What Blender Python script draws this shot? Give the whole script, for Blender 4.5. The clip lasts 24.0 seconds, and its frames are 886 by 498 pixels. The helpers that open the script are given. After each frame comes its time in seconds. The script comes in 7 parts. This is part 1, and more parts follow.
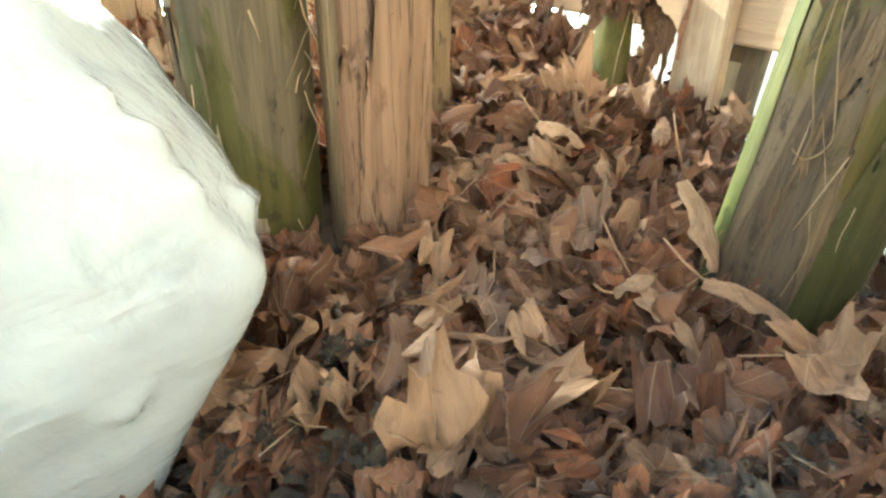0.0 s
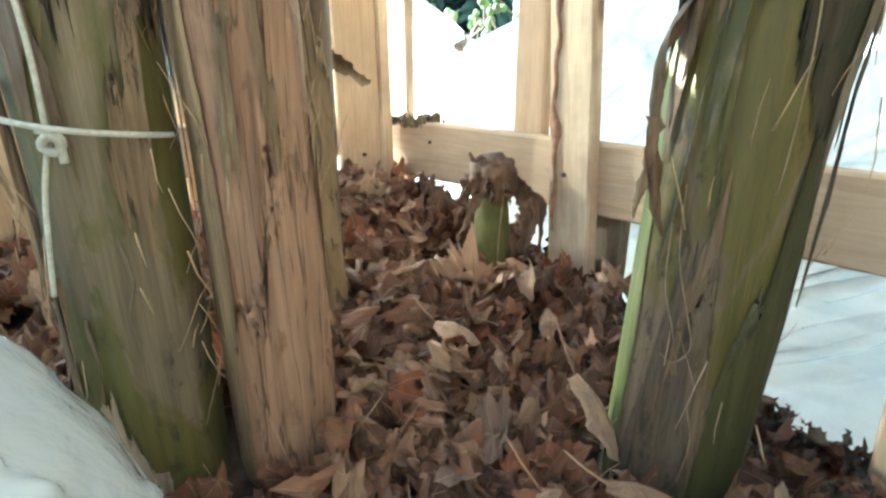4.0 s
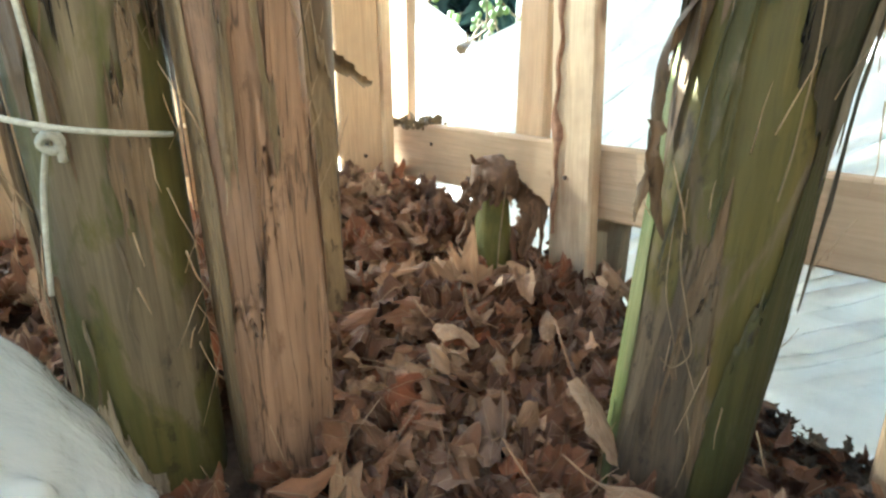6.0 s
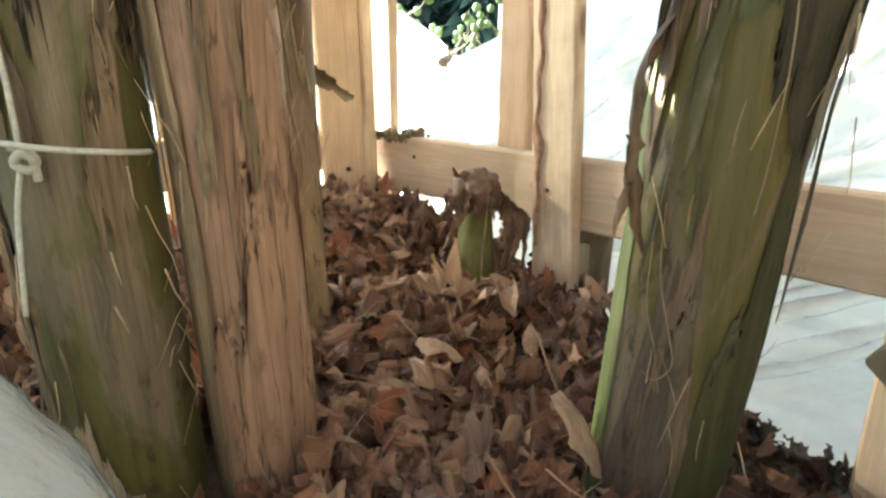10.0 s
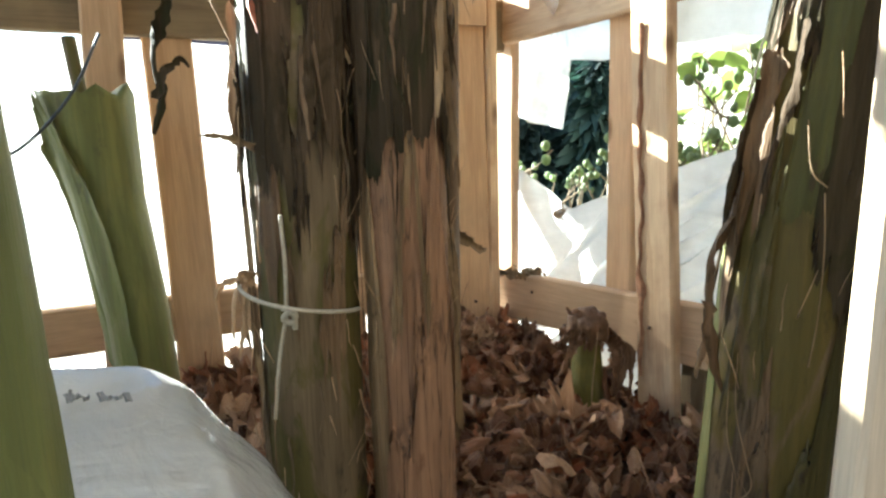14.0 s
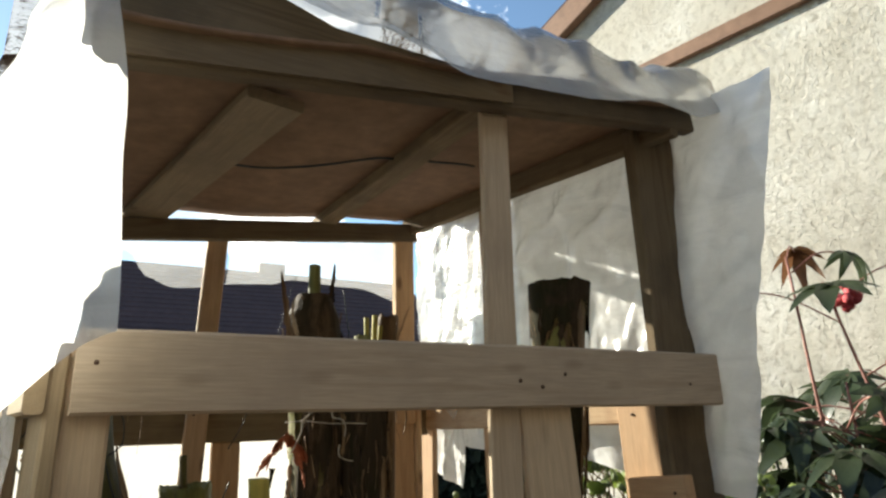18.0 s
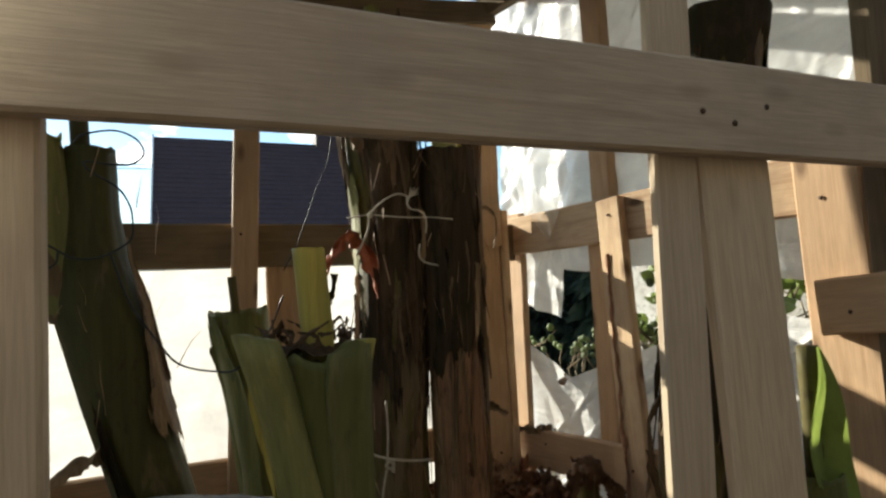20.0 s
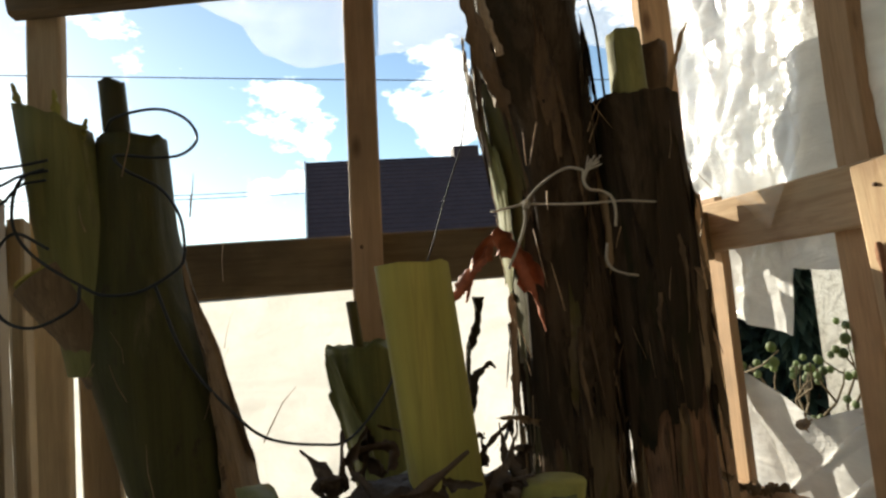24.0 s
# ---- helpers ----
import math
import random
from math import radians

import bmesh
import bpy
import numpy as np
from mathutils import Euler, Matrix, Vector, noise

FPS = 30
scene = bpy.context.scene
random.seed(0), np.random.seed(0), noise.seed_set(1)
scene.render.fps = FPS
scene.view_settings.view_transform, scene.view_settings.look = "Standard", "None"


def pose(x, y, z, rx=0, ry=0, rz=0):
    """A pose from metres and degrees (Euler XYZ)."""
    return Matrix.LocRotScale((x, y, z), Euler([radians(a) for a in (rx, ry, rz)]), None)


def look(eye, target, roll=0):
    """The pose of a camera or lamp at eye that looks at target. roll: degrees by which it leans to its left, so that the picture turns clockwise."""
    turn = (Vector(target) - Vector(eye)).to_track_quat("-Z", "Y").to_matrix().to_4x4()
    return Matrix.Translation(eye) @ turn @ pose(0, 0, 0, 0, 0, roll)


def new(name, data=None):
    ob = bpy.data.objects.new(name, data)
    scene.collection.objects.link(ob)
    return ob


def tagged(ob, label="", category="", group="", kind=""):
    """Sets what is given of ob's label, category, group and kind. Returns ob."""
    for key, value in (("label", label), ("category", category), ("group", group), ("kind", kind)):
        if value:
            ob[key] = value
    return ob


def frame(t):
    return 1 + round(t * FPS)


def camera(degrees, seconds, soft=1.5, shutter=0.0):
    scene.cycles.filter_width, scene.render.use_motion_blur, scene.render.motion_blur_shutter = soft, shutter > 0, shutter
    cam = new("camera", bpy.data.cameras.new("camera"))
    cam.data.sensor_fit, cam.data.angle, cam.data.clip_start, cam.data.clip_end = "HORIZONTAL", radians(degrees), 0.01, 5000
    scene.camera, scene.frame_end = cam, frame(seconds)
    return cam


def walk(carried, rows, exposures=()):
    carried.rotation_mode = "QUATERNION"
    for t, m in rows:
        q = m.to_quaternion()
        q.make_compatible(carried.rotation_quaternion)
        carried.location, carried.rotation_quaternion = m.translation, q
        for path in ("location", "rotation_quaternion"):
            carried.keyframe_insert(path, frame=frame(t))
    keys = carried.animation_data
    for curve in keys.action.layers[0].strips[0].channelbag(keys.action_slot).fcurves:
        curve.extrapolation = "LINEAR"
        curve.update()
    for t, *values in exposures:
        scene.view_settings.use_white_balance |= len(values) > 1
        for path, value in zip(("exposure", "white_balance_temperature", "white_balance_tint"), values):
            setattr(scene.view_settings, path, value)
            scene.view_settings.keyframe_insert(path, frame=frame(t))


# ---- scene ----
cam = camera(71.5, 24.0, soft=2.5)
PATH = [
    (0, (0.074, -0.017, 0.558), (0.772, 1.524, -0.509), 2.6),
    (0.5, (0.088, -0.012, 0.611), (0.784, 1.542, -0.438), 0.5),
    (1, (0.085, -0.013, 0.618), (0.85, 1.558, -0.357), 1.2),
    (1.5, (0.084, -0.018, 0.622), (0.869, 1.557, -0.329), 0.7),
    (2, (0.084, -0.013, 0.626), (0.942, 1.543, -0.293), 1.6),
    (2.5, (0.086, -0.001, 0.644), (1.098, 1.516, -0.178), 0.8),
    (3, (0.086, 0.001, 0.648), (1.116, 1.527, -0.135), 0.4),
    (3.5, (0.087, 0.002, 0.651), (1.117, 1.541, -0.104), 0.1),
    (5.5, (0.089, 0.002, 0.651), (1.118, 1.549, -0.089), 0.6),
    (6, (0.09, 0.003, 0.65), (1.117, 1.55, -0.091), 0.6),
    (6.5, (0.091, 0.002, 0.655), (1.189, 1.54, -0.001), 1.4),
    (7, (0.086, -0.003, 0.656), (1.135, 1.562, -0.016), 1.1),
    (7.5, (0.085, -0.002, 0.653), (1.147, 1.547, -0.035), 1.5),
    (8, (0.085, 0.001, 0.651), (1.151, 1.546, -0.04), 1.3),
    (8.5, (0.088, 0.001, 0.653), (1.164, 1.539, -0.038), 1.0),
    (9, (0.092, 0.002, 0.655), (1.177, 1.534, -0.034), 0.8),
    (9.5, (0.093, 0.003, 0.654), (1.18, 1.528, -0.048), 0.9),
    (11.5, (0.086, -0.012, 0.656), (1.056, 1.581, -0.066), -0.1),
    (12, (0.071, -0.029, 0.671), (0.982, 1.625, 0.012), 0.0),
    (12.5, (0.046, -0.051, 0.681), (0.866, 1.637, -0.012), -1.8),
    (13, (0.025, -0.062, 0.702), (0.855, 1.655, 0.099), -1.1),
    (13.5, (0.005, -0.078, 0.721), (0.813, 1.676, 0.201), -0.7),
    (14, (-0.003, -0.121, 0.732), (0.815, 1.669, 0.373), -1.1),
    (14.5, (-0.01, -0.275, 0.729), (0.745, 1.555, 0.446), -0.9),
    (15, (-0.057, -0.466, 0.772), (0.708, 1.379, 0.672), -1.5),
    (15.5, (-0.195, -0.665, 0.819), (0.683, 1.128, 0.93), 0.9),
    (16, (-0.283, -0.782, 0.885), (0.639, 0.977, 1.122), -0.1),
    (16.5, (-0.305, -0.821, 0.931), (0.649, 0.879, 1.377), 0.3),
    (17, (-0.303, -0.842, 0.958), (0.659, 0.823, 1.508), -0.7),
    (17.5, (-0.297, -0.852, 0.962), (0.659, 0.807, 1.538), -1.3),
    (18, (-0.299, -0.827, 0.954), (0.644, 0.859, 1.472), -1.2),
    (18.5, (-0.295, -0.793, 0.92), (0.605, 0.951, 1.304), -0.4),
    (20.5, (-0.157, -0.336, 0.832), (0.539, 1.538, 0.905), -5.3),
    (21, (-0.13, -0.231, 0.839), (0.307, 1.719, 0.935), -5.7),
    (21.5, (-0.116, -0.153, 0.852), (0.175, 1.824, 0.935), -5.2),
    (22, (-0.117, -0.145, 0.864), (0.143, 1.835, 0.985), -4.8),
    (22.5, (-0.119, -0.15, 0.868), (0.145, 1.828, 0.997), -4.5),
    (23, (-0.134, -0.149, 0.864), (0.123, 1.83, 1.0), -3.9),
    (23.5, (-0.13, -0.149, 0.864), (0.16, 1.825, 1.012), -4.2),
    (24, (-0.118, -0.152, 0.86), (0.237, 1.809, 1.023), -5.0),
]
EXPOSURES = [(0, 5.3, 5600, -12), (1, 5.18, 4880, -17), (2, 5.05, 4850, -17), (3, 4.68, 4850, -15), (7, 4.42, 5300, -8), (9, 4.32, 5450, -7), (11.5, 4.25, 5500, -6), (12.5, 4.25, 5500, -3), (13, 4.22, 5650, 0),
    (14, 3.42, 5700, -1), (14.5, 2.85, 5800, -1), (15, 2.85, 5700, -2), (15.5, 2.2, 5900, 0), (16, 2.03, 6150, 2), (17, 1.52, 6400, 3), (18, 1.48, 6600, 4), (18.5, 1.48, 6600, 4), (20.5, 1.3, 6500, 4), (21, 1.3, 6500, 4), (21.5, 1.2, 6700, 4), (24, 1.16, 6900, 5)]
walk(cam, [(t, look(eye, target, roll)) for t, eye, target, roll in PATH], EXPOSURES)

# ---- light and sky ----
SUN_AZ, SUN_EL = -29.5, 19.2          # degrees: azimuth from +y towards +x, and height
world = bpy.data.worlds.new("sky")
scene.world = world
world.use_nodes = True
wn, wl = world.node_tree.nodes, world.node_tree.links
wn.clear()
w_out = wn.new("ShaderNodeOutputWorld")
w_bg = wn.new("ShaderNodeBackground")
w_sky = wn.new("ShaderNodeTexSky")
w_sky.sky_type, w_sky.sun_disc = "NISHITA", False
w_sky.sun_elevation, w_sky.sun_rotation = radians(SUN_EL), radians(SUN_AZ)
w_sky.air_density, w_sky.dust_density, w_sky.ozone_density = 1.0, 0.15, 2.0
w_co = wn.new("ShaderNodeTexCoord")
w_map = wn.new("ShaderNodeMapping")
w_map.inputs["Scale"].default_value = (1.0, 1.0, 2.0)
w_map.inputs["Location"].default_value = (0.35, 0.1, 0.22)
w_noise = wn.new("ShaderNodeTexNoise")
w_noise.inputs["Scale"].default_value, w_noise.inputs["Detail"].default_value, w_noise.inputs["Roughness"].default_value = 7.0, 9.0, 0.58
w_ramp = wn.new("ShaderNodeValToRGB")
w_ramp.color_ramp.elements[0].position, w_ramp.color_ramp.elements[1].position = 0.60, 0.69
w_mix = wn.new("ShaderNodeMix")
w_mix.data_type = "RGBA"
w_mix.inputs[7].default_value = (14.0, 14.2, 14.6, 1)
wl.new(w_co.outputs["Generated"], w_map.inputs["Vector"])
wl.new(w_map.outputs["Vector"], w_noise.inputs["Vector"])
w_bank = w_noise.outputs["Fac"]
for bank, reach, gain in (((-0.02, 0.95, 0.30), 0.12, 0.23), ((0.20, 0.93, 0.31), 0.15, 0.23), ((-0.35, 0.88, 0.32), 0.06, 0.14), ((0.60, 0.70, 0.35), 0.40, 0.16)):
    w_far = wn.new("ShaderNodeVectorMath")
    w_far.operation = "DISTANCE"
    w_far.inputs[1].default_value = bank
    wl.new(w_co.outputs["Generated"], w_far.inputs[0])
    w_fall = wn.new("ShaderNodeMapRange")
    w_fall.interpolation_type = "SMOOTHSTEP"
    w_fall.inputs["From Min"].default_value, w_fall.inputs["From Max"].default_value = 0.0, reach
    w_fall.inputs["To Min"].default_value, w_fall.inputs["To Max"].default_value = gain, 0.0
    wl.new(w_far.outputs["Value"], w_fall.inputs["Value"])
    w_add = wn.new("ShaderNodeMath")
    wl.new(w_bank, w_add.inputs[0])
    wl.new(w_fall.outputs[0], w_add.inputs[1])
    w_bank = w_add.outputs[0]
wl.new(w_bank, w_ramp.inputs["Fac"])
wl.new(w_ramp.outputs["Color"], w_mix.inputs[0])
wl.new(w_sky.outputs["Color"], w_mix.inputs[6])
wl.new(w_mix.outputs[2], w_bg.inputs["Color"])
w_bg.inputs["Strength"].default_value = 0.09
wl.new(w_bg.outputs["Background"], w_out.inputs["Surface"])

sun_data = bpy.data.lights.new("sun", "SUN")
sun_data.energy, sun_data.angle, sun_data.color = 5.0, radians(0.6), (1.0, 0.93, 0.82)
sun = new("sun", sun_data)
sun_from = Vector((math.sin(radians(SUN_AZ)) * math.cos(radians(SUN_EL)), math.cos(radians(SUN_AZ)) * math.cos(radians(SUN_EL)), math.sin(radians(SUN_EL))))
sun.matrix_world = look(sun_from * 30, (0, 0, 0))

# ---- materials ----


def material(name):
    m = bpy.data.materials.new(name)
    m.use_nodes = True
    n, l = m.node_tree.nodes, m.node_tree.links
    return m, n, l, n["Principled BSDF"]


def coords(n, l, scale, kind="Object", jitter=True):
    """Texture space at real size, shifted from object to object."""
    co, mp = n.new("ShaderNodeTexCoord"), n.new("ShaderNodeMapping")
    mp.inputs["Scale"].default_value = scale
    if jitter:
        info, mul = n.new("ShaderNodeObjectInfo"), n.new("ShaderNodeVectorMath")
        mul.operation = "MULTIPLY"
        mul.inputs[1].default_value = (37.0, 53.0, 71.0)
        l.new(info.outputs["Random"], mul.inputs[0])
        add = n.new("ShaderNodeVectorMath")
        l.new(co.outputs[kind], mp.inputs["Vector"])
        l.new(mp.outputs["Vector"], add.inputs[0])
        l.new(mul.outputs["Vector"], add.inputs[1])
        return add.outputs["Vector"]
    l.new(co.outputs[kind], mp.inputs["Vector"])
    return mp.outputs["Vector"]


def noise_tex(n, l, vec, scale, detail=6.0, rough=0.6, distort=0.0):
    t = n.new("ShaderNodeTexNoise")
    t.inputs["Scale"].default_value, t.inputs["Detail"].default_value = scale, detail
    t.inputs["Roughness"].default_value, t.inputs["Distortion"].default_value = rough, distort
    l.new(vec, t.inputs["Vector"])
    return t.outputs["Fac"]


def ramp(n, l, fac, stops):
    r = n.new("ShaderNodeValToRGB")
    e = r.color_ramp.elements
    while len(e) < len(stops):
        e.new(0.5)
    for k, (p, c) in enumerate(stops):
        e[k].position, e[k].color = p, (*c, 1) if len(c) == 3 else c
    l.new(fac, r.inputs["Fac"])
    return r.outputs["Color"]


def mix(n, l, fac, a, b, mode="MIX"):
    m = n.new("ShaderNodeMix")
    m.data_type, m.blend_type = "RGBA", mode
    for sock, v in ((m.inputs[0], fac), (m.inputs[6], a), (m.inputs[7], b)):
        if isinstance(v, (int, float)):
            sock.default_value = v
        elif isinstance(v, tuple):
            sock.default_value = (*v, 1)
        else:
            l.new(v, sock)
    return m.outputs[2]


def bump(n, l, height, strength, dist, target):
    b = n.new("ShaderNodeBump")
    b.inputs["Strength"].default_value, b.inputs["Distance"].default_value = strength, dist
    l.new(height, b.inputs["Height"])
    l.new(b.outputs["Normal"], target)
    return b


def wood(name, light, dark, stain, rough=0.75, knots=0.5):
    """Sawn softwood with grain along the local x axis, knots and stains."""
    m, n, l, p = material(name)
    v = coords(n, l, (1, 1, 1))
    st = n.new("ShaderNodeMapping")
    st.inputs["Scale"].default_value = (1.6, 26, 26)
    l.new(v, st.inputs["Vector"])
    grain = noise_tex(n, l, st.outputs["Vector"], 2.2, 8, 0.65, 0.8)
    fib = n.new("ShaderNodeMapping")
    fib.inputs["Scale"].default_value = (8, 220, 220)
    l.new(v, fib.inputs["Vector"])
    fine = noise_tex(n, l, fib.outputs["Vector"], 2.0, 4, 0.6)
    base = ramp(n, l, grain, [(0.32, dark), (0.52, light), (0.72, tuple(c * 0.82 for c in light))])
    base = mix(n, l, ramp(n, l, fine, [(0.35, (0, 0, 0)), (0.7, (0.55, 0.55, 0.55))]), base, tuple(c * 0.62 for c in light))
    blot = noise_tex(n, l, v, 6.0, 5, 0.6)
    base = mix(n, l, ramp(n, l, blot, [(0.48, (0, 0, 0)), (0.7, (0.75, 0.75, 0.75))]), base, stain)
    kn = n.new("ShaderNodeTexVoronoi")
    kn.inputs["Scale"].default_value = 1.0
    km = n.new("ShaderNodeMapping")
    km.inputs["Scale"].default_value = (5.5, 13, 13)
    l.new(v, km.inputs["Vector"])
    l.new(km.outputs["Vector"], kn.inputs["Vector"])
    base = mix(n, l, ramp(n, l, kn.outputs["Distance"], [(0.07, (knots,) * 3), (0.16, (0, 0, 0))]), base, (0.10, 0.045, 0.02))
    info = n.new("ShaderNodeObjectInfo")
    base = mix(n, l, 1.0, base, ramp(n, l, info.outputs["Random"], [(0.0, (0.78, 0.78, 0.80)), (1.0, (1.12, 1.08, 1.0))]), "MULTIPLY")
    l.new(base, p.inputs["Base Color"])
    p.inputs["Roughness"].default_value = rough
    p.inputs["Specular IOR Level"].default_value = 0.25
    bump(n, l, mix(n, l, 0.5, grain, fine), 0.55, 0.0015, p.inputs["Normal"])
    return m


PINE = wood("pine", (0.60, 0.40, 0.235), (0.44, 0.275, 0.148), (0.38, 0.26, 0.155), 0.75, 0.7)
OLD_PINE = wood("grey_pine", (0.62, 0.50, 0.36), (0.48, 0.37, 0.255), (0.44, 0.35, 0.26), 0.75, 0.22)
DULL_PINE = wood("dull_pine", (0.42, 0.33, 0.215), (0.32, 0.24, 0.15), (0.28, 0.21, 0.14), 0.8, 0.3)
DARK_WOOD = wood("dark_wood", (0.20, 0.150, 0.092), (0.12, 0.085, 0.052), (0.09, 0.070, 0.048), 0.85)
DUSTY_WOOD = wood("dusty_board", (0.31, 0.24, 0.155), (0.23, 0.17, 0.11), (0.19, 0.145, 0.10), 0.85)
BARK_WOOD = wood("barked_wood", (0.68, 0.49, 0.30), (0.42, 0.26, 0.14), (0.30, 0.17, 0.10), 0.85, 0.8)


def plain(name, colour, rough=0.7, scale=40.0, vary=0.35, metal=0.0, relief=0.3, dist=0.001, stretch=(1, 1, 1), spec=0.3):
    m, n, l, p = material(name)
    v = coords(n, l, stretch)
    f, g = noise_tex(n, l, v, scale, 6), noise_tex(n, l, v, scale * 0.17, 3)
    c = ramp(n, l, f, [(0.25, tuple(x * (1 - vary) for x in colour)), (0.75, tuple(min(1, x * (1 + vary)) for x in colour))])
    c = mix(n, l, ramp(n, l, g, [(0.4, (0, 0, 0)), (0.7, (0.5, 0.5, 0.5))]), c, tuple(x * 0.6 for x in colour))
    l.new(c, p.inputs["Base Color"])
    p.inputs["Roughness"].default_value, p.inputs["Metallic"].default_value = rough, metal
    p.inputs["Specular IOR Level"].default_value = spec
    bump(n, l, f, relief, dist, p.inputs["Normal"])
    return m


def stem_mat(name, green, dry, amount, dark=(0.035, 0.022, 0.014), pale=None, crack=0.22, relief=0.40, spots=0.75, spec=0.20):
    """Banana pseudostem: smooth ribbed green flesh, papery dried patches, dark rot spots in clusters."""
    m, n, l, p = material(name)
    v = coords(n, l, (1, 1, 1))

    def stretched(k):
        st = n.new("ShaderNodeMapping")
        st.inputs["Scale"].default_value = (1, 1, k)
        l.new(v, st.inputs["Vector"])
        return st.outputs["Vector"]

    big = noise_tex(n, l, stretched(0.28), 15, 7, 0.62, 0.8)
    mid = noise_tex(n, l, stretched(0.10), 42, 5, 0.55, 0.3)
    rib = noise_tex(n, l, stretched(0.012), 120, 3, 0.5)
    fib = noise_tex(n, l, stretched(0.03), 330, 5, 0.65)
    crk = noise_tex(n, l, stretched(0.05), 80, 3, 0.5, 0.4)
    blot = noise_tex(n, l, stretched(0.45), 75, 8, 0.70)
    where = noise_tex(n, l, stretched(0.30), 16, 3, 0.5)
    pale = pale or tuple(min(1, c * 1.35) for c in dry)
    dryc = ramp(n, l, mid, [(0.30, tuple(c * 0.66 for c in dry)), (0.50, dry), (0.68, pale)])
    dryc = mix(n, l, ramp(n, l, fib, [(0.36, (0.45, 0.45, 0.45)), (0.58, (0, 0, 0))]), dryc, tuple(c * 0.5 for c in dry))
    grec = ramp(n, l, mid, [(0.3, tuple(c * 0.78 for c in green)), (0.5, green), (0.7, (min(1, green[0] * 1.3), min(1, green[1] * 1.18), green[2] * 1.15))])
    grec = mix(n, l, ramp(n, l, rib, [(0.40, (0.40, 0.40, 0.40)), (0.55, (0, 0, 0))]), grec, tuple(c * 0.6 for c in green))
    edge_ = ramp(n, l, big, [(max(0, amount - 0.05), (0, 0, 0)), (amount - 0.012, (0.55, 0.55, 0.55)), (amount + 0.006, (1, 1, 1))])
    base = mix(n, l, edge_, grec, dryc)
    base = mix(n, l, ramp(n, l, crk, [(0.482, (0, 0, 0)), (0.496, (crack,) * 3), (0.504, (crack,) * 3), (0.518, (0, 0, 0))]), base, dark)
    spot = mix(n, l, 1.0, ramp(n, l, blot, [(0.55, (0, 0, 0)), (0.63, (spots,) * 3)]), ramp(n, l, where, [(0.50, (0, 0, 0)), (0.60, (1, 1, 1))]), "MULTIPLY")
    base = mix(n, l, spot, base, dark)
    l.new(base, p.inputs["Base Color"])
    p.inputs["Roughness"].default_value = 0.6
    p.inputs["Specular IOR Level"].default_value = spec
    bump(n, l, mix(n, l, 0.35, fib, mix(n, l, 0.5, rib, mid)), relief, 0.003, p.inputs["Normal"])
    return m


STEM_GREEN = stem_mat("stem_green", (0.084, 0.072, 0.021), (0.125, 0.092, 0.052), 0.58, spots=0.95)
STEM_YELLOW = stem_mat("stem_yellow", (0.094, 0.071, 0.019), (0.125, 0.086, 0.048), 0.52)
STEM_BROWN = stem_mat("stem_brown", (0.195, 0.104, 0.055), (0.275, 0.155, 0.088), 0.36, crack=0.7, relief=0.7, spots=0.45)
STEM_OLIVE = stem_mat("stem_olive", (0.056, 0.048, 0.015), (0.092, 0.071, 0.036), 0.60)
SHEATH_BROWN = stem_mat("brown_sheath", (0.105, 0.064, 0.032), (0.145, 0.092, 0.048), 0.52, crack=0.4)
STEM_MOSS = stem_mat("stem_moss", (0.060, 0.058, 0.016), (0.11, 0.09, 0.04), 0.64)
# Brown sheath taken darker: the backlit stems' shade is in its colour.
SHEATH_DUSK_SHADED = stem_mat("dusky_shaded_sheath", (0.034, 0.025, 0.014), (0.064, 0.044, 0.026), 0.52, (0.014, 0.011, 0.008), crack=0.5, relief=0.7, spec=0.05)
SHEATH_UMBER = stem_mat("umber_sheath", (0.070, 0.047, 0.026), (0.102, 0.070, 0.042), 0.50, crack=0.4)
SHEATH_GREY = stem_mat("grey_sheath", (0.092, 0.066, 0.036), (0.14, 0.101, 0.060), 0.46, crack=0.18, relief=0.5, spots=0.45)
PAPER = stem_mat("papery_sheath", (0.24, 0.185, 0.12), (0.33, 0.25, 0.165), 0.45, (0.10, 0.07, 0.045), crack=0.35, relief=0.6, spots=0.4)
STEM_FRESH = stem_mat("stem_fresh", (0.125, 0.130, 0.040), (0.145, 0.135, 0.052), 0.6, (0.07, 0.07, 0.03))
SHEATH = stem_mat("dry_sheath", (0.17, 0.115, 0.058), (0.22, 0.148, 0.078), 0.4)
# Nearly black, with the shade on the stems' near side put into the colour.
SHEATH_DARK_SHADED = stem_mat("dark_shaded_sheath", (0.026, 0.023, 0.011), (0.040, 0.029, 0.017), 0.5, (0.012, 0.010, 0.007), spec=0.05)
SHEATH_DARK_SHADED.node_tree.nodes["Principled BSDF"].inputs["Roughness"].default_value = 0.85
SHEATH_DARK_SHADED.node_tree.nodes["Principled BSDF"].inputs["Specular IOR Level"].default_value = 0.1
SHEATH_PALE = stem_mat("pale_sheath", (0.34, 0.23, 0.13), (0.38, 0.25, 0.14), 0.4, (0.10, 0.06, 0.035))
CORE = stem_mat("stem_core", (0.36, 0.32, 0.075), (0.42, 0.35, 0.11), 0.62, (0.22, 0.17, 0.05))
# Pale green flesh, lightened: sunlight on and through it is in the colour.
SLAB_LIT = stem_mat("sunlit_sheath_flesh", (0.19, 0.185, 0.060), (0.21, 0.19, 0.075), 0.62, (0.09, 0.08, 0.03), spots=0.3)
CUT = plain("cut_flesh", (0.07, 0.043, 0.022), 0.6, 90, 0.5, relief=0.8, dist=0.004)


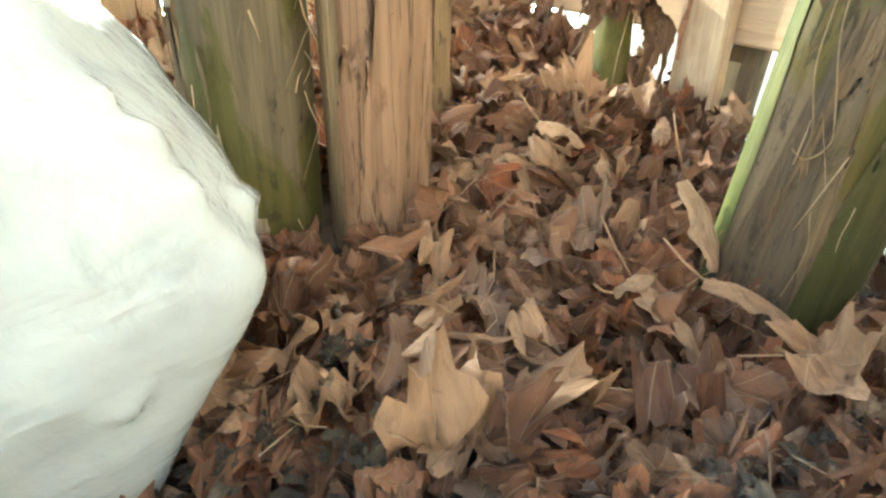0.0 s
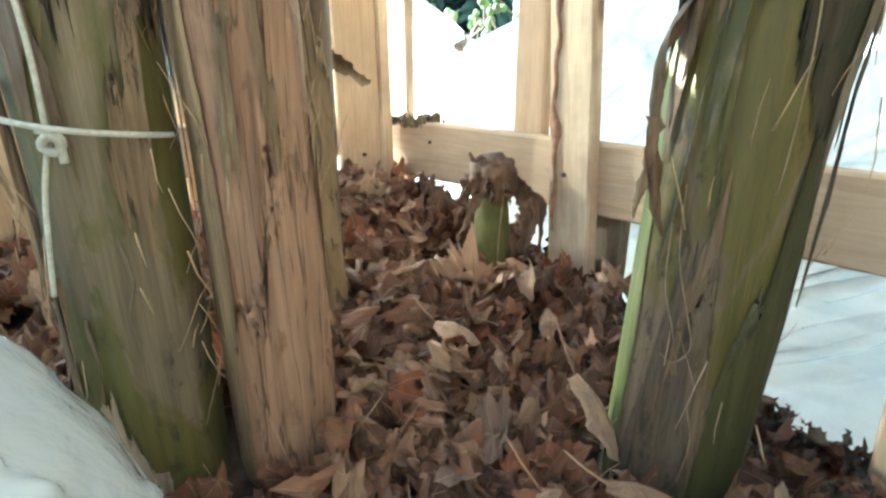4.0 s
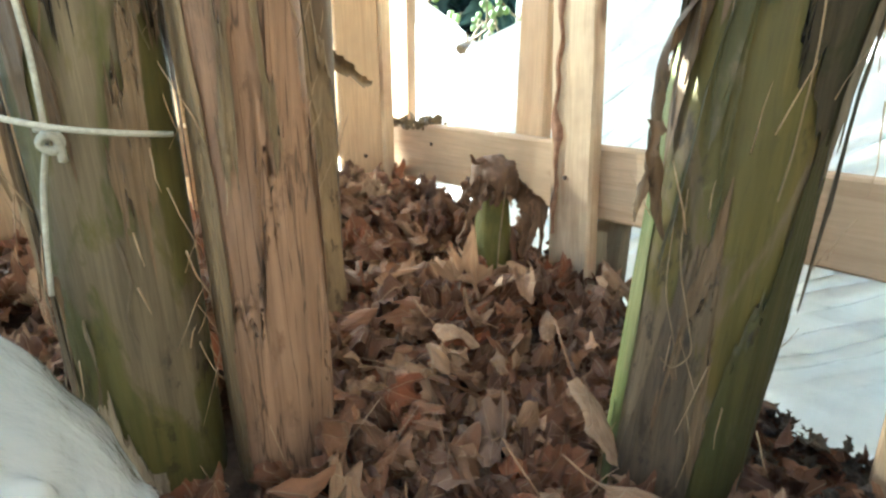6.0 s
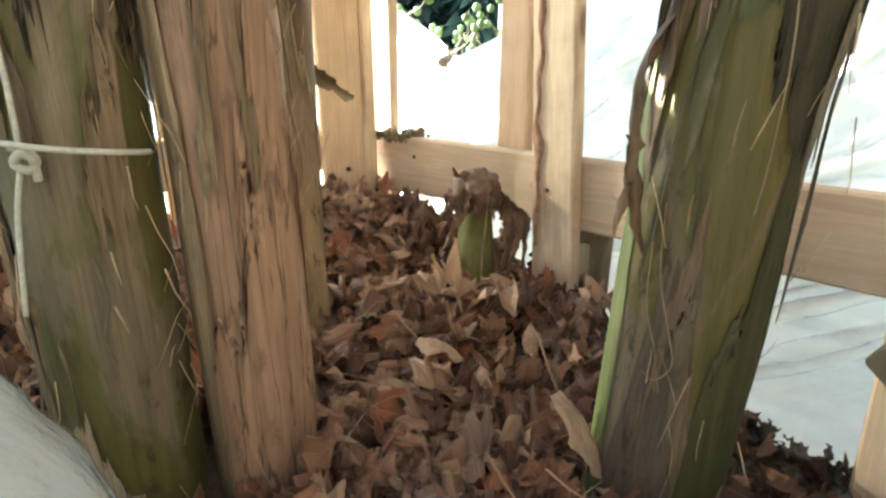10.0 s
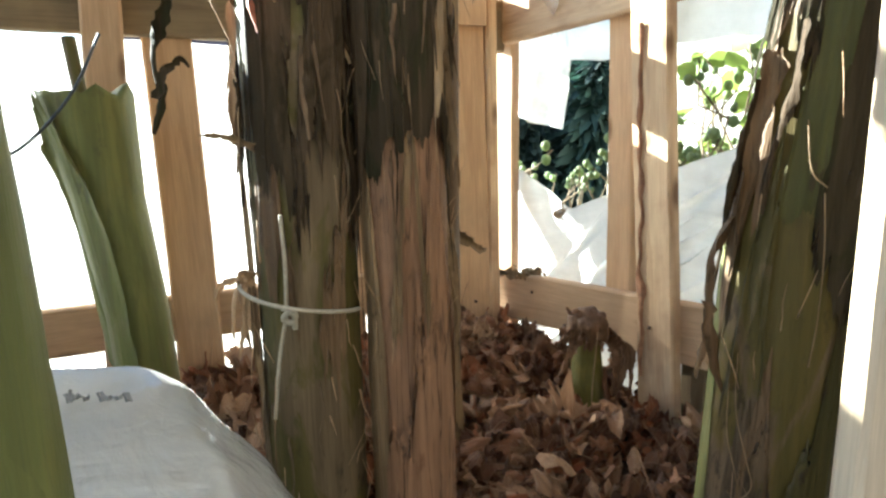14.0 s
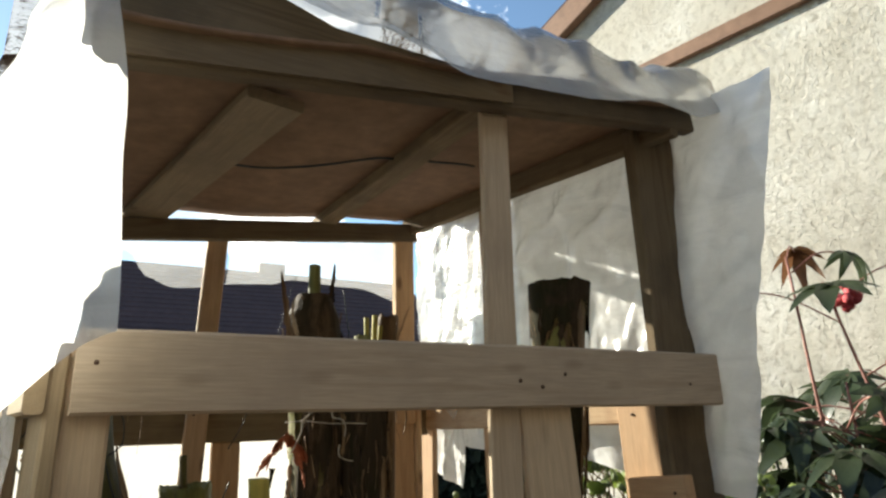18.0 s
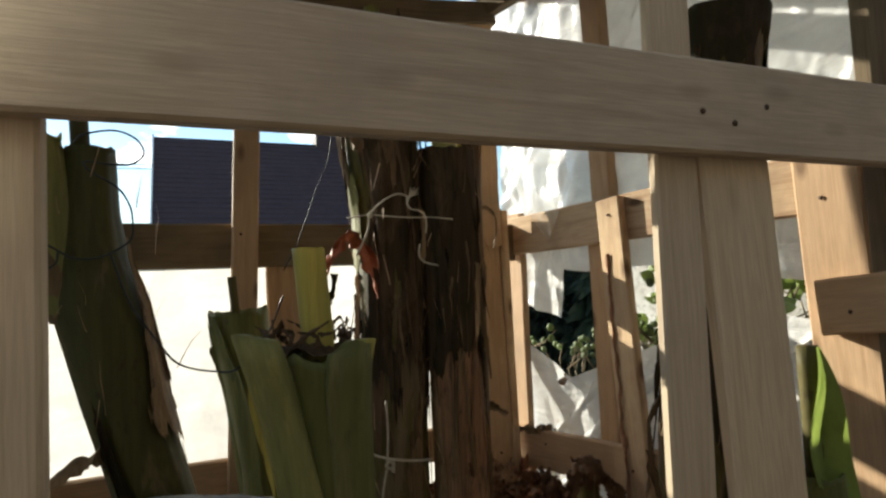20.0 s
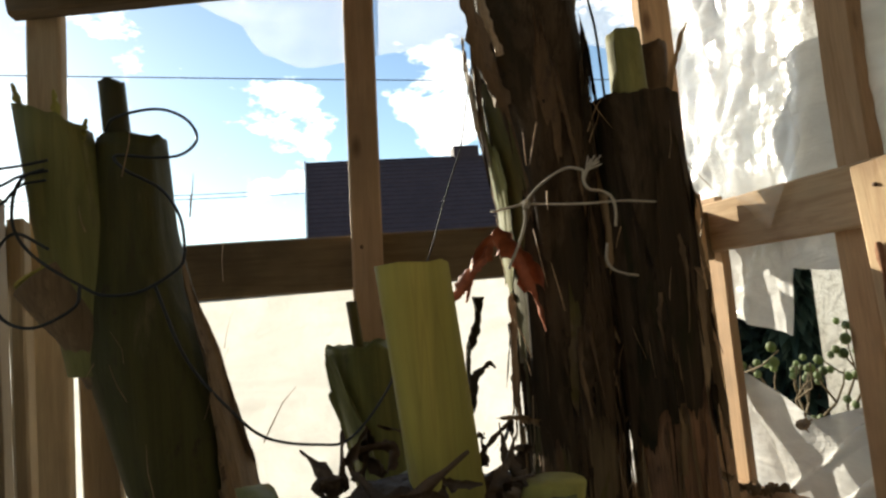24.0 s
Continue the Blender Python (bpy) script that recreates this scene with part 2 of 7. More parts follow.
def leaf_mat(name, tone):
    """Dry maple leaf; tone: the colours that leaves may take."""
    m, n, l, p = material(name)
    geo, info = n.new("ShaderNodeNewGeometry"), n.new("ShaderNodeObjectInfo")
    add = n.new("ShaderNodeMath")
    add.operation = "ADD"
    l.new(geo.outputs["Random Per Island"], add.inputs[0])
    l.new(info.outputs["Random"], add.inputs[1])
    fr = n.new("ShaderNodeMath")
    fr.operation = "FRACT"
    l.new(add.outputs[0], fr.inputs[0])
    c = ramp(n, l, fr.outputs[0], tone)
    uv, sep = n.new("ShaderNodeUVMap"), n.new("ShaderNodeSeparateXYZ")
    l.new(uv.outputs["UV"], sep.inputs[0])
    far_ = n.new("ShaderNodeVectorMath")
    far_.operation = "MULTIPLY"
    far_.inputs[1].default_value = (41.0, 67.0, 29.0)
    l.new(fr.outputs[0], far_.inputs[0])
    shift = n.new("ShaderNodeVectorMath")
    l.new(uv.outputs["UV"], shift.inputs[0])
    l.new(far_.outputs["Vector"], shift.inputs[1])
    v = shift.outputs["Vector"]
    f = noise_tex(n, l, v, 4.0, 6, 0.65)
    c = mix(n, l, ramp(n, l, f, [(0.42, (0, 0, 0)), (0.70, (0.6, 0.6, 0.6))]), c, (0.15, 0.085, 0.05))
    def calc(op, a, b=None):
        k = n.new("ShaderNodeMath")
        k.operation = op
        for q, s in enumerate((a, b)):
            if isinstance(s, (int, float)):
                k.inputs[q].default_value = s
            elif s is not None:
                l.new(s, k.inputs[q])
        return k.outputs[0]

    ang = calc("DIVIDE", calc("SUBTRACT", calc("ARCTAN2", sep.outputs[1], sep.outputs[0]), math.pi / 2), radians(51))
    off = calc("ABSOLUTE", calc("SUBTRACT", ang, calc("ROUND", ang)))
    rad = calc("SQRT", calc("ADD", calc("MULTIPLY", sep.outputs[0], sep.outputs[0]), calc("MULTIPLY", sep.outputs[1], sep.outputs[1])))
    vein = ramp(n, l, calc("MULTIPLY", off, rad), [(0.003, (0.5, 0.5, 0.5)), (0.016, (0, 0, 0))])
    c = mix(n, l, vein, c, mix(n, l, 0.6, c, (0.55, 0.40, 0.25)))
    l.new(c, p.inputs["Base Color"])
    p.inputs["Roughness"].default_value = 0.6
    p.inputs["Specular IOR Level"].default_value = 0.25
    g = noise_tex(n, l, v, 9.0, 5, 0.6, 0.6)
    bump(n, l, mix(n, l, 0.3, g, vein), 1.0, 0.006, p.inputs["Normal"])
    tr = n.new("ShaderNodeBsdfTranslucent")
    l.new(c, tr.inputs["Color"])
    mx = n.new("ShaderNodeMixShader")
    mx.inputs[0].default_value = 0.18
    l.new(p.outputs[0], mx.inputs[1])
    l.new(tr.outputs[0], mx.inputs[2])
    l.new(mx.outputs[0], n["Material Output"].inputs["Surface"])
    return m


LEAF = leaf_mat("dry_leaf", [(0.0, (0.080, 0.032, 0.016)), (0.18, (0.17, 0.070, 0.032)), (0.34, (0.28, 0.135, 0.072)), (0.48, (0.24, 0.076, 0.030)), (0.60, (0.44, 0.265, 0.150)), (0.68, (0.32, 0.175, 0.098)), (0.84, (0.12, 0.052, 0.028)), (1.0, (0.24, 0.145, 0.095))])
LEAF_PALE = leaf_mat("pale_leaf", [(0.0, (0.42, 0.25, 0.140)), (0.5, (0.30, 0.165, 0.090)), (1.0, (0.46, 0.29, 0.170))])
LEAF_MULCH = leaf_mat("mulch_leaf", [(0.0, (0.060, 0.045, 0.030)), (0.4, (0.11, 0.085, 0.058)), (0.7, (0.18, 0.14, 0.10)), (1.0, (0.085, 0.060, 0.040))])


def film_mat(name, clear, milk, white=(0.86, 0.87, 0.88), wrinkle=0.5, scale=9.0, soil=0.84, rough=0.13):
    """Polythene film: part clear, part milky and translucent, with a wet gloss."""
    m, n, l, p = material(name)
    v = coords(n, l, (1, 1, 1))
    f = noise_tex(n, l, v, scale, 5, 0.55, 1.2)
    f2 = noise_tex(n, l, v, scale * 5, 5, 0.6, 0.8)
    dirt = noise_tex(n, l, v, 14, 7, 0.7)
    col = ramp(n, l, dirt, [(0.45, white), (0.8, tuple(c * soil for c in white))])
    st = n.new("ShaderNodeMapping")
    st.inputs["Scale"].default_value, st.inputs["Rotation"].default_value = (1.6, 1.6, 7.0), (0.75, 0.5, 0.3)
    l.new(v, st.inputs["Vector"])
    streak = noise_tex(n, l, st.outputs["Vector"], 1.7, 4, 0.5, 1.6)
    col = mix(n, l, ramp(n, l, streak, [(0.36, (0.45, 0.45, 0.45)), (0.56, (0, 0, 0))]), col, tuple(c * 0.72 for c in white))
    tr, tl, df, gl = n.new("ShaderNodeBsdfTransparent"), n.new("ShaderNodeBsdfTranslucent"), n.new("ShaderNodeBsdfDiffuse"), n.new("ShaderNodeBsdfGlossy")
    l.new(col, tl.inputs["Color"])
    l.new(col, df.inputs["Color"])
    gl.inputs["Roughness"].default_value = rough
    b = bump(n, l, mix(n, l, 0.45, mix(n, l, 0.2, f, f2), streak), wrinkle, 0.02, gl.inputs["Normal"])
    l.new(b.outputs["Normal"], df.inputs["Normal"])
    l.new(b.outputs["Normal"], tl.inputs["Normal"])
    body = n.new("ShaderNodeMixShader")
    body.inputs[0].default_value = milk
    l.new(tl.outputs[0], body.inputs[1])
    l.new(df.outputs[0], body.inputs[2])
    see = n.new("ShaderNodeMixShader")
    see.inputs[0].default_value = clear
    l.new(body.outputs[0], see.inputs[1])
    l.new(tr.outputs[0], see.inputs[2])
    fres = n.new("ShaderNodeFresnel")
    fres.inputs["IOR"].default_value = 1.6
    l.new(b.outputs["Normal"], fres.inputs["Normal"])
    top = n.new("ShaderNodeMixShader")
    l.new(fres.outputs[0], top.inputs[0])
    l.new(see.outputs[0], top.inputs[1])
    l.new(gl.outputs[0], top.inputs[2])
    l.new(top.outputs[0], n["Material Output"].inputs["Surface"])
    return m


FILM_SIDE = film_mat("side_film", 0.07, 0.60, (0.88, 0.875, 0.86), 0.7)
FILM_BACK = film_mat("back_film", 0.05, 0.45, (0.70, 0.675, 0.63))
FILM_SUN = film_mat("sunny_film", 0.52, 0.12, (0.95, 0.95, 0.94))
FILM_FLAP = film_mat("flap_film", 0.30, 0.20, (0.93, 0.93, 0.91))
FILM_CLEAR = film_mat("clear_film", 0.74, 0.3, (0.93, 0.94, 0.95))
FILM_ROOF = film_mat("roof_film", 0.34, 0.60, (0.64, 0.62, 0.57), 0.6, 14.0)
BAG = film_mat("bag_film", 0.16, 0.72, (0.60, 0.585, 0.535), 0.75, 7.0, 0.95, 0.12)
SOIL = plain("soil", (0.07, 0.05, 0.035), 0.95, 60, 0.5, relief=1.0, dist=0.01)
TWINE = plain("twine", (0.40, 0.36, 0.28), 0.9, 400, 0.25, relief=0.8, dist=0.0008)
WIRE = plain("cable", (0.03, 0.035, 0.035), 0.5, 100, 0.2)
MARK = plain("print_grey", (0.24, 0.24, 0.23), 0.6, 200, 0.3)
NAIL = plain("nail", (0.10, 0.06, 0.04), 0.6, 200, 0.4, 0.6)
HARDBOARD = plain("hardboard", (0.21, 0.125, 0.072), 0.8, 25, 0.25, relief=0.15)
ROOFING = plain("roof_tile", (0.060, 0.036, 0.038), 0.75, 8, 0.25)
RED = plain("castor_fruit", (0.52, 0.09, 0.10), 0.6, 120, 0.3, relief=0.8, dist=0.003)
REDSTALK = plain("red_stalk", (0.30, 0.14, 0.11), 0.5, 60, 0.3)
TRIM = plain("brown_trim", (0.24, 0.14, 0.09), 0.6, 20, 0.2)


def foliage(name, colour, gloss=0.45):
    m, n, l, p = material(name)
    v = coords(n, l, (1, 1, 1))
    f = noise_tex(n, l, v, 30, 5)
    geo, info = n.new("ShaderNodeNewGeometry"), n.new("ShaderNodeObjectInfo")
    add = n.new("ShaderNodeMath")
    l.new(geo.outputs["Random Per Island"], add.inputs[0])
    l.new(info.outputs["Random"], add.inputs[1])
    half = n.new("ShaderNodeMath")
    half.operation = "MULTIPLY"
    half.inputs[1].default_value = 0.5
    l.new(add.outputs[0], half.inputs[0])
    c = ramp(n, l, half.outputs[0], [(0.1, tuple(x * 0.55 for x in colour)), (0.9, tuple(min(1, x * 1.5) for x in colour))])
    c = mix(n, l, ramp(n, l, f, [(0.45, (0, 0, 0)), (0.75, (0.6, 0.6, 0.6))]), c, tuple(x * 0.5 for x in colour))
    l.new(c, p.inputs["Base Color"])
    p.inputs["Roughness"].default_value = gloss
    tr = n.new("ShaderNodeBsdfTranslucent")
    l.new(c, tr.inputs["Color"])
    mx = n.new("ShaderNodeMixShader")
    mx.inputs[0].default_value = 0.45
    l.new(p.outputs[0], mx.inputs[1])
    l.new(tr.outputs[0], mx.inputs[2])
    l.new(mx.outputs[0], n["Material Output"].inputs["Surface"])
    return m


GREEN = foliage("green_leaf", (0.22, 0.29, 0.06))
CASTOR = foliage("castor_leaf", (0.042, 0.060, 0.028), 0.35)
CASTOR_RED = foliage("red_castor_leaf", (0.16, 0.075, 0.035), 0.4)
CONIFER = foliage("conifer", (0.012, 0.028, 0.02), 0.7)
BUD = foliage("bud", (0.24, 0.30, 0.13), 0.5)
BRANCH = plain("branch", (0.16, 0.12, 0.07), 0.8, 60, 0.3, relief=0.6)


def stucco():
    """Rough-cast plaster: coarse throw, fine sand, dirt and weathered paint."""
    m, n, l, p = material("stucco")
    v = coords(n, l, (1, 1, 1), jitter=False)
    fine = noise_tex(n, l, v, 150, 5, 0.7)
    throw = noise_tex(n, l, v, 30, 9, 0.76, 0.25)
    g = noise_tex(n, l, v, 2.4, 5, 0.6)
    c = ramp(n, l, g, [(0.32, (0.56, 0.52, 0.43)), (0.5, (0.67, 0.63, 0.54)), (0.62, (0.77, 0.74, 0.66))])
    c = mix(n, l, ramp(n, l, throw, [(0.38, (0.8, 0.8, 0.8)), (0.50, (0, 0, 0))]), c, (0.44, 0.40, 0.32))
    l.new(c, p.inputs["Base Color"])
    p.inputs["Roughness"].default_value = 0.95
    bump(n, l, mix(n, l, 0.18, throw, fine), 1.0, 0.034, p.inputs["Normal"])
    return m


STUCCO = stucco()
PANE = plain("pane", (0.20, 0.23, 0.27), 0.08, 5, 0.1, relief=0.0)
WHITE_PAINT = plain("white_paint", (0.75, 0.75, 0.73), 0.5, 20, 0.08, relief=0.1)

# ---- mesh helpers ----


def mesh_ob(name, verts, faces, mat, parent=None, label="", smooth=True):
    me = bpy.data.meshes.new(name)
    me.from_pydata([tuple(v) for v in verts], [], [tuple(f) for f in faces])
    me.materials.append(mat)
    if smooth:
        me.polygons.foreach_set("use_smooth", [True] * len(me.polygons))
    me.update()
    ob = new(name, me)
    ob.parent = parent
    if label:
        tagged(ob, label)
    return ob


def empty(name, place=(0, 0, 0), **tags):
    ob = new(name)
    ob.empty_display_size = 0.05
    ob.location = place
    return tagged(ob, **tags)


def wob(x, y, z, s, seed=0.0):
    return noise.noise(Vector((x * s + seed, y * s - seed * 0.7, z * s + seed * 1.3)))


def board(name, a, b, width, thick, facing, mat, parent=None, label="", warp=0.002, seed=None):
    """A sawn board from a to b: width across, thick along facing, chamfered, a little bowed and rough at its ends."""
    a, b = Vector(a), Vector(b)
    x = (b - a).normalized()
    z = Vector(facing)
    z = (z - x * z.dot(x)).normalized()
    y = z.cross(x)
    ln = (b - a).length
    seed = seed if seed is not None else random.random() * 50
    nseg = max(4, int(ln / 0.05))
    c = min(0.0035, thick * 0.2)
    hw, ht = width / 2, thick / 2
    ring = [(-hw + c, -ht), (hw - c, -ht), (hw, -ht + c), (hw, ht - c), (hw - c, ht), (-hw + c, ht), (-hw, ht - c), (-hw, -ht + c)]
    vs, fs = [], []
    for i in range(nseg + 1):
        u = i / nseg
        px = -ln / 2 + ln * u
        bow = warp * (noise.noise(Vector((u * 2.5, seed, 0))) * 1.6)
        bow2 = warp * noise.noise(Vector((u * 2.5, seed, 7)))
        for k, (cy, cz) in enumerate(ring):
            e = 0.0012 * noise.noise(Vector((px * 45, k * 3.1, seed)))
            ex = (0.003 * noise.noise(Vector((k * 1.7, seed, 3))) if i in (0, nseg) else 0)
            vs.append((px + ex, cy * (1 + e * 6) + bow2, cz + e + bow))
    m = len(ring)
    for i in range(nseg):
        for k in range(m):
            fs.append((i * m + k, i * m + (k + 1) % m, (i + 1) * m + (k + 1) % m, (i + 1) * m + k))
    fs.append(tuple(range(m - 1, -1, -1)))
    fs.append(tuple(nseg * m + k for k in range(m)))
    ob = mesh_ob(name, vs, fs, mat, None, label, smooth=False)
    ob.matrix_world = Matrix.Translation((a + b) / 2) @ Matrix((x, y, z)).transposed().to_4x4()
    if parent:
        ob.parent = parent
        ob.matrix_parent_inverse = Matrix.Translation(parent.location).inverted()
    return ob


def tube_data(points, radius, sides=8, taper=None):
    """Vertices and faces of a round rod through points."""
    pts = [Vector(p) for p in points]
    vs, fs = [], []
    up = Vector((0.31, 0.77, 0.55)).normalized()
    for i, p in enumerate(pts):
        d = (pts[min(i + 1, len(pts) - 1)] - pts[max(i - 1, 0)]).normalized()
        s = d.cross(up)
        s = s.normalized() if s.length > 1e-3 else d.cross(Vector((1, 0, 0))).normalized()
        t = s.cross(d)
        r = radius * (taper[i] if taper else 1)
        for k in range(sides):
            an = 2 * math.pi * k / sides
            vs.append(p + (s * math.cos(an) + t * math.sin(an)) * r)
    for i in range(len(pts) - 1):
        for k in range(sides):
            fs.append((i * sides + k, i * sides + (k + 1) % sides, (i + 1) * sides + (k + 1) % sides, (i + 1) * sides + k))
    fs.append(tuple(range(sides - 1, -1, -1)))
    fs.append(tuple((len(pts) - 1) * sides + k for k in range(sides)))
    return vs, fs


def smooth_line(points, per=6):
    """Points on a smooth curve through the given ones."""
    p = [Vector(q) for q in points]
    p = [p[0] * 2 - p[1]] + p + [p[-1] * 2 - p[-2]]
    out = []
    for i in range(1, len(p) - 2):
        for k in range(per):
            t = k / per
            out.append(0.5 * (2 * p[i] + (p[i + 1] - p[i - 1]) * t + (2 * p[i - 1] - 5 * p[i] + 4 * p[i + 1] - p[i + 2]) * t * t + (3 * p[i] - p[i - 1] - 3 * p[i + 1] + p[i + 2]) * t ** 3))
    out.append(p[-2])
    return out


def rod(name, points, radius, mat, parent=None, label="", sides=8, taper=None, per=6):
    line = smooth_line(points, per)
    tp = [taper[0] + (taper[1] - taper[0]) * i / (len(line) - 1) for i in range(len(line))] if taper else None
    vs, fs = tube_data(line, radius, sides, tp)
    return mesh_ob(name, vs, fs, mat, parent, label)


def world_of(ob):
    m = ob.matrix_basis.copy()
    return world_of(ob.parent) @ ob.matrix_parent_inverse @ m if ob.parent else m


def under(ob, parent):
    """Make ob a part of parent where it stands."""
    ob.parent = parent
    ob.matrix_parent_inverse = world_of(parent).inverted()
    return ob


def piece(name, verts, faces, mat, parent, label="", smooth=True):
    return under(mesh_ob(name, verts, faces, mat, None, label, smooth), parent)


def plank(name, a, b, width, thick, facing, mat, parent, label="", warp=0.002):
    return under(board(name, a, b, width, thick, facing, mat, None, label, warp), parent)


def strand(name, points, radius, mat, parent, label="", sides=7, taper=None, per=6):
    return under(rod(name, points, radius, mat, None, label, sides, taper, per), parent)


def nails(parent, places, along, r=0.0032):
    """Round nail heads, a little proud of the wood."""
    along = Vector(along).normalized()
    for p in places:
        p = Vector(p)
        vs, fs = tube_data([p - along * 0.004, p + along * 0.0012], r, 7)
        piece("nail", vs, fs, NAIL, parent)


def right_x(y):
    """Inner face of the right wall's rails at depth y."""
    return 0.625 + (0.99 - y) * 0.125


RN = Vector((-1, -0.125, 0)).normalized()      # the right wall's inward normal


def right(y, z, out=0.0):
    """A point on the right wall, out metres outside the rails' inner face."""
    return Vector((right_x(y), y, z)) - RN * out


# ---- ground ----
gv, gf = [], []
span = [-400, -120, -40, -15, -6, -3] + [-2 + 0.2 * i for i in range(21)] + [3, 6, 15, 40, 120, 400]
for gy in span:
    for gx in span:
        hump = 0.02 * wob(gx, gy, 0, 2.0) if abs(gx) < 4 and abs(gy) < 4 else 0
        gv.append((gx, gy, hump))
m_ = len(span)
for j in range(m_ - 1):
    for i in range(m_ - 1):
        gf.append((j * m_ + i, j * m_ + i + 1, (j + 1) * m_ + i + 1, (j + 1) * m_ + i))
ground = tagged(mesh_ob("ground", gv, gf, SOIL), "bare dark garden soil round the wooden shelter", "ground", kind="structure")


# Added out of view: a dark wall to cut the sky light on the stems.
wall_v = [(x, y, z) for z in (0.0, 2.3) for x, y in ((-4.0, -1.70), (2.7, -1.70), (2.7, -1.58), (-4.0, -1.58))]
tagged(mesh_ob("wall_south", wall_v, [(3, 2, 1, 0), (4, 5, 6, 7), (0, 1, 5, 4), (1, 2, 6, 5), (2, 3, 7, 6), (3, 0, 4, 7)], plain("shade_wall", (0.07, 0.062, 0.052), 0.9, 12, 0.3, relief=0.4), smooth=False), "added unseen dark wall that cuts the light through the open front", "wall", kind="structure")


def litter_z(x, y):
    """Height of the leaf heap inside the shelter."""
    back = min(1, max(0, (y - 0.15) / 0.7))
    z = 0.255 + 0.075 * back * back * (3 - 2 * back)
    z += 0.035 * math.exp(-((x - 0.52) ** 2 + (y - 0.86) ** 2) / 0.02)
    z += 0.02 * math.exp(-((x - 0.45) ** 2 + (y - 0.45) ** 2) / 0.03)
    z -= 0.05 * max(0, min(1, (0.12 - x) / 0.25)) * (1 - back)
    z -= 0.06 * max(0, min(1, (0.1 - y) / 0.2))
    z -= 0.055 * max(0, min(1, (x - 0.56) / 0.10)) * max(0, min(1, (0.46 - y) / 0.12))
    return z + 0.018 * wob(x, y, 0, 9) + 0.010 * wob(x, y, 3, 21)


# ---- pallet walls of the shelter ----
front = empty("pallet_wall", (0.2, 0.01, 0), label="front frame of pale weathered pallet boards with a wide gap", category="pallet wall", group="pallet walls")
plank("rail", (-0.322, 0.011, 1.010), (0.786, 0.011, 1.010), 0.100, 0.022, (0, -1, 0), OLD_PINE, front, "pale weathered pine rail with nail heads")
nails(front, [(0.346, 0, 0.994), (0.395, 0, 1.015), (0.302, 0, 1.004), (0.768, 0, 1.02), (0.775, 0, 0.985), (-0.30, 0, 1.02), (0.70, 0, 1.0)], (0, -1, 0))
plank("post", (0.280, 0.0295, 0.10), (0.291, 0.0295, 1.53), 0.058, 0.014, (0, -1, 0), OLD_PINE, front, "tall pale pine post reaching to the roof")
plank("slat", (0.428, 0.032, 0.12), (0.366, 0.032, 1.03), 0.104, 0.019, (0, -1, 0), OLD_PINE, front, "slanting pale pallet slat")
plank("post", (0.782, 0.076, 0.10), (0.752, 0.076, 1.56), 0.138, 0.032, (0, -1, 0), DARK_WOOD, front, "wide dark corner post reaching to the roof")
plank("post", (-0.308, 0.037, 0.05), (-0.312, 0.037, 1.05), 0.066, 0.03, (0, -1, 0), OLD_PINE, front)

plank("rail", (0.58, 0.115, 0.405), (0.84, 0.120, 0.425), 0.07, 0.022, (0, -0.6, 0.8), DARK_WOOD, front, "low dark board across the foot of the frame")

right_wall = empty("pallet_wall", (0.70, 0.5, 0), label="side frame of pine pallet boards, sunlit, film behind it", category="pallet wall", group="pallet walls")
plank("rail", right(1.02, 0.402, 0.011), right(0.06, 0.470, 0.011), 0.095, 0.022, RN, PINE, right_wall, "orange-brown pine lower rail")
plank("rail", right(1.03, 0.955, 0.011), right(0.08, 0.975, 0.011), 0.098, 0.022, RN, BARK_WOOD, right_wall, "upper pine rail with bark along its face")
plank("slat", right(0.537, 0.06, -0.012), right(0.603, 1.005, -0.012), 0.068, 0.022, RN, BARK_WOOD, right_wall, "narrow pine slat with a strip of bark on its edge")
bark = [(right(0.583 + 0.05 * (z - 0.40) + 0.009 * noise.noise(Vector((z * 22, 0, 1))), z, -0.0242), 0.0015 + 0.013 * abs(noise.noise(Vector((z * 19, 5, 0))))) for z in [0.36 + 0.012 * k for k in range(45)]]
bark_v = [p + Vector((0.124, -0.992, 0)) * w * q - RN * dz for p, w in bark for q, dz in ((-1, 0.0), (-0.5, -0.004), (0.5, -0.003), (1, 0.0))]
piece("bark_strip", bark_v, [(4 * i + k, 4 * i + k + 1, 4 * i + k + 5, 4 * i + k + 4) for i in range(44) for k in range(3)], plain("red_bark", (0.27, 0.135, 0.075), 0.9, 90, 0.5, relief=0.8, dist=0.003), right_wall, "flaking strip of reddish bark")
plank("slat", right(0.681, 0.460, 0.036), right(0.690, 1.00, 0.036), 0.056, 0.02, RN, PINE, right_wall, "short pale board behind the rail")
plank("slat", right(0.522, 0.06, 0.036), right(0.526, 0.44, 0.036), 0.045, 0.02, RN, DARK_WOOD, right_wall)
plank("slat", right(0.118, 0.08, -0.012), right(0.160, 1.01, -0.012), 0.098, 0.022, RN, PINE, right_wall, "wide sunlit pine slat")
plank("block", right(0.036, 0.792, -0.040), right(0.166, 0.780, -0.040), 0.082, 0.030, RN, PINE, right_wall, "short offcut block nailed across the slat")
plank("post", right(0.66, 0.99, 0.034), right(0.665, 1.575, 0.034), 0.06, 0.03, RN, PINE, right_wall, "upright post between upper rail and roof")
plank("post", right(1.00, 0.10, 0.036), right(1.00, 1.02, 0.036), 0.07, 0.02, RN, PINE, right_wall)
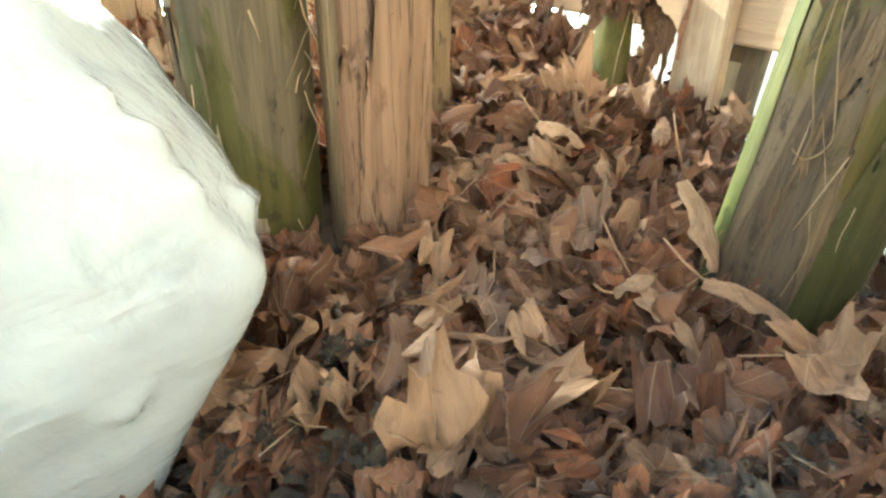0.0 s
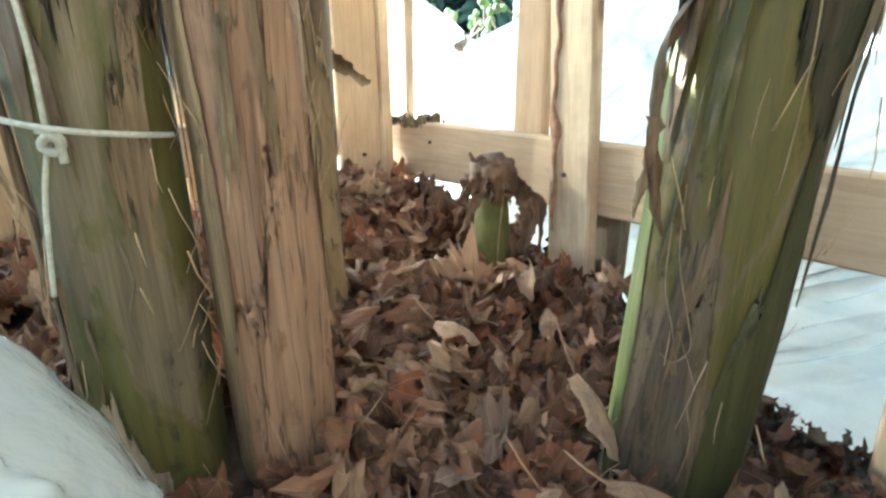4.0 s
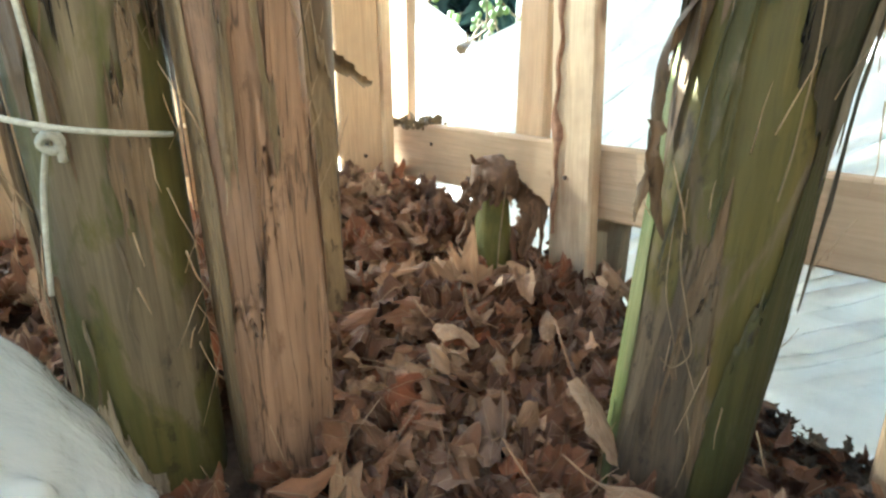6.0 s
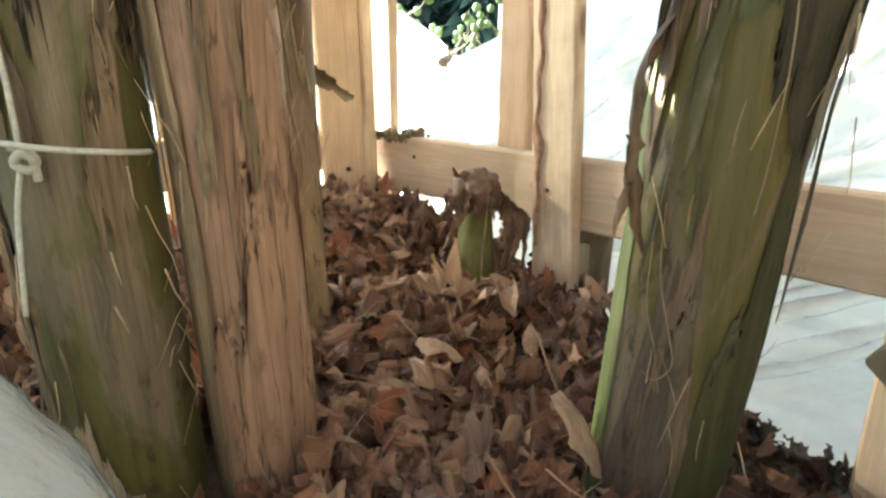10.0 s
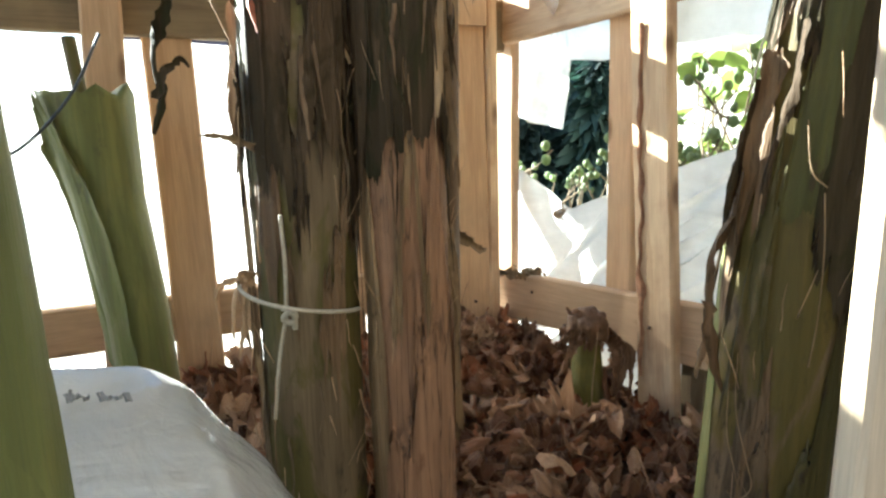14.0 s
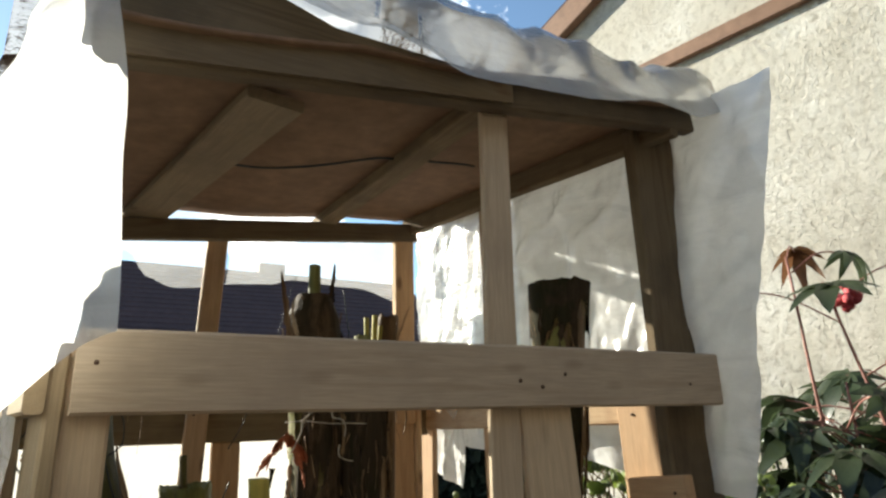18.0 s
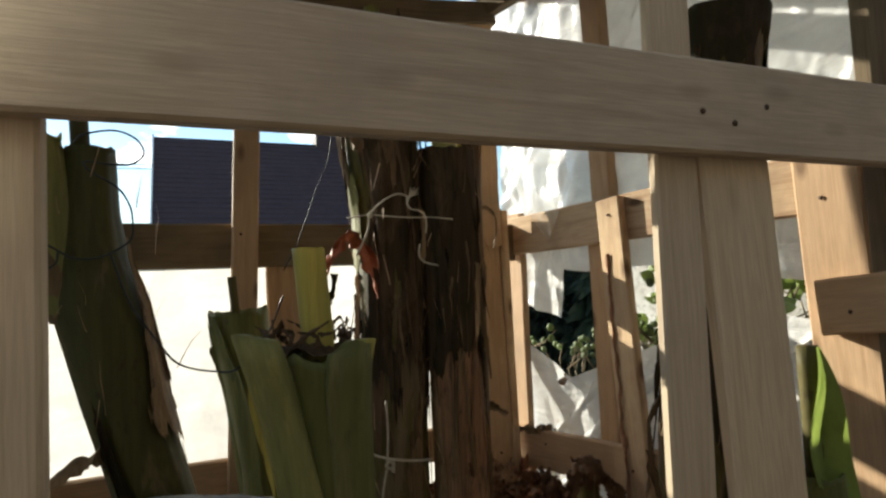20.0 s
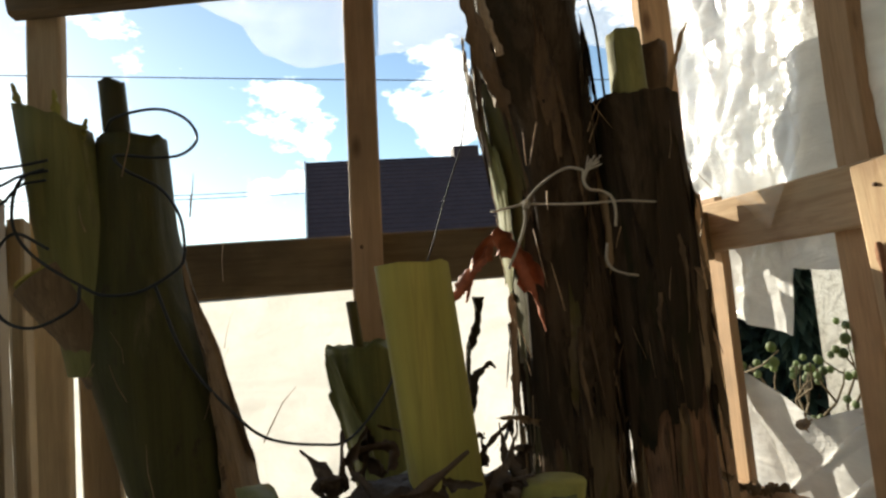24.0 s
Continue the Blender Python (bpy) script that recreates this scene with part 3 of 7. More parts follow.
nails(right_wall, [right(0.57, 0.44, -0.024), right(0.60, 0.97, -0.024), right(0.165, 0.945, -0.024), right(0.13, 0.46, -0.024), right(0.87, 0.43, -0.0005), right(0.06, 0.80, -0.0555), right(0.12, 0.775, -0.0555)], RN)

back = empty("pallet_wall", (0, 0.97, 0), label="back frame of pine pallet boards open to the sky above", category="pallet wall", group="pallet walls")
# The upper rail's shade is put into its colour by the darker wood.
plank("rail", (-0.66, 0.972, 0.942), (0.632, 0.972, 0.940), 0.098, 0.022, (0, -1, 0), DARK_WOOD, back, "upper rail with its shade put into a dark wood colour")
plank("rail", (-0.66, 0.972, 0.440), (0.612, 0.972, 0.442), 0.078, 0.022, (0, -1, 0), PINE, back, "pine lower rail")
plank("post", (-0.088, 0.945, 0.10), (-0.036, 0.945, 1.50), 0.055, 0.024, (0, -1, 0), PINE, back, "tall narrow pine post")
plank("slat", (0.040, 0.943, 0.08), (0.026, 0.992, 0.98), 0.074, 0.02, (0, -1, 0), PINE, back, "slanting pine slat")
plank("slat", (0.552, 0.938, 0.10), (0.528, 0.938, 1.0), 0.074, 0.020, (-0.12, -1, 0), PINE, back, "pine corner slat with a split face")
plank("corner_post", (0.590, 0.944, 0.10), (0.580, 0.944, 1.02), 0.022, 0.050, (0, -1, 0), BARK_WOOD, back, "narrow corner post beside the slat")
plank("post", (0.532, 0.925, 0.93), (0.522, 0.905, 1.53), 0.064, 0.03, (0, -1, 0), PINE, back, "upright pine post under the roof")
plank("post", (-0.582, 0.945, 0.05), (-0.560, 0.935, 1.44), 0.052, 0.03, (0, -1, 0), DULL_PINE, back)
plank("slat", (-0.515, 0.99, 0.05), (-0.52, 0.99, 0.93), 0.062, 0.02, (0, -1, 0), DULL_PINE, back)
plank("slat", (0.30, 0.992, 0.05), (0.305, 0.992, 0.97), 0.07, 0.02, (0, -1, 0), PINE, back)
nails(back, [(-0.066, 0.933, 0.964), (0.03, 0.962, 0.46), (-0.07, 0.933, 0.44), (0.545, 0.925, 0.41)], (0, -1, 0))

left_wall = empty("pallet_wall", (-0.46, 0.48, 0), label="side frame of pine pallet boards glaring in the sun", category="pallet wall", group="pallet walls")
LW = Vector((0.962, 0.271, 0)).normalized()


def left(y, z, out=0.0):
    """A point on the left wall."""
    return Vector((-0.345 - 0.27 * y / 0.96, y, z)) - LW * out


plank("rail", left(0.0, 1.01, 0.011), left(0.97, 0.97, 0.011), 0.095, 0.022, LW, DULL_PINE, left_wall)
plank("rail", left(0.0, 0.45, 0.011), left(0.97, 0.44, 0.011), 0.09, 0.022, LW, DULL_PINE, left_wall)
for yy, w_ in ((0.03, 0.07), (0.22, 0.08), (0.47, 0.07), (0.66, 0.06), (0.84, 0.07)):
    plank("slat", left(yy, 0.05, -0.012), left(yy + 0.01, 1.03, -0.012), w_, 0.02, LW, DULL_PINE, left_wall)

# ---- roof ----


def roof_z(x, y=0.0):
    """Underside of the roof sheet: it falls towards the left, less so at the back."""
    return 1.598 - 0.122 * (0.78 - x) + max(0.0, y) * (0.026 - 0.020 * x)


def roof_left(y):
    """The roof's left edge follows the slanting side wall."""
    return -0.385 - 0.27 * max(0, y)


roof = empty("shelter_roof", (0.1, 0.45, 1.5), label="brown hardboard roof sheet on rough beams, sagging", category="roof")
rv, rf = [], []
NX, NY = 24, 18
for lay in (0, 1):
    for j in range(NY + 1):
        for i in range(NX + 1):
            y_ = -0.035 + 0.965 * j / NY
            x_ = roof_left(y_) + (0.80 - roof_left(y_)) * i / NX
            sag = -0.012 * math.sin(math.pi * ((i * 3 / NX) % 1)) + 0.004 * wob(x_, y_, 1, 5)
            rv.append((x_, y_, roof_z(x_, y_) + sag + 0.008 * lay))
st_ = (NX + 1) * (NY + 1)
for j in range(NY):
    for i in range(NX):
        q = (j * (NX + 1) + i, j * (NX + 1) + i + 1, (j + 1) * (NX + 1) + i + 1, (j + 1) * (NX + 1) + i)
        rf.append(tuple(reversed(q)))
        rf.append(tuple(k + st_ for k in q))
edge = [j * (NX + 1) for j in range(NY + 1)], [j * (NX + 1) + NX for j in range(NY + 1)], list(range(NX + 1)), [NY * (NX + 1) + i for i in range(NX + 1)]
for e_, flip in zip(edge, (0, 1, 1, 0)):
    for a_, b_ in zip(e_, e_[1:]):
        q = (a_, b_, b_ + st_, a_ + st_)
        rf.append(q if flip else tuple(reversed(q)))
piece("roof_panel", rv, rf, HARDBOARD, roof, "brown hardboard sheet")
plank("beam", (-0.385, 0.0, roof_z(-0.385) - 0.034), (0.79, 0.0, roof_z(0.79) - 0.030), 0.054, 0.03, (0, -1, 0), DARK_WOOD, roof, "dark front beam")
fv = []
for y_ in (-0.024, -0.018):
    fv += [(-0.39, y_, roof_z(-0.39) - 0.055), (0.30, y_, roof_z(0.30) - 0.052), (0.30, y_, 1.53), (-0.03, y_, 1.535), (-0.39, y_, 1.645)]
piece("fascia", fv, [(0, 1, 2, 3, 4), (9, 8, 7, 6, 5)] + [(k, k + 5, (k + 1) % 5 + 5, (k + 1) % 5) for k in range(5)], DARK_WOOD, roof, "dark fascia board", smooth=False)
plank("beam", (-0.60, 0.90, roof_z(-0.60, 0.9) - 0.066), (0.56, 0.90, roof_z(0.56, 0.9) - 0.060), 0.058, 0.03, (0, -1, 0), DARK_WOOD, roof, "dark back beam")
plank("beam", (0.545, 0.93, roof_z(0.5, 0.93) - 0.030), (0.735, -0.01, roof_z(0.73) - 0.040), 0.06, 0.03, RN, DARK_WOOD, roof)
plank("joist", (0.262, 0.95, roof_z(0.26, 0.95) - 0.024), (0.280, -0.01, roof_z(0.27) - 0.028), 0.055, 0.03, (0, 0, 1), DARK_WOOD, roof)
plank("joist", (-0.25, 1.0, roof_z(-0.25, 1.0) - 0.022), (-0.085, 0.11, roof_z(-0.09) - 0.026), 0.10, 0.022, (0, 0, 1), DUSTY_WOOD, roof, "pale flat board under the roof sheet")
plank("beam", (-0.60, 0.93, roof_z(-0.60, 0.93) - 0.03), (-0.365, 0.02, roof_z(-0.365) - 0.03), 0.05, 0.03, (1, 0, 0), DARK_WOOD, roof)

# ---- film sheets ----


def sheet(name, fn, nu, nv, mat, label, ripple=0.006, scale=9.0, seed=0.0, category="plastic film", group="film sheets"):
    """A hanging film: fn(u, v) gives its place; soft folds are added along its normal."""
    pts = [[Vector(fn(i / nu, j / nv)) for i in range(nu + 1)] for j in range(nv + 1)]
    vs, fs = [], []
    for j in range(nv + 1):
        for i in range(nu + 1):
            du = pts[j][min(i + 1, nu)] - pts[j][max(i - 1, 0)]
            dv = pts[min(j + 1, nv)][i] - pts[max(j - 1, 0)][i]
            nrm = du.cross(dv).normalized()
            p = pts[j][i]
            a = noise.noise(Vector((p.x * scale + seed, p.y * scale, p.z * scale * 0.45)))
            b = abs(noise.noise(Vector((p.x * scale * 2.3, p.y * scale * 2.3 + seed, p.z * scale * 1.4 + 5)))) - 0.25
            w_ = noise.noise(Vector((p.x * 3, p.y * 3 + seed, p.z * 3)))
            c = math.exp(-(4.5 * noise.noise(Vector(((p.x + p.y) * scale * 0.6 + seed + p.z * 3 + w_, seed, p.z * 1.5 + w_)))) ** 2)
            vs.append(p + nrm * ripple * (a * 1.6 + b * 0.8 + c * 1.0))
    for j in range(nv):
        for i in range(nu):
            fs.append((j * (nu + 1) + i, j * (nu + 1) + i + 1, (j + 1) * (nu + 1) + i + 1, (j + 1) * (nu + 1) + i))
    return tagged(mesh_ob(name, vs, fs, mat), label, category, group)


def line_at(x, stops):
    """Straight lines through (x, value) stops, as taut film hangs."""
    for (a, va), (b, vb) in zip(stops, stops[1:]):
        if x <= b:
            return va + (vb - va) * max(0, (x - a) / (b - a))
    return stops[-1][1]


def curve(x, stops):
    """Smooth interpolation through (x, value) stops."""
    if x <= stops[0][0]:
        return stops[0][1]
    for (a, va), (b, vb) in zip(stops, stops[1:]):
        if x <= b:
            t = (x - a) / (b - a)
            t = t * t * (3 - 2 * t)
            return va + (vb - va) * t
    return stops[-1][1]


LOW_TOP = [(-0.12, 0.565), (0.0, 0.69), (0.1, 0.74), (0.3, 0.76), (0.5, 0.708), (0.61, 0.675), (0.74, 0.625), (0.82, 0.595), (0.93, 0.645), (1.06, 0.703), (1.12, 0.72)]


# height at which each slanting tension fold crosses the near end, and its depth
LOW_FOLDS = [(0.10, 0.004), (0.225, 0.003), (0.268, 0.006), (0.286, 0.007), (0.345, 0.005), (0.368, 0.004), (0.384, 0.005), (0.46, 0.004), (0.52, 0.006), (0.545, 0.004), (0.63, 0.005), (0.70, 0.005), (0.78, 0.004), (0.84, 0.005), (0.92, 0.004)]


def low_right(u, v):
    y = 1.12 - 1.22 * u
    top = line_at(y, LOW_TOP)
    z = 0.06 + (top - 0.06) * v
    s_ = z + 0.72 * (y - 0.264) + 0.012 * noise.noise(Vector((y * 5, z * 5, 3)))
    fold = sum(1.8 * h * math.exp(-((s_ - z0) / 0.007) ** 2) for z0, h in LOW_FOLDS)
    return right(y, z, 0.055 + 0.05 * (1 - v) + 0.03 * math.sin(math.pi * v) - fold)


sheet("film_sheet", low_right, 320, 220, FILM_SIDE, "white milky polythene film sagging along the lower side wall", 0.008, 7, 3)
UP_BOT = [(-0.05, 0.78), (0.2, 0.81), (0.5, 0.86), (0.74, 0.853), (0.812, 0.862), (0.830, 0.740), (0.95, 0.757), (1.06, 0.783)]


def up_right(u, v):
    y = 1.09 - (1.205 + 0.080 * (2 * v - 1)) * u
    bot = line_at(y, UP_BOT)
    top = roof_z(0.8) + 0.045 - 0.03 * max(0.0, min(1.0, (0.3 - 1.09 + 1.23 * u) / 0.3))
    return right(y, bot + (top - bot) * v, 0.058 + 0.02 * math.sin(7 * y) * (1 - v))


sheet("film_sheet", up_right, 160, 80, FILM_SIDE, "crinkled glossy polythene film over the upper side wall", 0.011, 12, 8)
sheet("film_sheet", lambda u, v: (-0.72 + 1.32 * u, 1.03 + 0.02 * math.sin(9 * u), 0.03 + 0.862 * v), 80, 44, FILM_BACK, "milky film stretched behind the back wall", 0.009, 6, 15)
HEM = [(0.0, 1.435), (0.11, 1.389), (0.16, 1.325), (0.234, 1.30), (0.31, 1.303), (0.414, 1.321), (0.51, 1.328), (0.58, 1.346), (0.8, 1.34), (1.0, 1.29)]
sheet("film_sheet", lambda u, v: (-0.36 + 0.93 * u, 0.955 + 0.015 * math.sin(11 * u), curve(u, HEM) + (1.52 - curve(u, HEM)) * v), 50, 20, FILM_CLEAR, "thin clear film hanging in a loose hem from the back beam", 0.008, 9, 22)
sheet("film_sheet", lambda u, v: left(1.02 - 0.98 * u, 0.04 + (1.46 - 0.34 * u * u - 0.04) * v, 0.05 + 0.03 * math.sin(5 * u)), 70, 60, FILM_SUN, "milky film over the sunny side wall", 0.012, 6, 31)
ROOF_HEM = [(-0.66, 1.60), (-0.39, 1.635), (-0.16, 1.562), (-0.085, 1.535), (0.02, 1.526), (0.10, 1.507), (0.16, 1.497), (0.27, 1.492), (0.71, 1.545), (0.86, 1.575)]


def over_roof(u, v):
    w = max(0.0, (v - 0.22) / 0.78)
    x = roof_left(w * 1.05) - 0.02 + (0.86 - roof_left(w * 1.05)) * u
    hem = curve(x, ROOF_HEM)
    z = max(roof_z(x) + 0.022, hem + 0.03) if w < 0.25 else roof_z(x, 1.08 * w) + 0.022
    if v < 0.22:
        k = 1 - v / 0.22
        return (x, -0.046 - 0.02 * k, z + (hem - z) * k + 0.006 * math.sin(x * 23) * k)
    crest = (0.045 + 0.17 * (1 - u)) * math.exp(-((w - 0.09) / 0.08) ** 2) * (0.85 + 0.4 * noise.noise(Vector((x * 6, 1, 2))))
    return (x, -0.046 + 1.08 * w, z + 0.040 * (0.6 - abs(2 * noise.noise(Vector((x * 3.2 + v * 2, v * 4, 2))))) + 0.012 * (0.5 - abs(2 * noise.noise(Vector((x * 9 - v * 6, v * 8, 5))))) + 0.02 + crest)


sheet("film_sheet", over_roof, 150, 90, FILM_ROOF, "wrinkled film laid over the roof and folded over its front edge", 0.006, 7, 44)


def front_flap(u, v):
    x0, x1 = curve(v, [(0.0, -0.60), (0.5, -0.46), (0.75, -0.408), (1.0, -0.392)]), curve(v, [(0.0, -0.284), (0.5, -0.300), (1.0, -0.325)])
    x = x0 + (x1 - x0) * u
    top = roof_z(x) + 0.05
    bot = 1.02 - 0.12 * (1 - u) + 0.03 * math.sin(8 * u)
    return (x + 0.007 * math.sin(9 * v) * (1 - u), -0.06 + 0.034 * max(0, (v - 0.8) / 0.2) - 0.02 * math.sin(math.pi * v) * (0.4 + u), bot + (top - bot) * v)


sheet("film_sheet", front_flap, 40, 50, FILM_FLAP, "bright film hanging at the front corner, lit from behind", 0.014, 8, 51)


def tongue(u, v):
    y = 0.96 - 0.24 * u
    apex = 0.93 + 0.40 * abs(u - 0.62) ** 1.1
    return right(y, apex + (1.30 - apex) * v, -0.012 - 0.02 * math.sin(math.pi * v))


sheet("film_sheet", tongue, 24, 24, FILM_CLEAR, "loose tongue of film hanging inside over the upper rail", 0.006, 14, 63)

roof_cable = empty("cable", (0.0, 0.48, 1.49), label="thin dark cable sagging along the underside of the roof", category="cable", group="cables")
for run in (((-0.163, 0.449), (-0.037, 0.487), (0.082, 0.454), (0.204, 0.377), (0.250, 0.372)), ((0.295, 0.366), (0.36, 0.372), (0.424, 0.371), (0.47, 0.38))):
    strand("run", [(x_, y_, roof_z(x_, y_) - 0.018) for x_, y_ in run], 0.0028, WIRE, roof_cable)

# ---- banana stems ----


def stem_surface(axis, radii, z0, z1, th0, th1, nz, nth, off, seed, layer=0.05, ragged=0.0, curl=0.0, closed=False):
    """A grid of points round a stem's axis between two heights and two angles."""
    def at(z):
        if z <= axis[0][2]:
            a, b = axis[0], axis[1]
        else:
            for a, b in zip(axis, axis[1:]):
                if z <= b[2]:
                    break
        t = (z - a[2]) / (b[2] - a[2])
        k = axis.index(a)
        return Vector((a[0] + (b[0] - a[0]) * t, a[1] + (b[1] - a[1]) * t, z)), radii[k] + (radii[k + 1] - radii[k]) * t
    vs, fs = [], []
    ragged = ragged if closed else min(ragged * 2.6, 0.62 * (z1 - z0))
    for j in range(nz + 1):
        for i in range(nth + (0 if closed else 1)):
            u, v = i / nth, j / nz
            th = th0 + (th1 - th0) * u
            if not closed:
                half, tm = (th1 - th0) / 2, (th0 + th1) / 2
                sway = 0.14 * half * noise.noise(Vector((v * 3, seed + th0, 2)))
                th = tm + sway + half * (2 * u - 1) * (1 - 0.45 * v ** 5 + 0.12 * noise.noise(Vector((v * 6, seed + th0 * 3, 9 if u > 0.5 else 5))))
            top = z1 - ragged * (0.5 + 0.9 * noise.noise(Vector((th * 2.5, seed, 1)))) - ragged * 0.6 * abs(noise.noise(Vector((th * 9, seed, 4)))) - ragged * 0.35 * abs(noise.noise(Vector((th * 33, seed, 7)))) - (0 if closed else ragged * 1.5 * abs(2 * u - 1) ** 1.5)
            low = z0
            if not closed and z0 > 0.3:
                low += 0.80 * ragged * (1.0 * noise.noise(Vector((th * 3.1, seed + 9, 2))) + 0.35 * abs(noise.noise(Vector((th * 17, seed + 9, 6)))) + 0.30 * abs(noise.noise(Vector((th * 41, seed + 9, 8)))) + 0.8 * abs(2 * u - 1) ** 1.5)
                low = min(low, top - 0.05)
            z = low + (top - low) * v
            c, r = at(z)
            step = ((th / math.pi + seed) % 1.0) * layer
            rr = r * (1 + step - layer / 2 + 0.035 * noise.noise(Vector((math.cos(th) * 2, math.sin(th) * 2, z * 4 + seed))) + 0.018 * noise.noise(Vector((math.cos(th) * 14, math.sin(th) * 14, z * 2.5 + seed))))
            e = max(0, abs(u - 0.5) * 2 - 0.6) / 0.4
            lift = off + curl * (e ** 2) * (0.5 + 0.5 * noise.noise(Vector((z * 7, seed, u * 3)))) + curl * 1.2 * max(0, v - 0.75) ** 2 * 8
            vs.append(c + Vector((math.cos(th), math.sin(th), 0)) * (rr + lift))
    w = nth + (0 if closed else 1)
    for j in range(nz):
        for i in range(nth):
            fs.append((j * w + i, j * w + (i + 1) % w, (j + 1) * w + (i + 1) % w, (j + 1) * w + i))
    return vs, fs


def tongue_drop(a, seed):
    """How far the torn lower edge of a dried wrap hangs at an angle round the stem."""
    return 0.26 * noise.noise(Vector((a * 1.3, seed, 3))) + 0.20 * noise.noise(Vector((a * 4, seed, 4))) + 0.10 * noise.noise(Vector((a * 11, seed, 5))) - 0.02


def banana_stem(axis, radii, mat, label, seed, sheaths=(), cut=True, ragged_top=0.01, layer=0.06, cap=None, crown=0.0, wraps=()):
    top = axis[-1][2]
    thing = empty("banana_plant", axis[0], label=label, category="banana plant", group="banana plants")
    vs, fs = stem_surface(axis, radii, axis[0][2], top, 0, 2 * math.pi, 70, 40, 0, seed, layer, ragged_top, closed=True)
    if cut:
        base = len(vs) - 40
        mid = Vector(axis[-1])
        for k, (q, dz) in enumerate(((0.86, -0.004), (0.55, -0.016), (0.25, -0.010))):
            for i in range(40):
                p = Vector(vs[base + i])
                vs.append(mid + (p - mid) * q + Vector((0, 0, dz + 0.006 * noise.noise(Vector((i * 0.7, k * 3, seed))))))
        rows = [base] + [base + 40 * (k + 1) for k in range(3)]
        for a, b in zip(rows, rows[1:]):
            for i in range(40):
                fs.append((a + i, a + (i + 1) % 40, b + (i + 1) % 40, b + i))
        fs.append(tuple(rows[-1] + i for i in range(40)))
    piece("stem", vs, fs, mat, thing)
    if cut:
        strip = vs[base:base + 160]
        if cap:
            piece("cut_face", [p + Vector((0, 0, 0.0015 + crown * (1 if k < 40 else 2.2))) for k, p in enumerate(strip[40:])], [f for f in ((a * 40 + i, a * 40 + (i + 1) % 40, (a + 1) * 40 + (i + 1) % 40, (a + 1) * 40 + i) for a in range(2) for i in range(40))] + [tuple(80 + i for i in range(40))], cap, thing, "dark wet cut face")
    # The wraps darken the upper stem by colour, standing in for backlit shade.
    for za, zb, m, off in wraps:
        vs, fs = stem_surface(axis, radii, za, zb, 0, 2 * math.pi, 44, 96, off, seed, layer, 0.004, closed=True)
        vs = [p + Vector((0, 0, tongue_drop(math.atan2(p.y - axis[1][1], p.x - axis[1][0]), seed) * min(1.0, (zb - za) / 0.34) * max(0.0, 1 - (p.z - za) / (0.64 * (zb - za))))) for p in vs]
        piece("old_sheath", vs, fs, m, thing, "withered sheath wrapped round the stem, backlit shade put into its colour")
    for k, (za, zb, t0, t1, m, off, rag, curl) in enumerate(sheaths):
        vs, fs = stem_surface(axis, radii, za, zb, radians(t0), radians(t1), 44, 46, off, seed, layer, rag, curl)
        piece("sheath", vs, fs, m, thing)
    return thing


def ribbon(parent, name, points, width, mat, seed, twist=2.0, label=""):
    """A dry, twisted strip of leaf with torn, uneven edges."""
    line = smooth_line(points, 10)
    vs, fs = [], []
    for i, p in enumerate(line):
        u = i / (len(line) - 1)
        d = (line[min(i + 1, len(line) - 1)] - line[max(i - 1, 0)]).normalized()
        an = seed + twist * u * 3 + noise.noise(Vector((u * 4, seed, 0)))
        s = d.cross(Vector((math.cos(an), math.sin(an), 0.2))).normalized()
        n_ = d.cross(s)
        w = width * (1 - 0.75 * u ** 2) * (0.8 + 0.55 * noise.noise(Vector((u * 6, seed, 3))) + 0.25 * noise.noise(Vector((u * 17, seed, 5))))
        for q in (-1, -0.5, 0, 0.5, 1):
            torn = 1 + (0.45 * noise.noise(Vector((u * 21, seed, 8 + q))) if abs(q) == 1 else 0)
            vs.append(p + s * w * 0.5 * q * torn + n_ * w * (0.35 * q * q + 0.16 * noise.noise(Vector((u * 13, seed, q * 3)))))
    for i in range(len(line) - 1):
        for k in range(4):
            fs.append((i * 5 + k, i * 5 + k + 1, (i + 1) * 5 + k + 1, (i + 1) * 5 + k))
    return piece(name, vs, fs, mat, parent, label)


def fibres(parent, axis, r, n_, z0, z1, seed, th=(0, 6.28), length=(0.02, 0.07)):
    """Loose hairs and splinters of dried sheath standing off a stem, in one mesh."""
    rng = random.Random(seed)
    vs, fs = [], []
    for _ in range(n_):
        z = rng.uniform(z0, z1)
        t = (z - axis[0][2]) / (axis[-1][2] - axis[0][2])
        c = Vector(axis[0]).lerp(Vector(axis[-1]), t)
        c.z = z
        a = rng.uniform(*th)
        o = Vector((math.cos(a), math.sin(a), 0))
        s = Vector((-o.y, o.x, 0))
        ln = rng.uniform(*length)
        p = [c + o * r]
        d = (o * rng.uniform(0.05, 0.5) + s * rng.uniform(-0.3, 0.3) + Vector((0, 0, rng.choice((-1, 1)) * 0.9))).normalized()
        for k in range(3):
            p.append(p[-1] + (d + o * 0.25 * k * rng.uniform(-0.5, 1)).normalized() * ln / 3)
        a_, b_ = tube_data(p, rng.uniform(0.0003, 0.0009), 4, [1, 0.9, 0.7, 0.3])
        fs += [tuple(i + len(vs) for i in f) for f in b_]
        vs += a_
    return tagged(piece("fibre_fuzz", vs, fs, SHEATH_PALE, parent, "loose dry fibres"), kind="stuff")


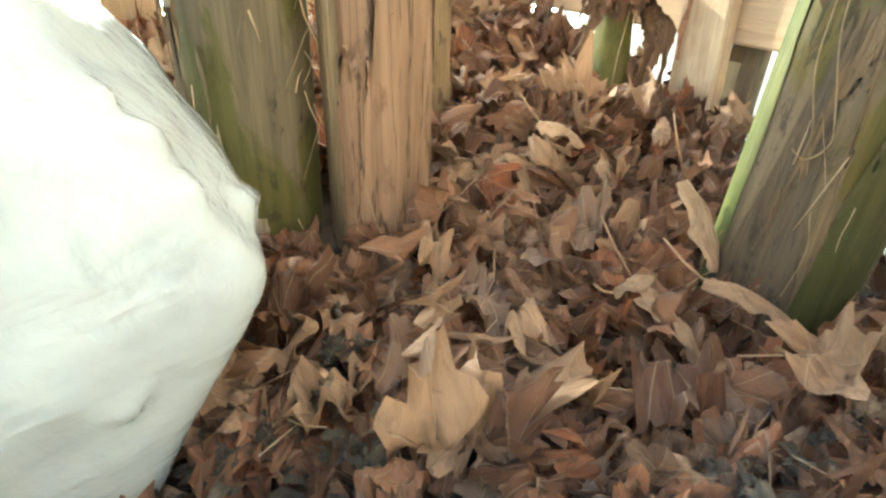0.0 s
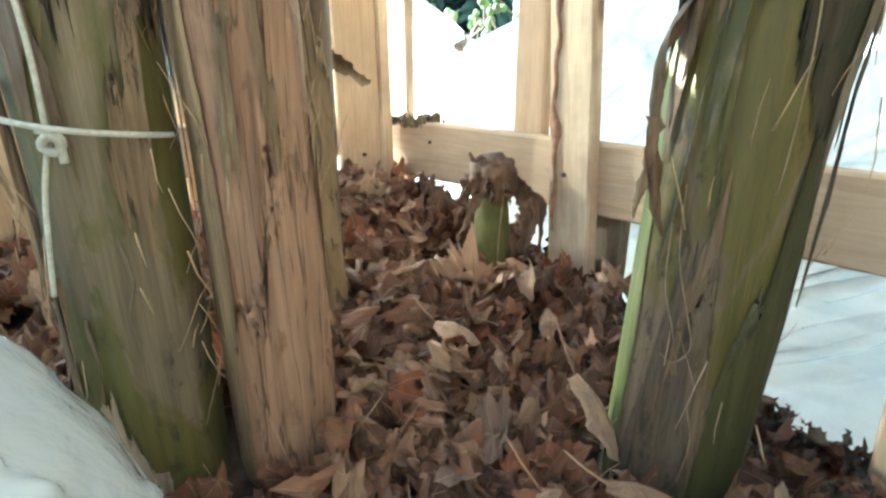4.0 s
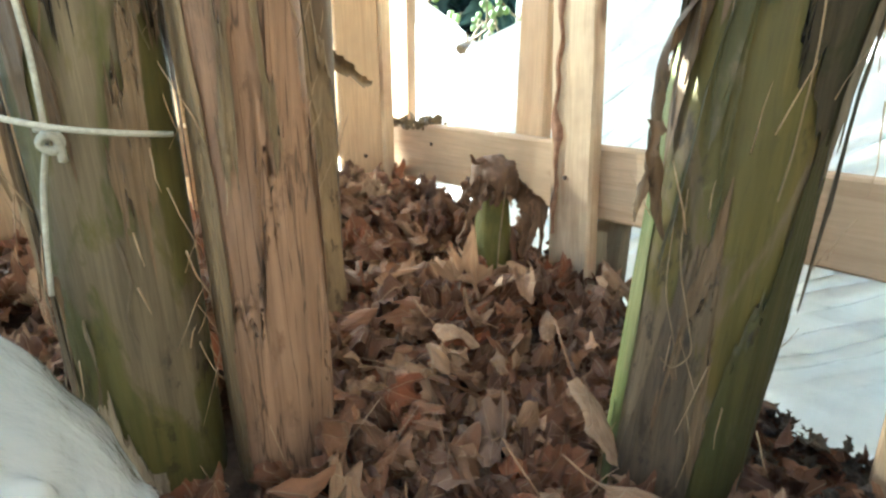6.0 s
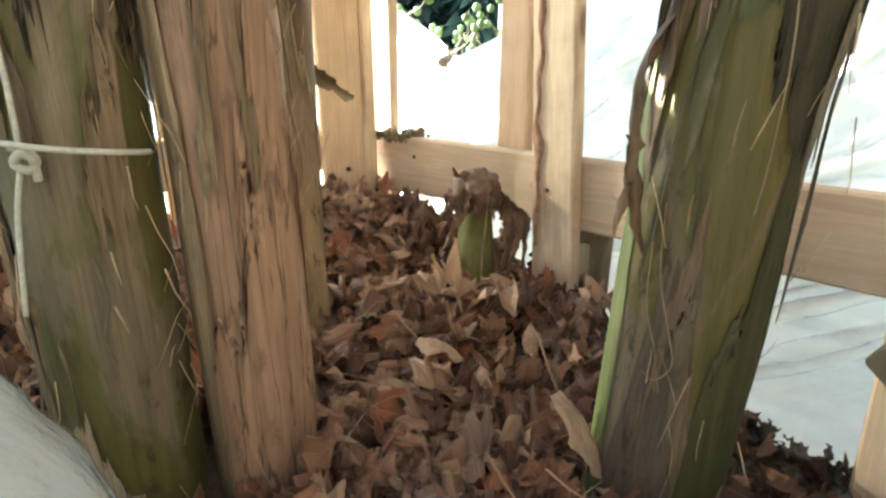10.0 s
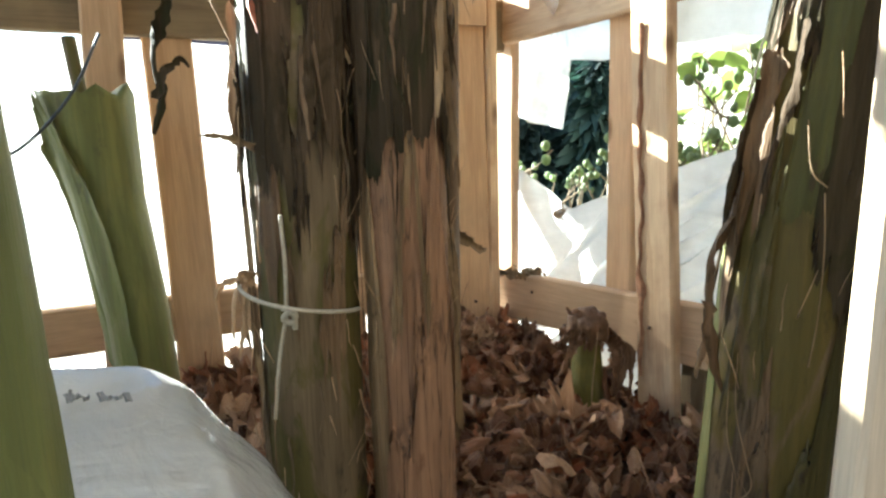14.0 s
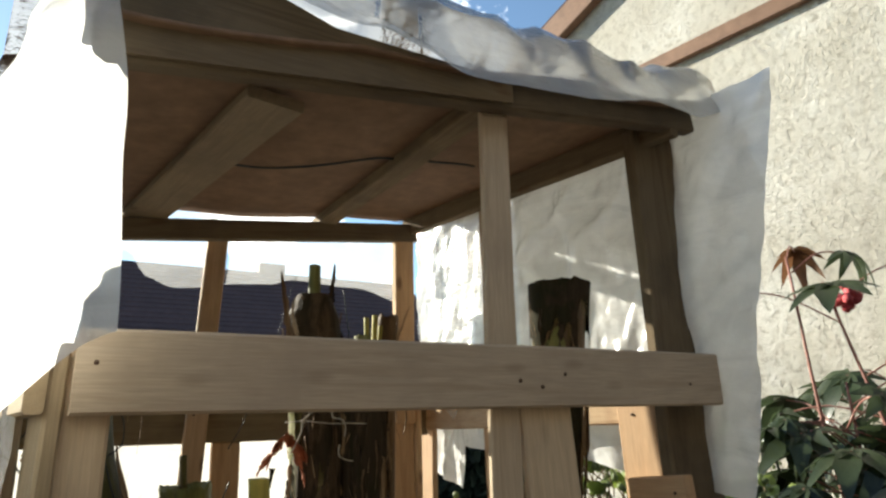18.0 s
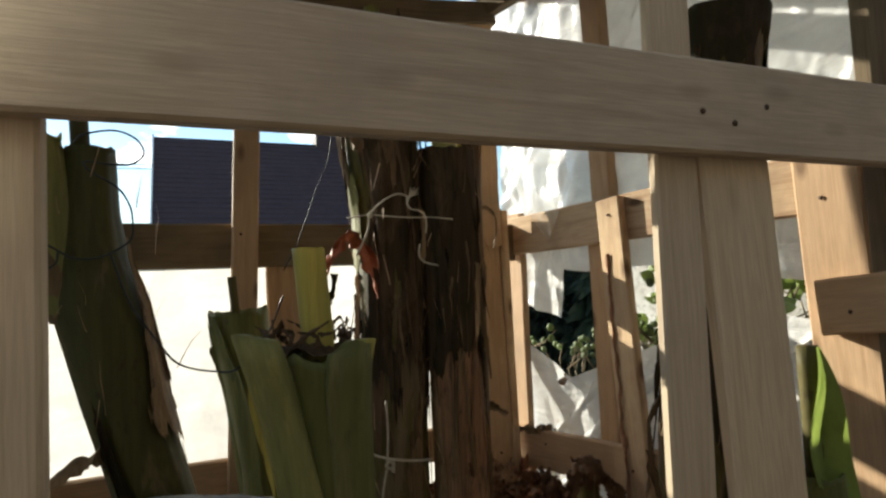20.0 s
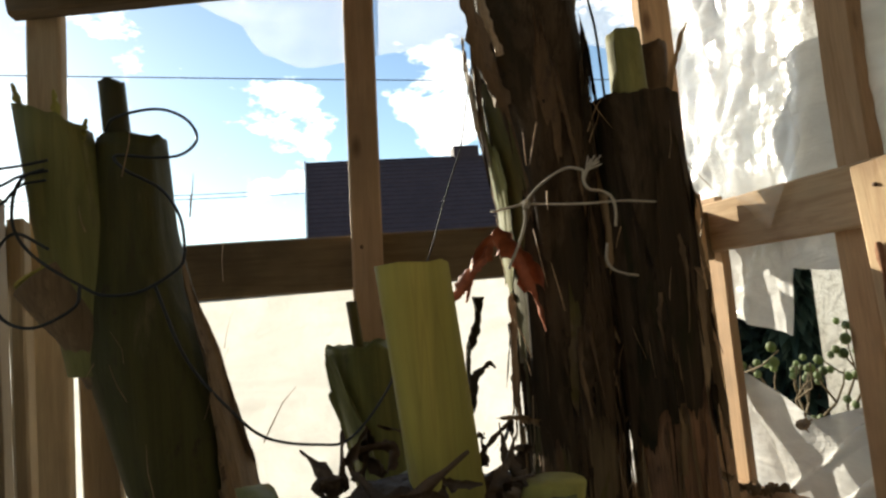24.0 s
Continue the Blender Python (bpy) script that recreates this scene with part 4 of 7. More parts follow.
AX_A = [(0.130, 0.506, 0.20), (0.128, 0.502, 0.55), (0.126, 0.495, 0.95), (0.100, 0.455, 1.10), (0.090, 0.435, 1.16), (0.087, 0.426, 1.205)]
stem_a = banana_stem(AX_A, [0.052, 0.052, 0.054, 0.057, 0.050, 0.030], STEM_GREEN, "tall banana stem, green under torn brown sheaths, tied with twine", 1.3,
    [(0.22, 0.345, 198, 252, SHEATH_BROWN, 0.0018, 0.03, 0.001), (0.30, 0.445, 208, 264, PAPER, 0.0026, 0.06, 0.002), (0.34, 0.80, 158, 200, SHEATH_GREY, 0.002, 0.08, 0.003), (0.55, 0.90, 200, 246, SHEATH_BROWN, 0.0022, 0.05, 0.001), (0.58, 0.88, 270, 352, SHEATH_BROWN, 0.0030, 0.06, 0.001), (0.62, 0.92, 160, 198, SHEATH, 0.004, 0.08, 0.006),
     # the pale left sheath holds the sunlight on the stem's edge in its colour
     (0.64, 1.04, 198, 262, SHEATH_DARK_SHADED, 0.0045, 0.06, 0.002), (0.72, 1.06, 250, 320, SHEATH_DUSK_SHADED, 0.0055, 0.06, 0.002), (0.62, 1.06, 310, 400, SHEATH_DARK_SHADED, 0.005, 0.06, 0.003), (0.86, 1.11, 132, 206, SLAB_LIT, 0.0078, 0.015, 0.001), (1.07, 1.20, 124, 190, PAPER, 0.0090, 0.03, 0.005), (1.06, 1.205, 176, 232, SHEATH_BROWN, 0.0096, 0.05, 0.005), (1.02, 1.205, 226, 290, SHEATH_BROWN, 0.0070, 0.06, 0.006), (1.05, 1.205, 284, 350, SHEATH_DUSK_SHADED, 0.0075, 0.06, 0.006)], wraps=[(0.86, 1.204, SHEATH_DUSK_SHADED, 0.0034)])
for k, (th_, za, zb, w_, m_k) in enumerate(((182, 0.86, 0.72, 0.012, SHEATH_PALE), (200, 1.10, 0.93, 0.010, SHEATH), (305, 0.98, 0.80, 0.016, SHEATH), (318, 0.84, 0.70, 0.010, SHEATH_DARK_SHADED), (176, 0.64, 0.52, 0.010, SHEATH))):
    o_ = Vector((math.cos(radians(th_)), math.sin(radians(th_)), 0))
    c_ = Vector((0.128, 0.50, 0))
    ribbon(stem_a, "dry_strip", [c_ + o_ * 0.054 + Vector((0, 0, za)), c_ + o_ * 0.061 + Vector((0.004, 0, za * 0.6 + zb * 0.4)), c_ + o_ * 0.058 + Vector((-0.006, 0, za * 0.25 + zb * 0.75)), c_ + o_ * 0.064 + Vector((0.003, 0, zb))], w_, m_k, k * 1.3, 0.9)
vs, fs = stem_surface([(0.088, 0.428, 1.18), (0.086, 0.424, 1.268)], [0.014, 0.0125], 1.18, 1.268, 0, 2 * math.pi, 8, 14, 0, 6.3, 0.05, 0.003, closed=True)
fs.append(tuple(range(len(vs) - 14, len(vs))))
piece("core", vs, fs, STEM_FRESH, stem_a, "green inner shoot cut square")
for pts, w_, m_k, sd in (([(0.050, 0.412, 1.04), (0.036, 0.408, 1.10), (0.024, 0.408, 1.165), (0.011, 0.412, 1.243)], 0.026, SHEATH_BROWN, 1.6), ([(0.054, 0.408, 1.09), (0.044, 0.404, 1.13), (0.036, 0.404, 1.165), (0.040, 0.404, 1.192)], 0.012, PAPER, 1.4), ([(0.116, 0.428, 1.13), (0.122, 0.426, 1.19), (0.127, 0.426, 1.235), (0.130, 0.426, 1.274)], 0.020, SHEATH_DUSK_SHADED, 1.6), ([(0.066, 0.404, 1.15), (0.060, 0.402, 1.18), (0.052, 0.402, 1.198)], 0.010, SHEATH_BROWN, 1.2), ([(0.104, 0.402, 1.16), (0.108, 0.400, 1.185), (0.116, 0.400, 1.205)], 0.010, SHEATH_DUSK_SHADED, 1.7), ([(0.128, 0.425, 1.10), (0.140, 0.420, 1.14), (0.146, 0.420, 1.17)], 0.012, SHEATH_BROWN, 1.7)):
    ribbon(stem_a, "torn_sheath", pts, w_, m_k, sd, 0.1)
fibres(stem_a, AX_A, 0.053, 70, 0.25, 1.1, 4)
AX_B = [(0.228, 0.470, 0.20), (0.224, 0.464, 0.6), (0.214, 0.454, 1.06)]
stem_b = banana_stem(AX_B, [0.041, 0.042, 0.043], STEM_BROWN, "banana stem wrapped in bare brown splitting sheath", 2.7,
    [(0.22, 0.80, 215, 350, STEM_BROWN, 0.003, 0.05, 0.004), (0.22, 0.88, 165, 215, SHEATH, 0.002, 0.05, 0.003), (0.70, 0.92, 230, 275, SHEATH, 0.004, 0.07, 0.007), (0.70, 1.06, 140, 250, SHEATH_DARK_SHADED, 0.004, 0.02, 0.003), (0.73, 1.06, 235, 318, SHEATH_DARK_SHADED, 0.0055, 0.02, 0.003), (0.68, 1.06, 300, 420, SHEATH_DARK_SHADED, 0.0045, 0.02, 0.004), (0.80, 0.96, 285, 320, SHEATH, 0.006, 0.06, 0.010)], cap=CUT, wraps=[(0.83, 1.058, SHEATH_DUSK_SHADED, 0.0036)])
for k, (th_, za, zb, w_, m_k) in enumerate(((178, 1.02, 0.80, 0.014, SHEATH_DARK_SHADED), (340, 0.92, 0.74, 0.012, SHEATH), (345, 0.60, 0.46, 0.006, SHEATH), (250, 0.90, 0.76, 0.010, SHEATH_DARK_SHADED))):
    o_ = Vector((math.cos(radians(th_)), math.sin(radians(th_)), 0))
    c_ = Vector((0.221, 0.462, 0))
    ribbon(stem_b, "dry_strip", [c_ + o_ * 0.044 + Vector((0, 0, za)), c_ + o_ * 0.050 + Vector((0.003, 0, za * 0.6 + zb * 0.4)), c_ + o_ * 0.047 + Vector((-0.005, 0, za * 0.25 + zb * 0.75)), c_ + o_ * 0.053 + Vector((0.003, 0, zb))], w_, m_k, k * 1.7, 0.8)
fibres(stem_b, AX_B, 0.043, 60, 0.25, 1.04, 9)
vs, fs = stem_surface([(0.205, 0.44, 1.0), (0.200, 0.433, 1.125)], [0.020, 0.018], 1.0, 1.125, 0, 2 * math.pi, 10, 16, 0, 3.3, 0.05, 0.004, closed=True)
fs.append(tuple(range(len(vs) - 16, len(vs))))
piece("core", vs, fs, SLAB_LIT, stem_b, "pale green inner shoot")
AX_C = [(0.328, 0.622, 0.22), (0.341, 0.650, 0.6), (0.356, 0.673, 1.03), (0.366, 0.676, 1.215)]
stem_c = banana_stem(AX_C, [0.029, 0.030, 0.030, 0.030], SHEATH_BROWN, "slender dried banana shoot behind the taller stems", 4.1, [(0.24, 0.85, 180, 300, SHEATH, 0.003, 0.05, 0.008)])
for p_, q_, r_ in (((0.298, 0.640, 1.04), (0.293, 0.640, 1.196), 0.007), ((0.318, 0.652, 1.06), (0.322, 0.652, 1.206), 0.008), ((0.332, 0.66, 1.05), (0.338, 0.655, 1.18), 0.006)):
    strand("stub", [p_, Vector(p_).lerp(Vector(q_), 0.5), q_], r_, CORE, stem_c, "pale cut stub")
ribbon(stem_c, "dry_strip", [(0.372, 0.65, 1.08), (0.385, 0.645, 1.15), (0.405, 0.645, 1.21), (0.42, 0.645, 1.235)], 0.012, SHEATH_PALE, 0.4, 0.5)
fibres(stem_c, AX_C, 0.024, 25, 0.3, 1.0, 12)
AX_R = [(0.503, 0.262, 0.18), (0.512, 0.262, 0.30), (0.522, 0.261, 0.45), (0.535, 0.262, 0.60), (0.552, 0.240, 0.85), (0.552, 0.208, 1.05), (0.549, 0.182, 1.225)]
stem_r = banana_stem(AX_R, [0.055, 0.056, 0.057, 0.058, 0.056, 0.053, 0.060], STEM_YELLOW, "leaning banana stem, green streaked with dark dried sheaths, cut flat", 5.9,
    [(0.22, 0.70, 104, 160, STEM_FRESH, 0.0016, 0.02, 0.0), (0.16, 0.53, 164, 226, SHEATH_UMBER, 0.0020, 0.03, 0.001), (0.20, 0.36, 128, 160, SHEATH_PALE, 0.0026, 0.06, 0.004), (0.42, 0.64, 192, 230, SHEATH_BROWN, 0.0026, 0.05, 0.001), (0.16, 0.64, 228, 312, STEM_OLIVE, 0.0022, 0.04, 0.001), (0.56, 1.20, 224, 306, SHEATH_DARK_SHADED, 0.0034, 0.05, 0.003),
     # the pale patch near the top is bare flesh with sunlight in its colour
     (0.64, 1.02, 196, 228, STEM_MOSS, 0.0030, 0.02, 0.001), (0.58, 0.96, 142, 188, SHEATH_BROWN, 0.0040, 0.05, 0.002), (0.60, 0.80, 176, 206, STEM_OLIVE, 0.0060, 0.08, 0.004), (0.80, 1.08, 140, 200, SHEATH_DARK_SHADED, 0.0045, 0.05, 0.002), (1.02, 1.17, 186, 262, SLAB_LIT, 0.0052, 0.02, 0.001), (0.60, 0.86, 262, 292, SHEATH_GREY, 0.0055, 0.07, 0.004), (0.82, 1.2, 285, 330, SHEATH, 0.006, 0.06, 0.006)], cap=CUT, wraps=[(1.125, 1.220, SHEATH_DARK_SHADED, 0.0062)])
fibres(stem_r, AX_R, 0.055, 60, 0.3, 1.15, 17)
ribbon(stem_r, "dry_strip", [(0.535, 0.285, 0.700), (0.503, 0.288, 0.668), (0.476, 0.29, 0.645), (0.457, 0.29, 0.614), (0.455, 0.285, 0.578), (0.455, 0.28, 0.545), (0.462, 0.275, 0.505), (0.474, 0.27, 0.48)], 0.019, SHEATH_BROWN, 1.0, 1.3, "dark curled strip of dead leaf")
ribbon(stem_r, "dry_strip", [(0.455, 0.283, 0.575), (0.446, 0.28, 0.55), (0.441, 0.278, 0.525), (0.437, 0.276, 0.505)], 0.012, SHEATH_BROWN, 0.3, 1.6)
ribbon(stem_r, "dry_strip", [(0.515, 0.175, 1.12), (0.490, 0.190, 1.04), (0.488, 0.205, 0.97), (0.486, 0.220, 0.90), (0.488, 0.232, 0.84)], 0.022, SHEATH_DARK_SHADED, 2.0, 1.0)
ribbon(stem_r, "dry_strip", [(0.515, 0.160, 1.15), (0.495, 0.180, 1.08), (0.488, 0.195, 1.0), (0.488, 0.21, 0.95)], 0.014, SHEATH, 3.0, 2.0)


def on_stem(axis, radii, th, z, off=0.004):
    """A point on a stem's skin at an angle and a height."""
    k = max(i for i in range(len(axis) - 1) if axis[i][2] <= z or i == 0)
    t = (z - axis[k][2]) / (axis[k + 1][2] - axis[k][2])
    c = Vector(axis[k]).lerp(Vector(axis[k + 1]), t)
    r = radii[k] + (radii[k + 1] - radii[k]) * t + off
    return Vector((c.x + math.cos(radians(th)) * r, c.y + math.sin(radians(th)) * r, z))


R_RAD = [0.055, 0.056, 0.057, 0.058, 0.056, 0.053, 0.060]
for line_, r_ in (([(183, 0.53, 4), (190, 0.48, 9), (201, 0.44, 8), (208, 0.41, 5), (199, 0.395, 7), (190, 0.40, 9)], 0.0011), ([(178, 0.50, 4), (184, 0.455, 8), (196, 0.42, 10), (203, 0.385, 6)], 0.0009), ([(226, 0.68, 6), (233, 0.63, 10), (238, 0.57, 7), (236, 0.53, 8)], 0.0012), ([(214, 0.36, 5), (221, 0.33, 9), (219, 0.29, 6)], 0.0010), ([(205, 0.74, 6), (214, 0.70, 11), (226, 0.685, 9)], 0.0012)):
    strand("dry_thread", [on_stem(AX_R, R_RAD, th, z, off / 1000) for th, z, off in line_], r_ * 0.6, SHEATH, stem_r, sides=6)
for k, (th_, za, zb, w_) in enumerate(((168, 0.80, 0.60, 0.020), (186, 0.82, 0.66, 0.016), (152, 0.76, 0.57, 0.014))):
    ribbon(stem_r, "torn_sheath", [on_stem(AX_R, R_RAD, th_, za, 0.004), on_stem(AX_R, R_RAD, th_ + 5, za * 0.65 + zb * 0.35, 0.012), on_stem(AX_R, R_RAD, th_ - 4, za * 0.3 + zb * 0.7, 0.007), on_stem(AX_R, R_RAD, th_ + 3, zb, 0.013)], w_, (SHEATH_BROWN, SHEATH_DUSK_SHADED, SHEATH_DUSK_SHADED)[k % 3], k * 1.9, 0.7)
A_RAD = [0.052, 0.052, 0.054, 0.057, 0.050, 0.030]
B_RAD = [0.041, 0.042, 0.043]
ribbon(stem_r, "torn_sheath", [on_stem(AX_R, R_RAD, 196, 1.16, 0.008), on_stem(AX_R, R_RAD, 198, 1.11, 0.014), on_stem(AX_R, R_RAD, 205, 1.06, 0.008)], 0.008, SHEATH_DUSK_SHADED, 0.4, 0.6)
ribbon(stem_r, "torn_sheath", [on_stem(AX_R, R_RAD, 236, 1.125, 0.008), on_stem(AX_R, R_RAD, 232, 1.09, 0.016), on_stem(AX_R, R_RAD, 230, 1.05, 0.012)], 0.014, SHEATH_DUSK_SHADED, 0.4, 1.2)
# narrow strips hanging from the torn edge of the dark sheaths
rng = random.Random(44)
for stem_, axis_, radii_, n_, z_ in ((stem_a, AX_A, A_RAD, 15, 0.84), (stem_b, AX_B, B_RAD, 12, 0.82), (stem_r, AX_R, R_RAD, 12, 0.86)):
    for k in range(n_):
        th_ = rng.uniform(150, 350)
        za = z_ + rng.uniform(-0.10, 0.10)
        zb = za - rng.uniform(0.05, 0.16)
        ribbon(stem_, "torn_sheath", [on_stem(axis_, radii_, th_, za, 0.006), on_stem(axis_, radii_, th_ + rng.uniform(-3, 3), za * 0.6 + zb * 0.4, rng.uniform(0.006, 0.009)), on_stem(axis_, radii_, th_ + rng.uniform(-5, 5), zb, rng.uniform(0.006, 0.016))], rng.uniform(0.004, 0.012), rng.choice((SHEATH_DUSK_SHADED, SHEATH_DUSK_SHADED, SHEATH_BROWN)), k * 1.3, 0.5)
for k, (th_, za, zb, w_) in enumerate(((228, 0.44, 0.33, 0.007), (206, 0.47, 0.36, 0.008), (262, 0.50, 0.42, 0.005), (190, 0.60, 0.45, 0.006), (184, 0.52, 0.36, 0.007), (246, 0.70, 0.60, 0.006), (300, 0.74, 0.62, 0.006))):
    ribbon(stem_a, "torn_sheath", [on_stem(AX_A, A_RAD, th_, za, 0.003), on_stem(AX_A, A_RAD, th_ + 4, za * 0.6 + zb * 0.4, 0.006), on_stem(AX_A, A_RAD, th_ - 3, za * 0.25 + zb * 0.75, 0.004), on_stem(AX_A, A_RAD, th_ + 2, zb, 0.009)], w_ * 0.7, (SHEATH_GREY, SHEATH_BROWN)[k % 2], k * 2.3, 0.4)
AX_L = [(-0.150, 0.452, 0.15), (-0.190, 0.460, 0.45), (-0.262, 0.472, 0.70), (-0.290, 0.475, 0.83), (-0.300, 0.472, 0.89), (-0.301, 0.470, 0.95), (-0.299, 0.470, 1.040)]
stem_l = banana_stem(AX_L, [0.040, 0.048, 0.052, 0.058, 0.048, 0.038, 0.031], STEM_MOSS, "thick leaning banana stem cut off with two open sheath tubes", 7.2,
    [(0.3, 0.70, 275, 350, SHEATH, 0.003, 0.05, 0.010), (0.62, 0.925, 300, 372, SHEATH, 0.006, 0.03, 0.006), (0.5, 0.78, 215, 262, SHEATH_DARK_SHADED, 0.003, 0.06, 0.008), (0.40, 0.66, 330, 390, SHEATH, 0.004, 0.06, 0.014)], ragged_top=0.004, cap=CUT)
tv_, tf_ = stem_surface([(-0.325, 0.470, 0.82), (-0.345, 0.460, 0.95), (-0.362, 0.452, 1.075)], [0.036, 0.036, 0.032], 0.82, 1.070, 0, 2 * math.pi, 20, 28, 0, 8.3, 0.04, 0.006, closed=True)
tv_ = [Vector((p.x, p.y, p.z - (max(0.0, p.z - 0.95) / 0.12) * 0.42 * (p.x + 0.385))) for p in tv_]
inner = [Vector((-0.362 + (p.x + 0.362) * 0.86, 0.452 + (p.y - 0.452) * 0.86, p.z - 0.03 * k)) for k in (0, 1) for p in tv_[-28:]]
b_ = len(tv_)
tv_ += inner
for a_, c_ in ((b_ - 28, b_), (b_, b_ + 28)):
    tf_ += [(a_ + i, a_ + (i + 1) % 28, c_ + (i + 1) % 28, c_ + i) for i in range(28)]
tf_.append(tuple(b_ + 28 + i for i in range(28)))
# Light shining through the tube is put into its pale colour.
piece("sheath_tube", tv_, tf_, SLAB_LIT, stem_l, "open green sheath tube cut aslant")
vs, fs = stem_surface([(-0.306, 0.462, 0.98), (-0.311, 0.456, 1.092)], [0.0125, 0.0115], 0.98, 1.092, 0, 2 * math.pi, 8, 14, 0, 9.3, 0.05, 0.003, closed=True)
fs.append(tuple(range(len(vs) - 14, len(vs))))
piece("core", vs, fs, STEM_OLIVE, stem_l)
vs, fs = tube_data(smooth_line([(-0.318, 0.468, 0.82), (-0.335, 0.458, 0.862), (-0.356, 0.452, 0.892), (-0.370, 0.450, 0.912)], 5), 0.030, 16)
piece("stalk_stub", vs, fs, SHEATH, stem_l, "brown stub of a cut leaf stalk")
vs, fs = tube_data([(-0.3695, 0.450, 0.911), (-0.371, 0.450, 0.914)], 0.026, 16)
piece("cut_face", vs, fs, CORE, stem_l, "pale green cut end")
for p_, q_, w_ in (((-0.346, 0.440, 1.035), (-0.352, 0.436, 1.078), 0.016), ((-0.330, 0.440, 1.030), (-0.326, 0.436, 1.050), 0.012), ((-0.375, 0.440, 1.05), (-0.386, 0.436, 1.085), 0.014)):
    ribbon(stem_l, "torn_rim", [p_, Vector(p_).lerp(Vector(q_), 0.5), q_], w_, CORE, 0.4, 0.3)
fibres(stem_l, AX_L, 0.056, 30, 0.4, 1.0, 21)


def thick_sheath(parent, axis, radii, z0, z1, t0, t1, thick, mat, seed, off=0.003, label=""):
    """A fleshy sheath with an inner and an outer face and a cut rim."""
    nz, nth = 26, 16
    vs, fs = stem_surface(axis, radii, z0, z1, radians(t0), radians(t1), nz, nth, off, seed, 0.02, 0.002, 0.0)
    inner, _ = stem_surface(axis, radii, z0, z1, radians(t0), radians(t1), nz, nth, off - thick, seed, 0.02, 0.002, 0.0)
    b, w = len(vs), nth + 1
    fs = fs + [tuple(k + b for k in reversed(f)) for f in fs]
    loop = [i for i in range(w)] + [j * w + nth for j in range(1, nz + 1)] + [nz * w + i for i in range(nth - 1, -1, -1)] + [j * w for j in range(nz - 1, 0, -1)]
    fs += [(p, p + b, q + b, q) for p, q in zip(loop, loop[1:] + loop[:1])]
    return piece("open_sheath", vs + inner, fs, mat, parent, label)


AX_G = [(-0.060, 0.095, 0.15), (-0.070, 0.085, 0.5), (-0.073, 0.080, 0.64), (-0.084, 0.078, 0.735), (-0.090, 0.076, 0.790)]
stem_g = banana_stem(AX_G, [0.038, 0.034, 0.036, 0.041, 0.045], STEM_FRESH, "short fresh green banana stump with a yellow inner shoot", 11.0,
    [], ragged_top=0.010, cap=CUT, crown=0.006)
GX, GR = [(-0.060, 0.095, 0.15), (-0.070, 0.085, 0.5), (-0.073, 0.080, 0.64), (-0.084, 0.078, 0.735), (-0.094, 0.075, 0.812)], [0.040, 0.036, 0.039, 0.047, 0.060]
# Left sheath pale, right one darker: sun and shade are given by colour.
thick_sheath(stem_g, GX, GR, 0.16, 0.808, 150, 258, 0.009, SLAB_LIT, 11.4, 0.003, "green open sheath with a cut rim, sunlight put into its pale colour")
thick_sheath(stem_g, GX, GR, 0.16, 0.798, 250, 384, 0.008, STEM_FRESH, 12.4, -0.002, "green open sheath, coloured darker as the shaded side")
thick_sheath(stem_g, GX, GR, 0.30, 0.790, 20, 150, 0.008, STEM_FRESH, 14.4, 0.001)
vs, fs = stem_surface([(-0.080, 0.078, 0.76), (-0.090, 0.075, 0.876)], [0.0135, 0.0138], 0.76, 0.876, 0, 2 * math.pi, 10, 16, 0, 12.1, 0.10, 0.003, closed=True)
fs.append(tuple(range(len(vs) - 16, len(vs))))
piece("core", vs, fs, CORE, stem_g, "pale yellow inner shoot cut square")
vs, fs = stem_surface([(-0.062, 0.068, 0.735), (-0.044, 0.062, 0.800)], [0.016, 0.010], 0.735, 0.793, 0, 2 * math.pi, 8, 12, 0, 13.1, 0.05, 0.0, closed=True)
fs.append(tuple(range(len(vs) - 12, len(vs))))
piece("core", vs, fs, CORE, stem_g, "yellow-green pointed shoot")
rng = random.Random(31)
for k in range(26):
    a = rng.uniform(0, 6.28)
    q = Vector((-0.090 + 0.035 * math.cos(a), 0.076 + 0.035 * math.sin(a), 0.792))
    ribbon(stem_g, "dry_shred", [q, q + Vector((rng.gauss(0, 0.006), rng.gauss(0, 0.006), 0.008)), q + Vector((rng.gauss(0, 0.010), rng.gauss(0, 0.010), rng.uniform(0.010, 0.022)))], 0.007, CUT, k * 1.1, 1.0)
# Added strip whose yellow stands for sunlight along the sheath's edge.
ribbon(stem_g, "sheath_edge", [(-0.136, 0.078, 0.76), (-0.119, 0.081, 0.66), (-0.111, 0.085, 0.56), (-0.106, 0.090, 0.44), (-0.102, 0.092, 0.36)], 0.013, CORE, 0.2, 0.1, "added yellow strip, the sunlight on the outer sheath's edge")
ribbon(stem_g, "dry_shred", [(-0.060, 0.10, 0.775), (-0.054, 0.105, 0.786), (-0.049, 0.105, 0.792), (-0.044, 0.104, 0.786)], 0.003, SHEATH_DARK_SHADED, 0.2, 0.8)
AX_H = [(-0.030, 0.800, 0.18), (-0.045, 0.810, 0.50), (-0.066, 0.835, 0.66), (-0.084, 0.855, 0.812)]
stem_h = banana_stem(AX_H, [0.036, 0.039, 0.044, 0.060], STEM_FRESH, "small slanting cut banana stump with flared sheaths", 14.0, [(0.4, 0.83, 170, 260, STEM_FRESH, 0.003, 0.02, 0.012)], ragged_top=0.02)
strand("stub", [(-0.086, 0.845, 0.78), (-0.094, 0.845, 0.87)], 0.009, STEM_GREEN, stem_h)

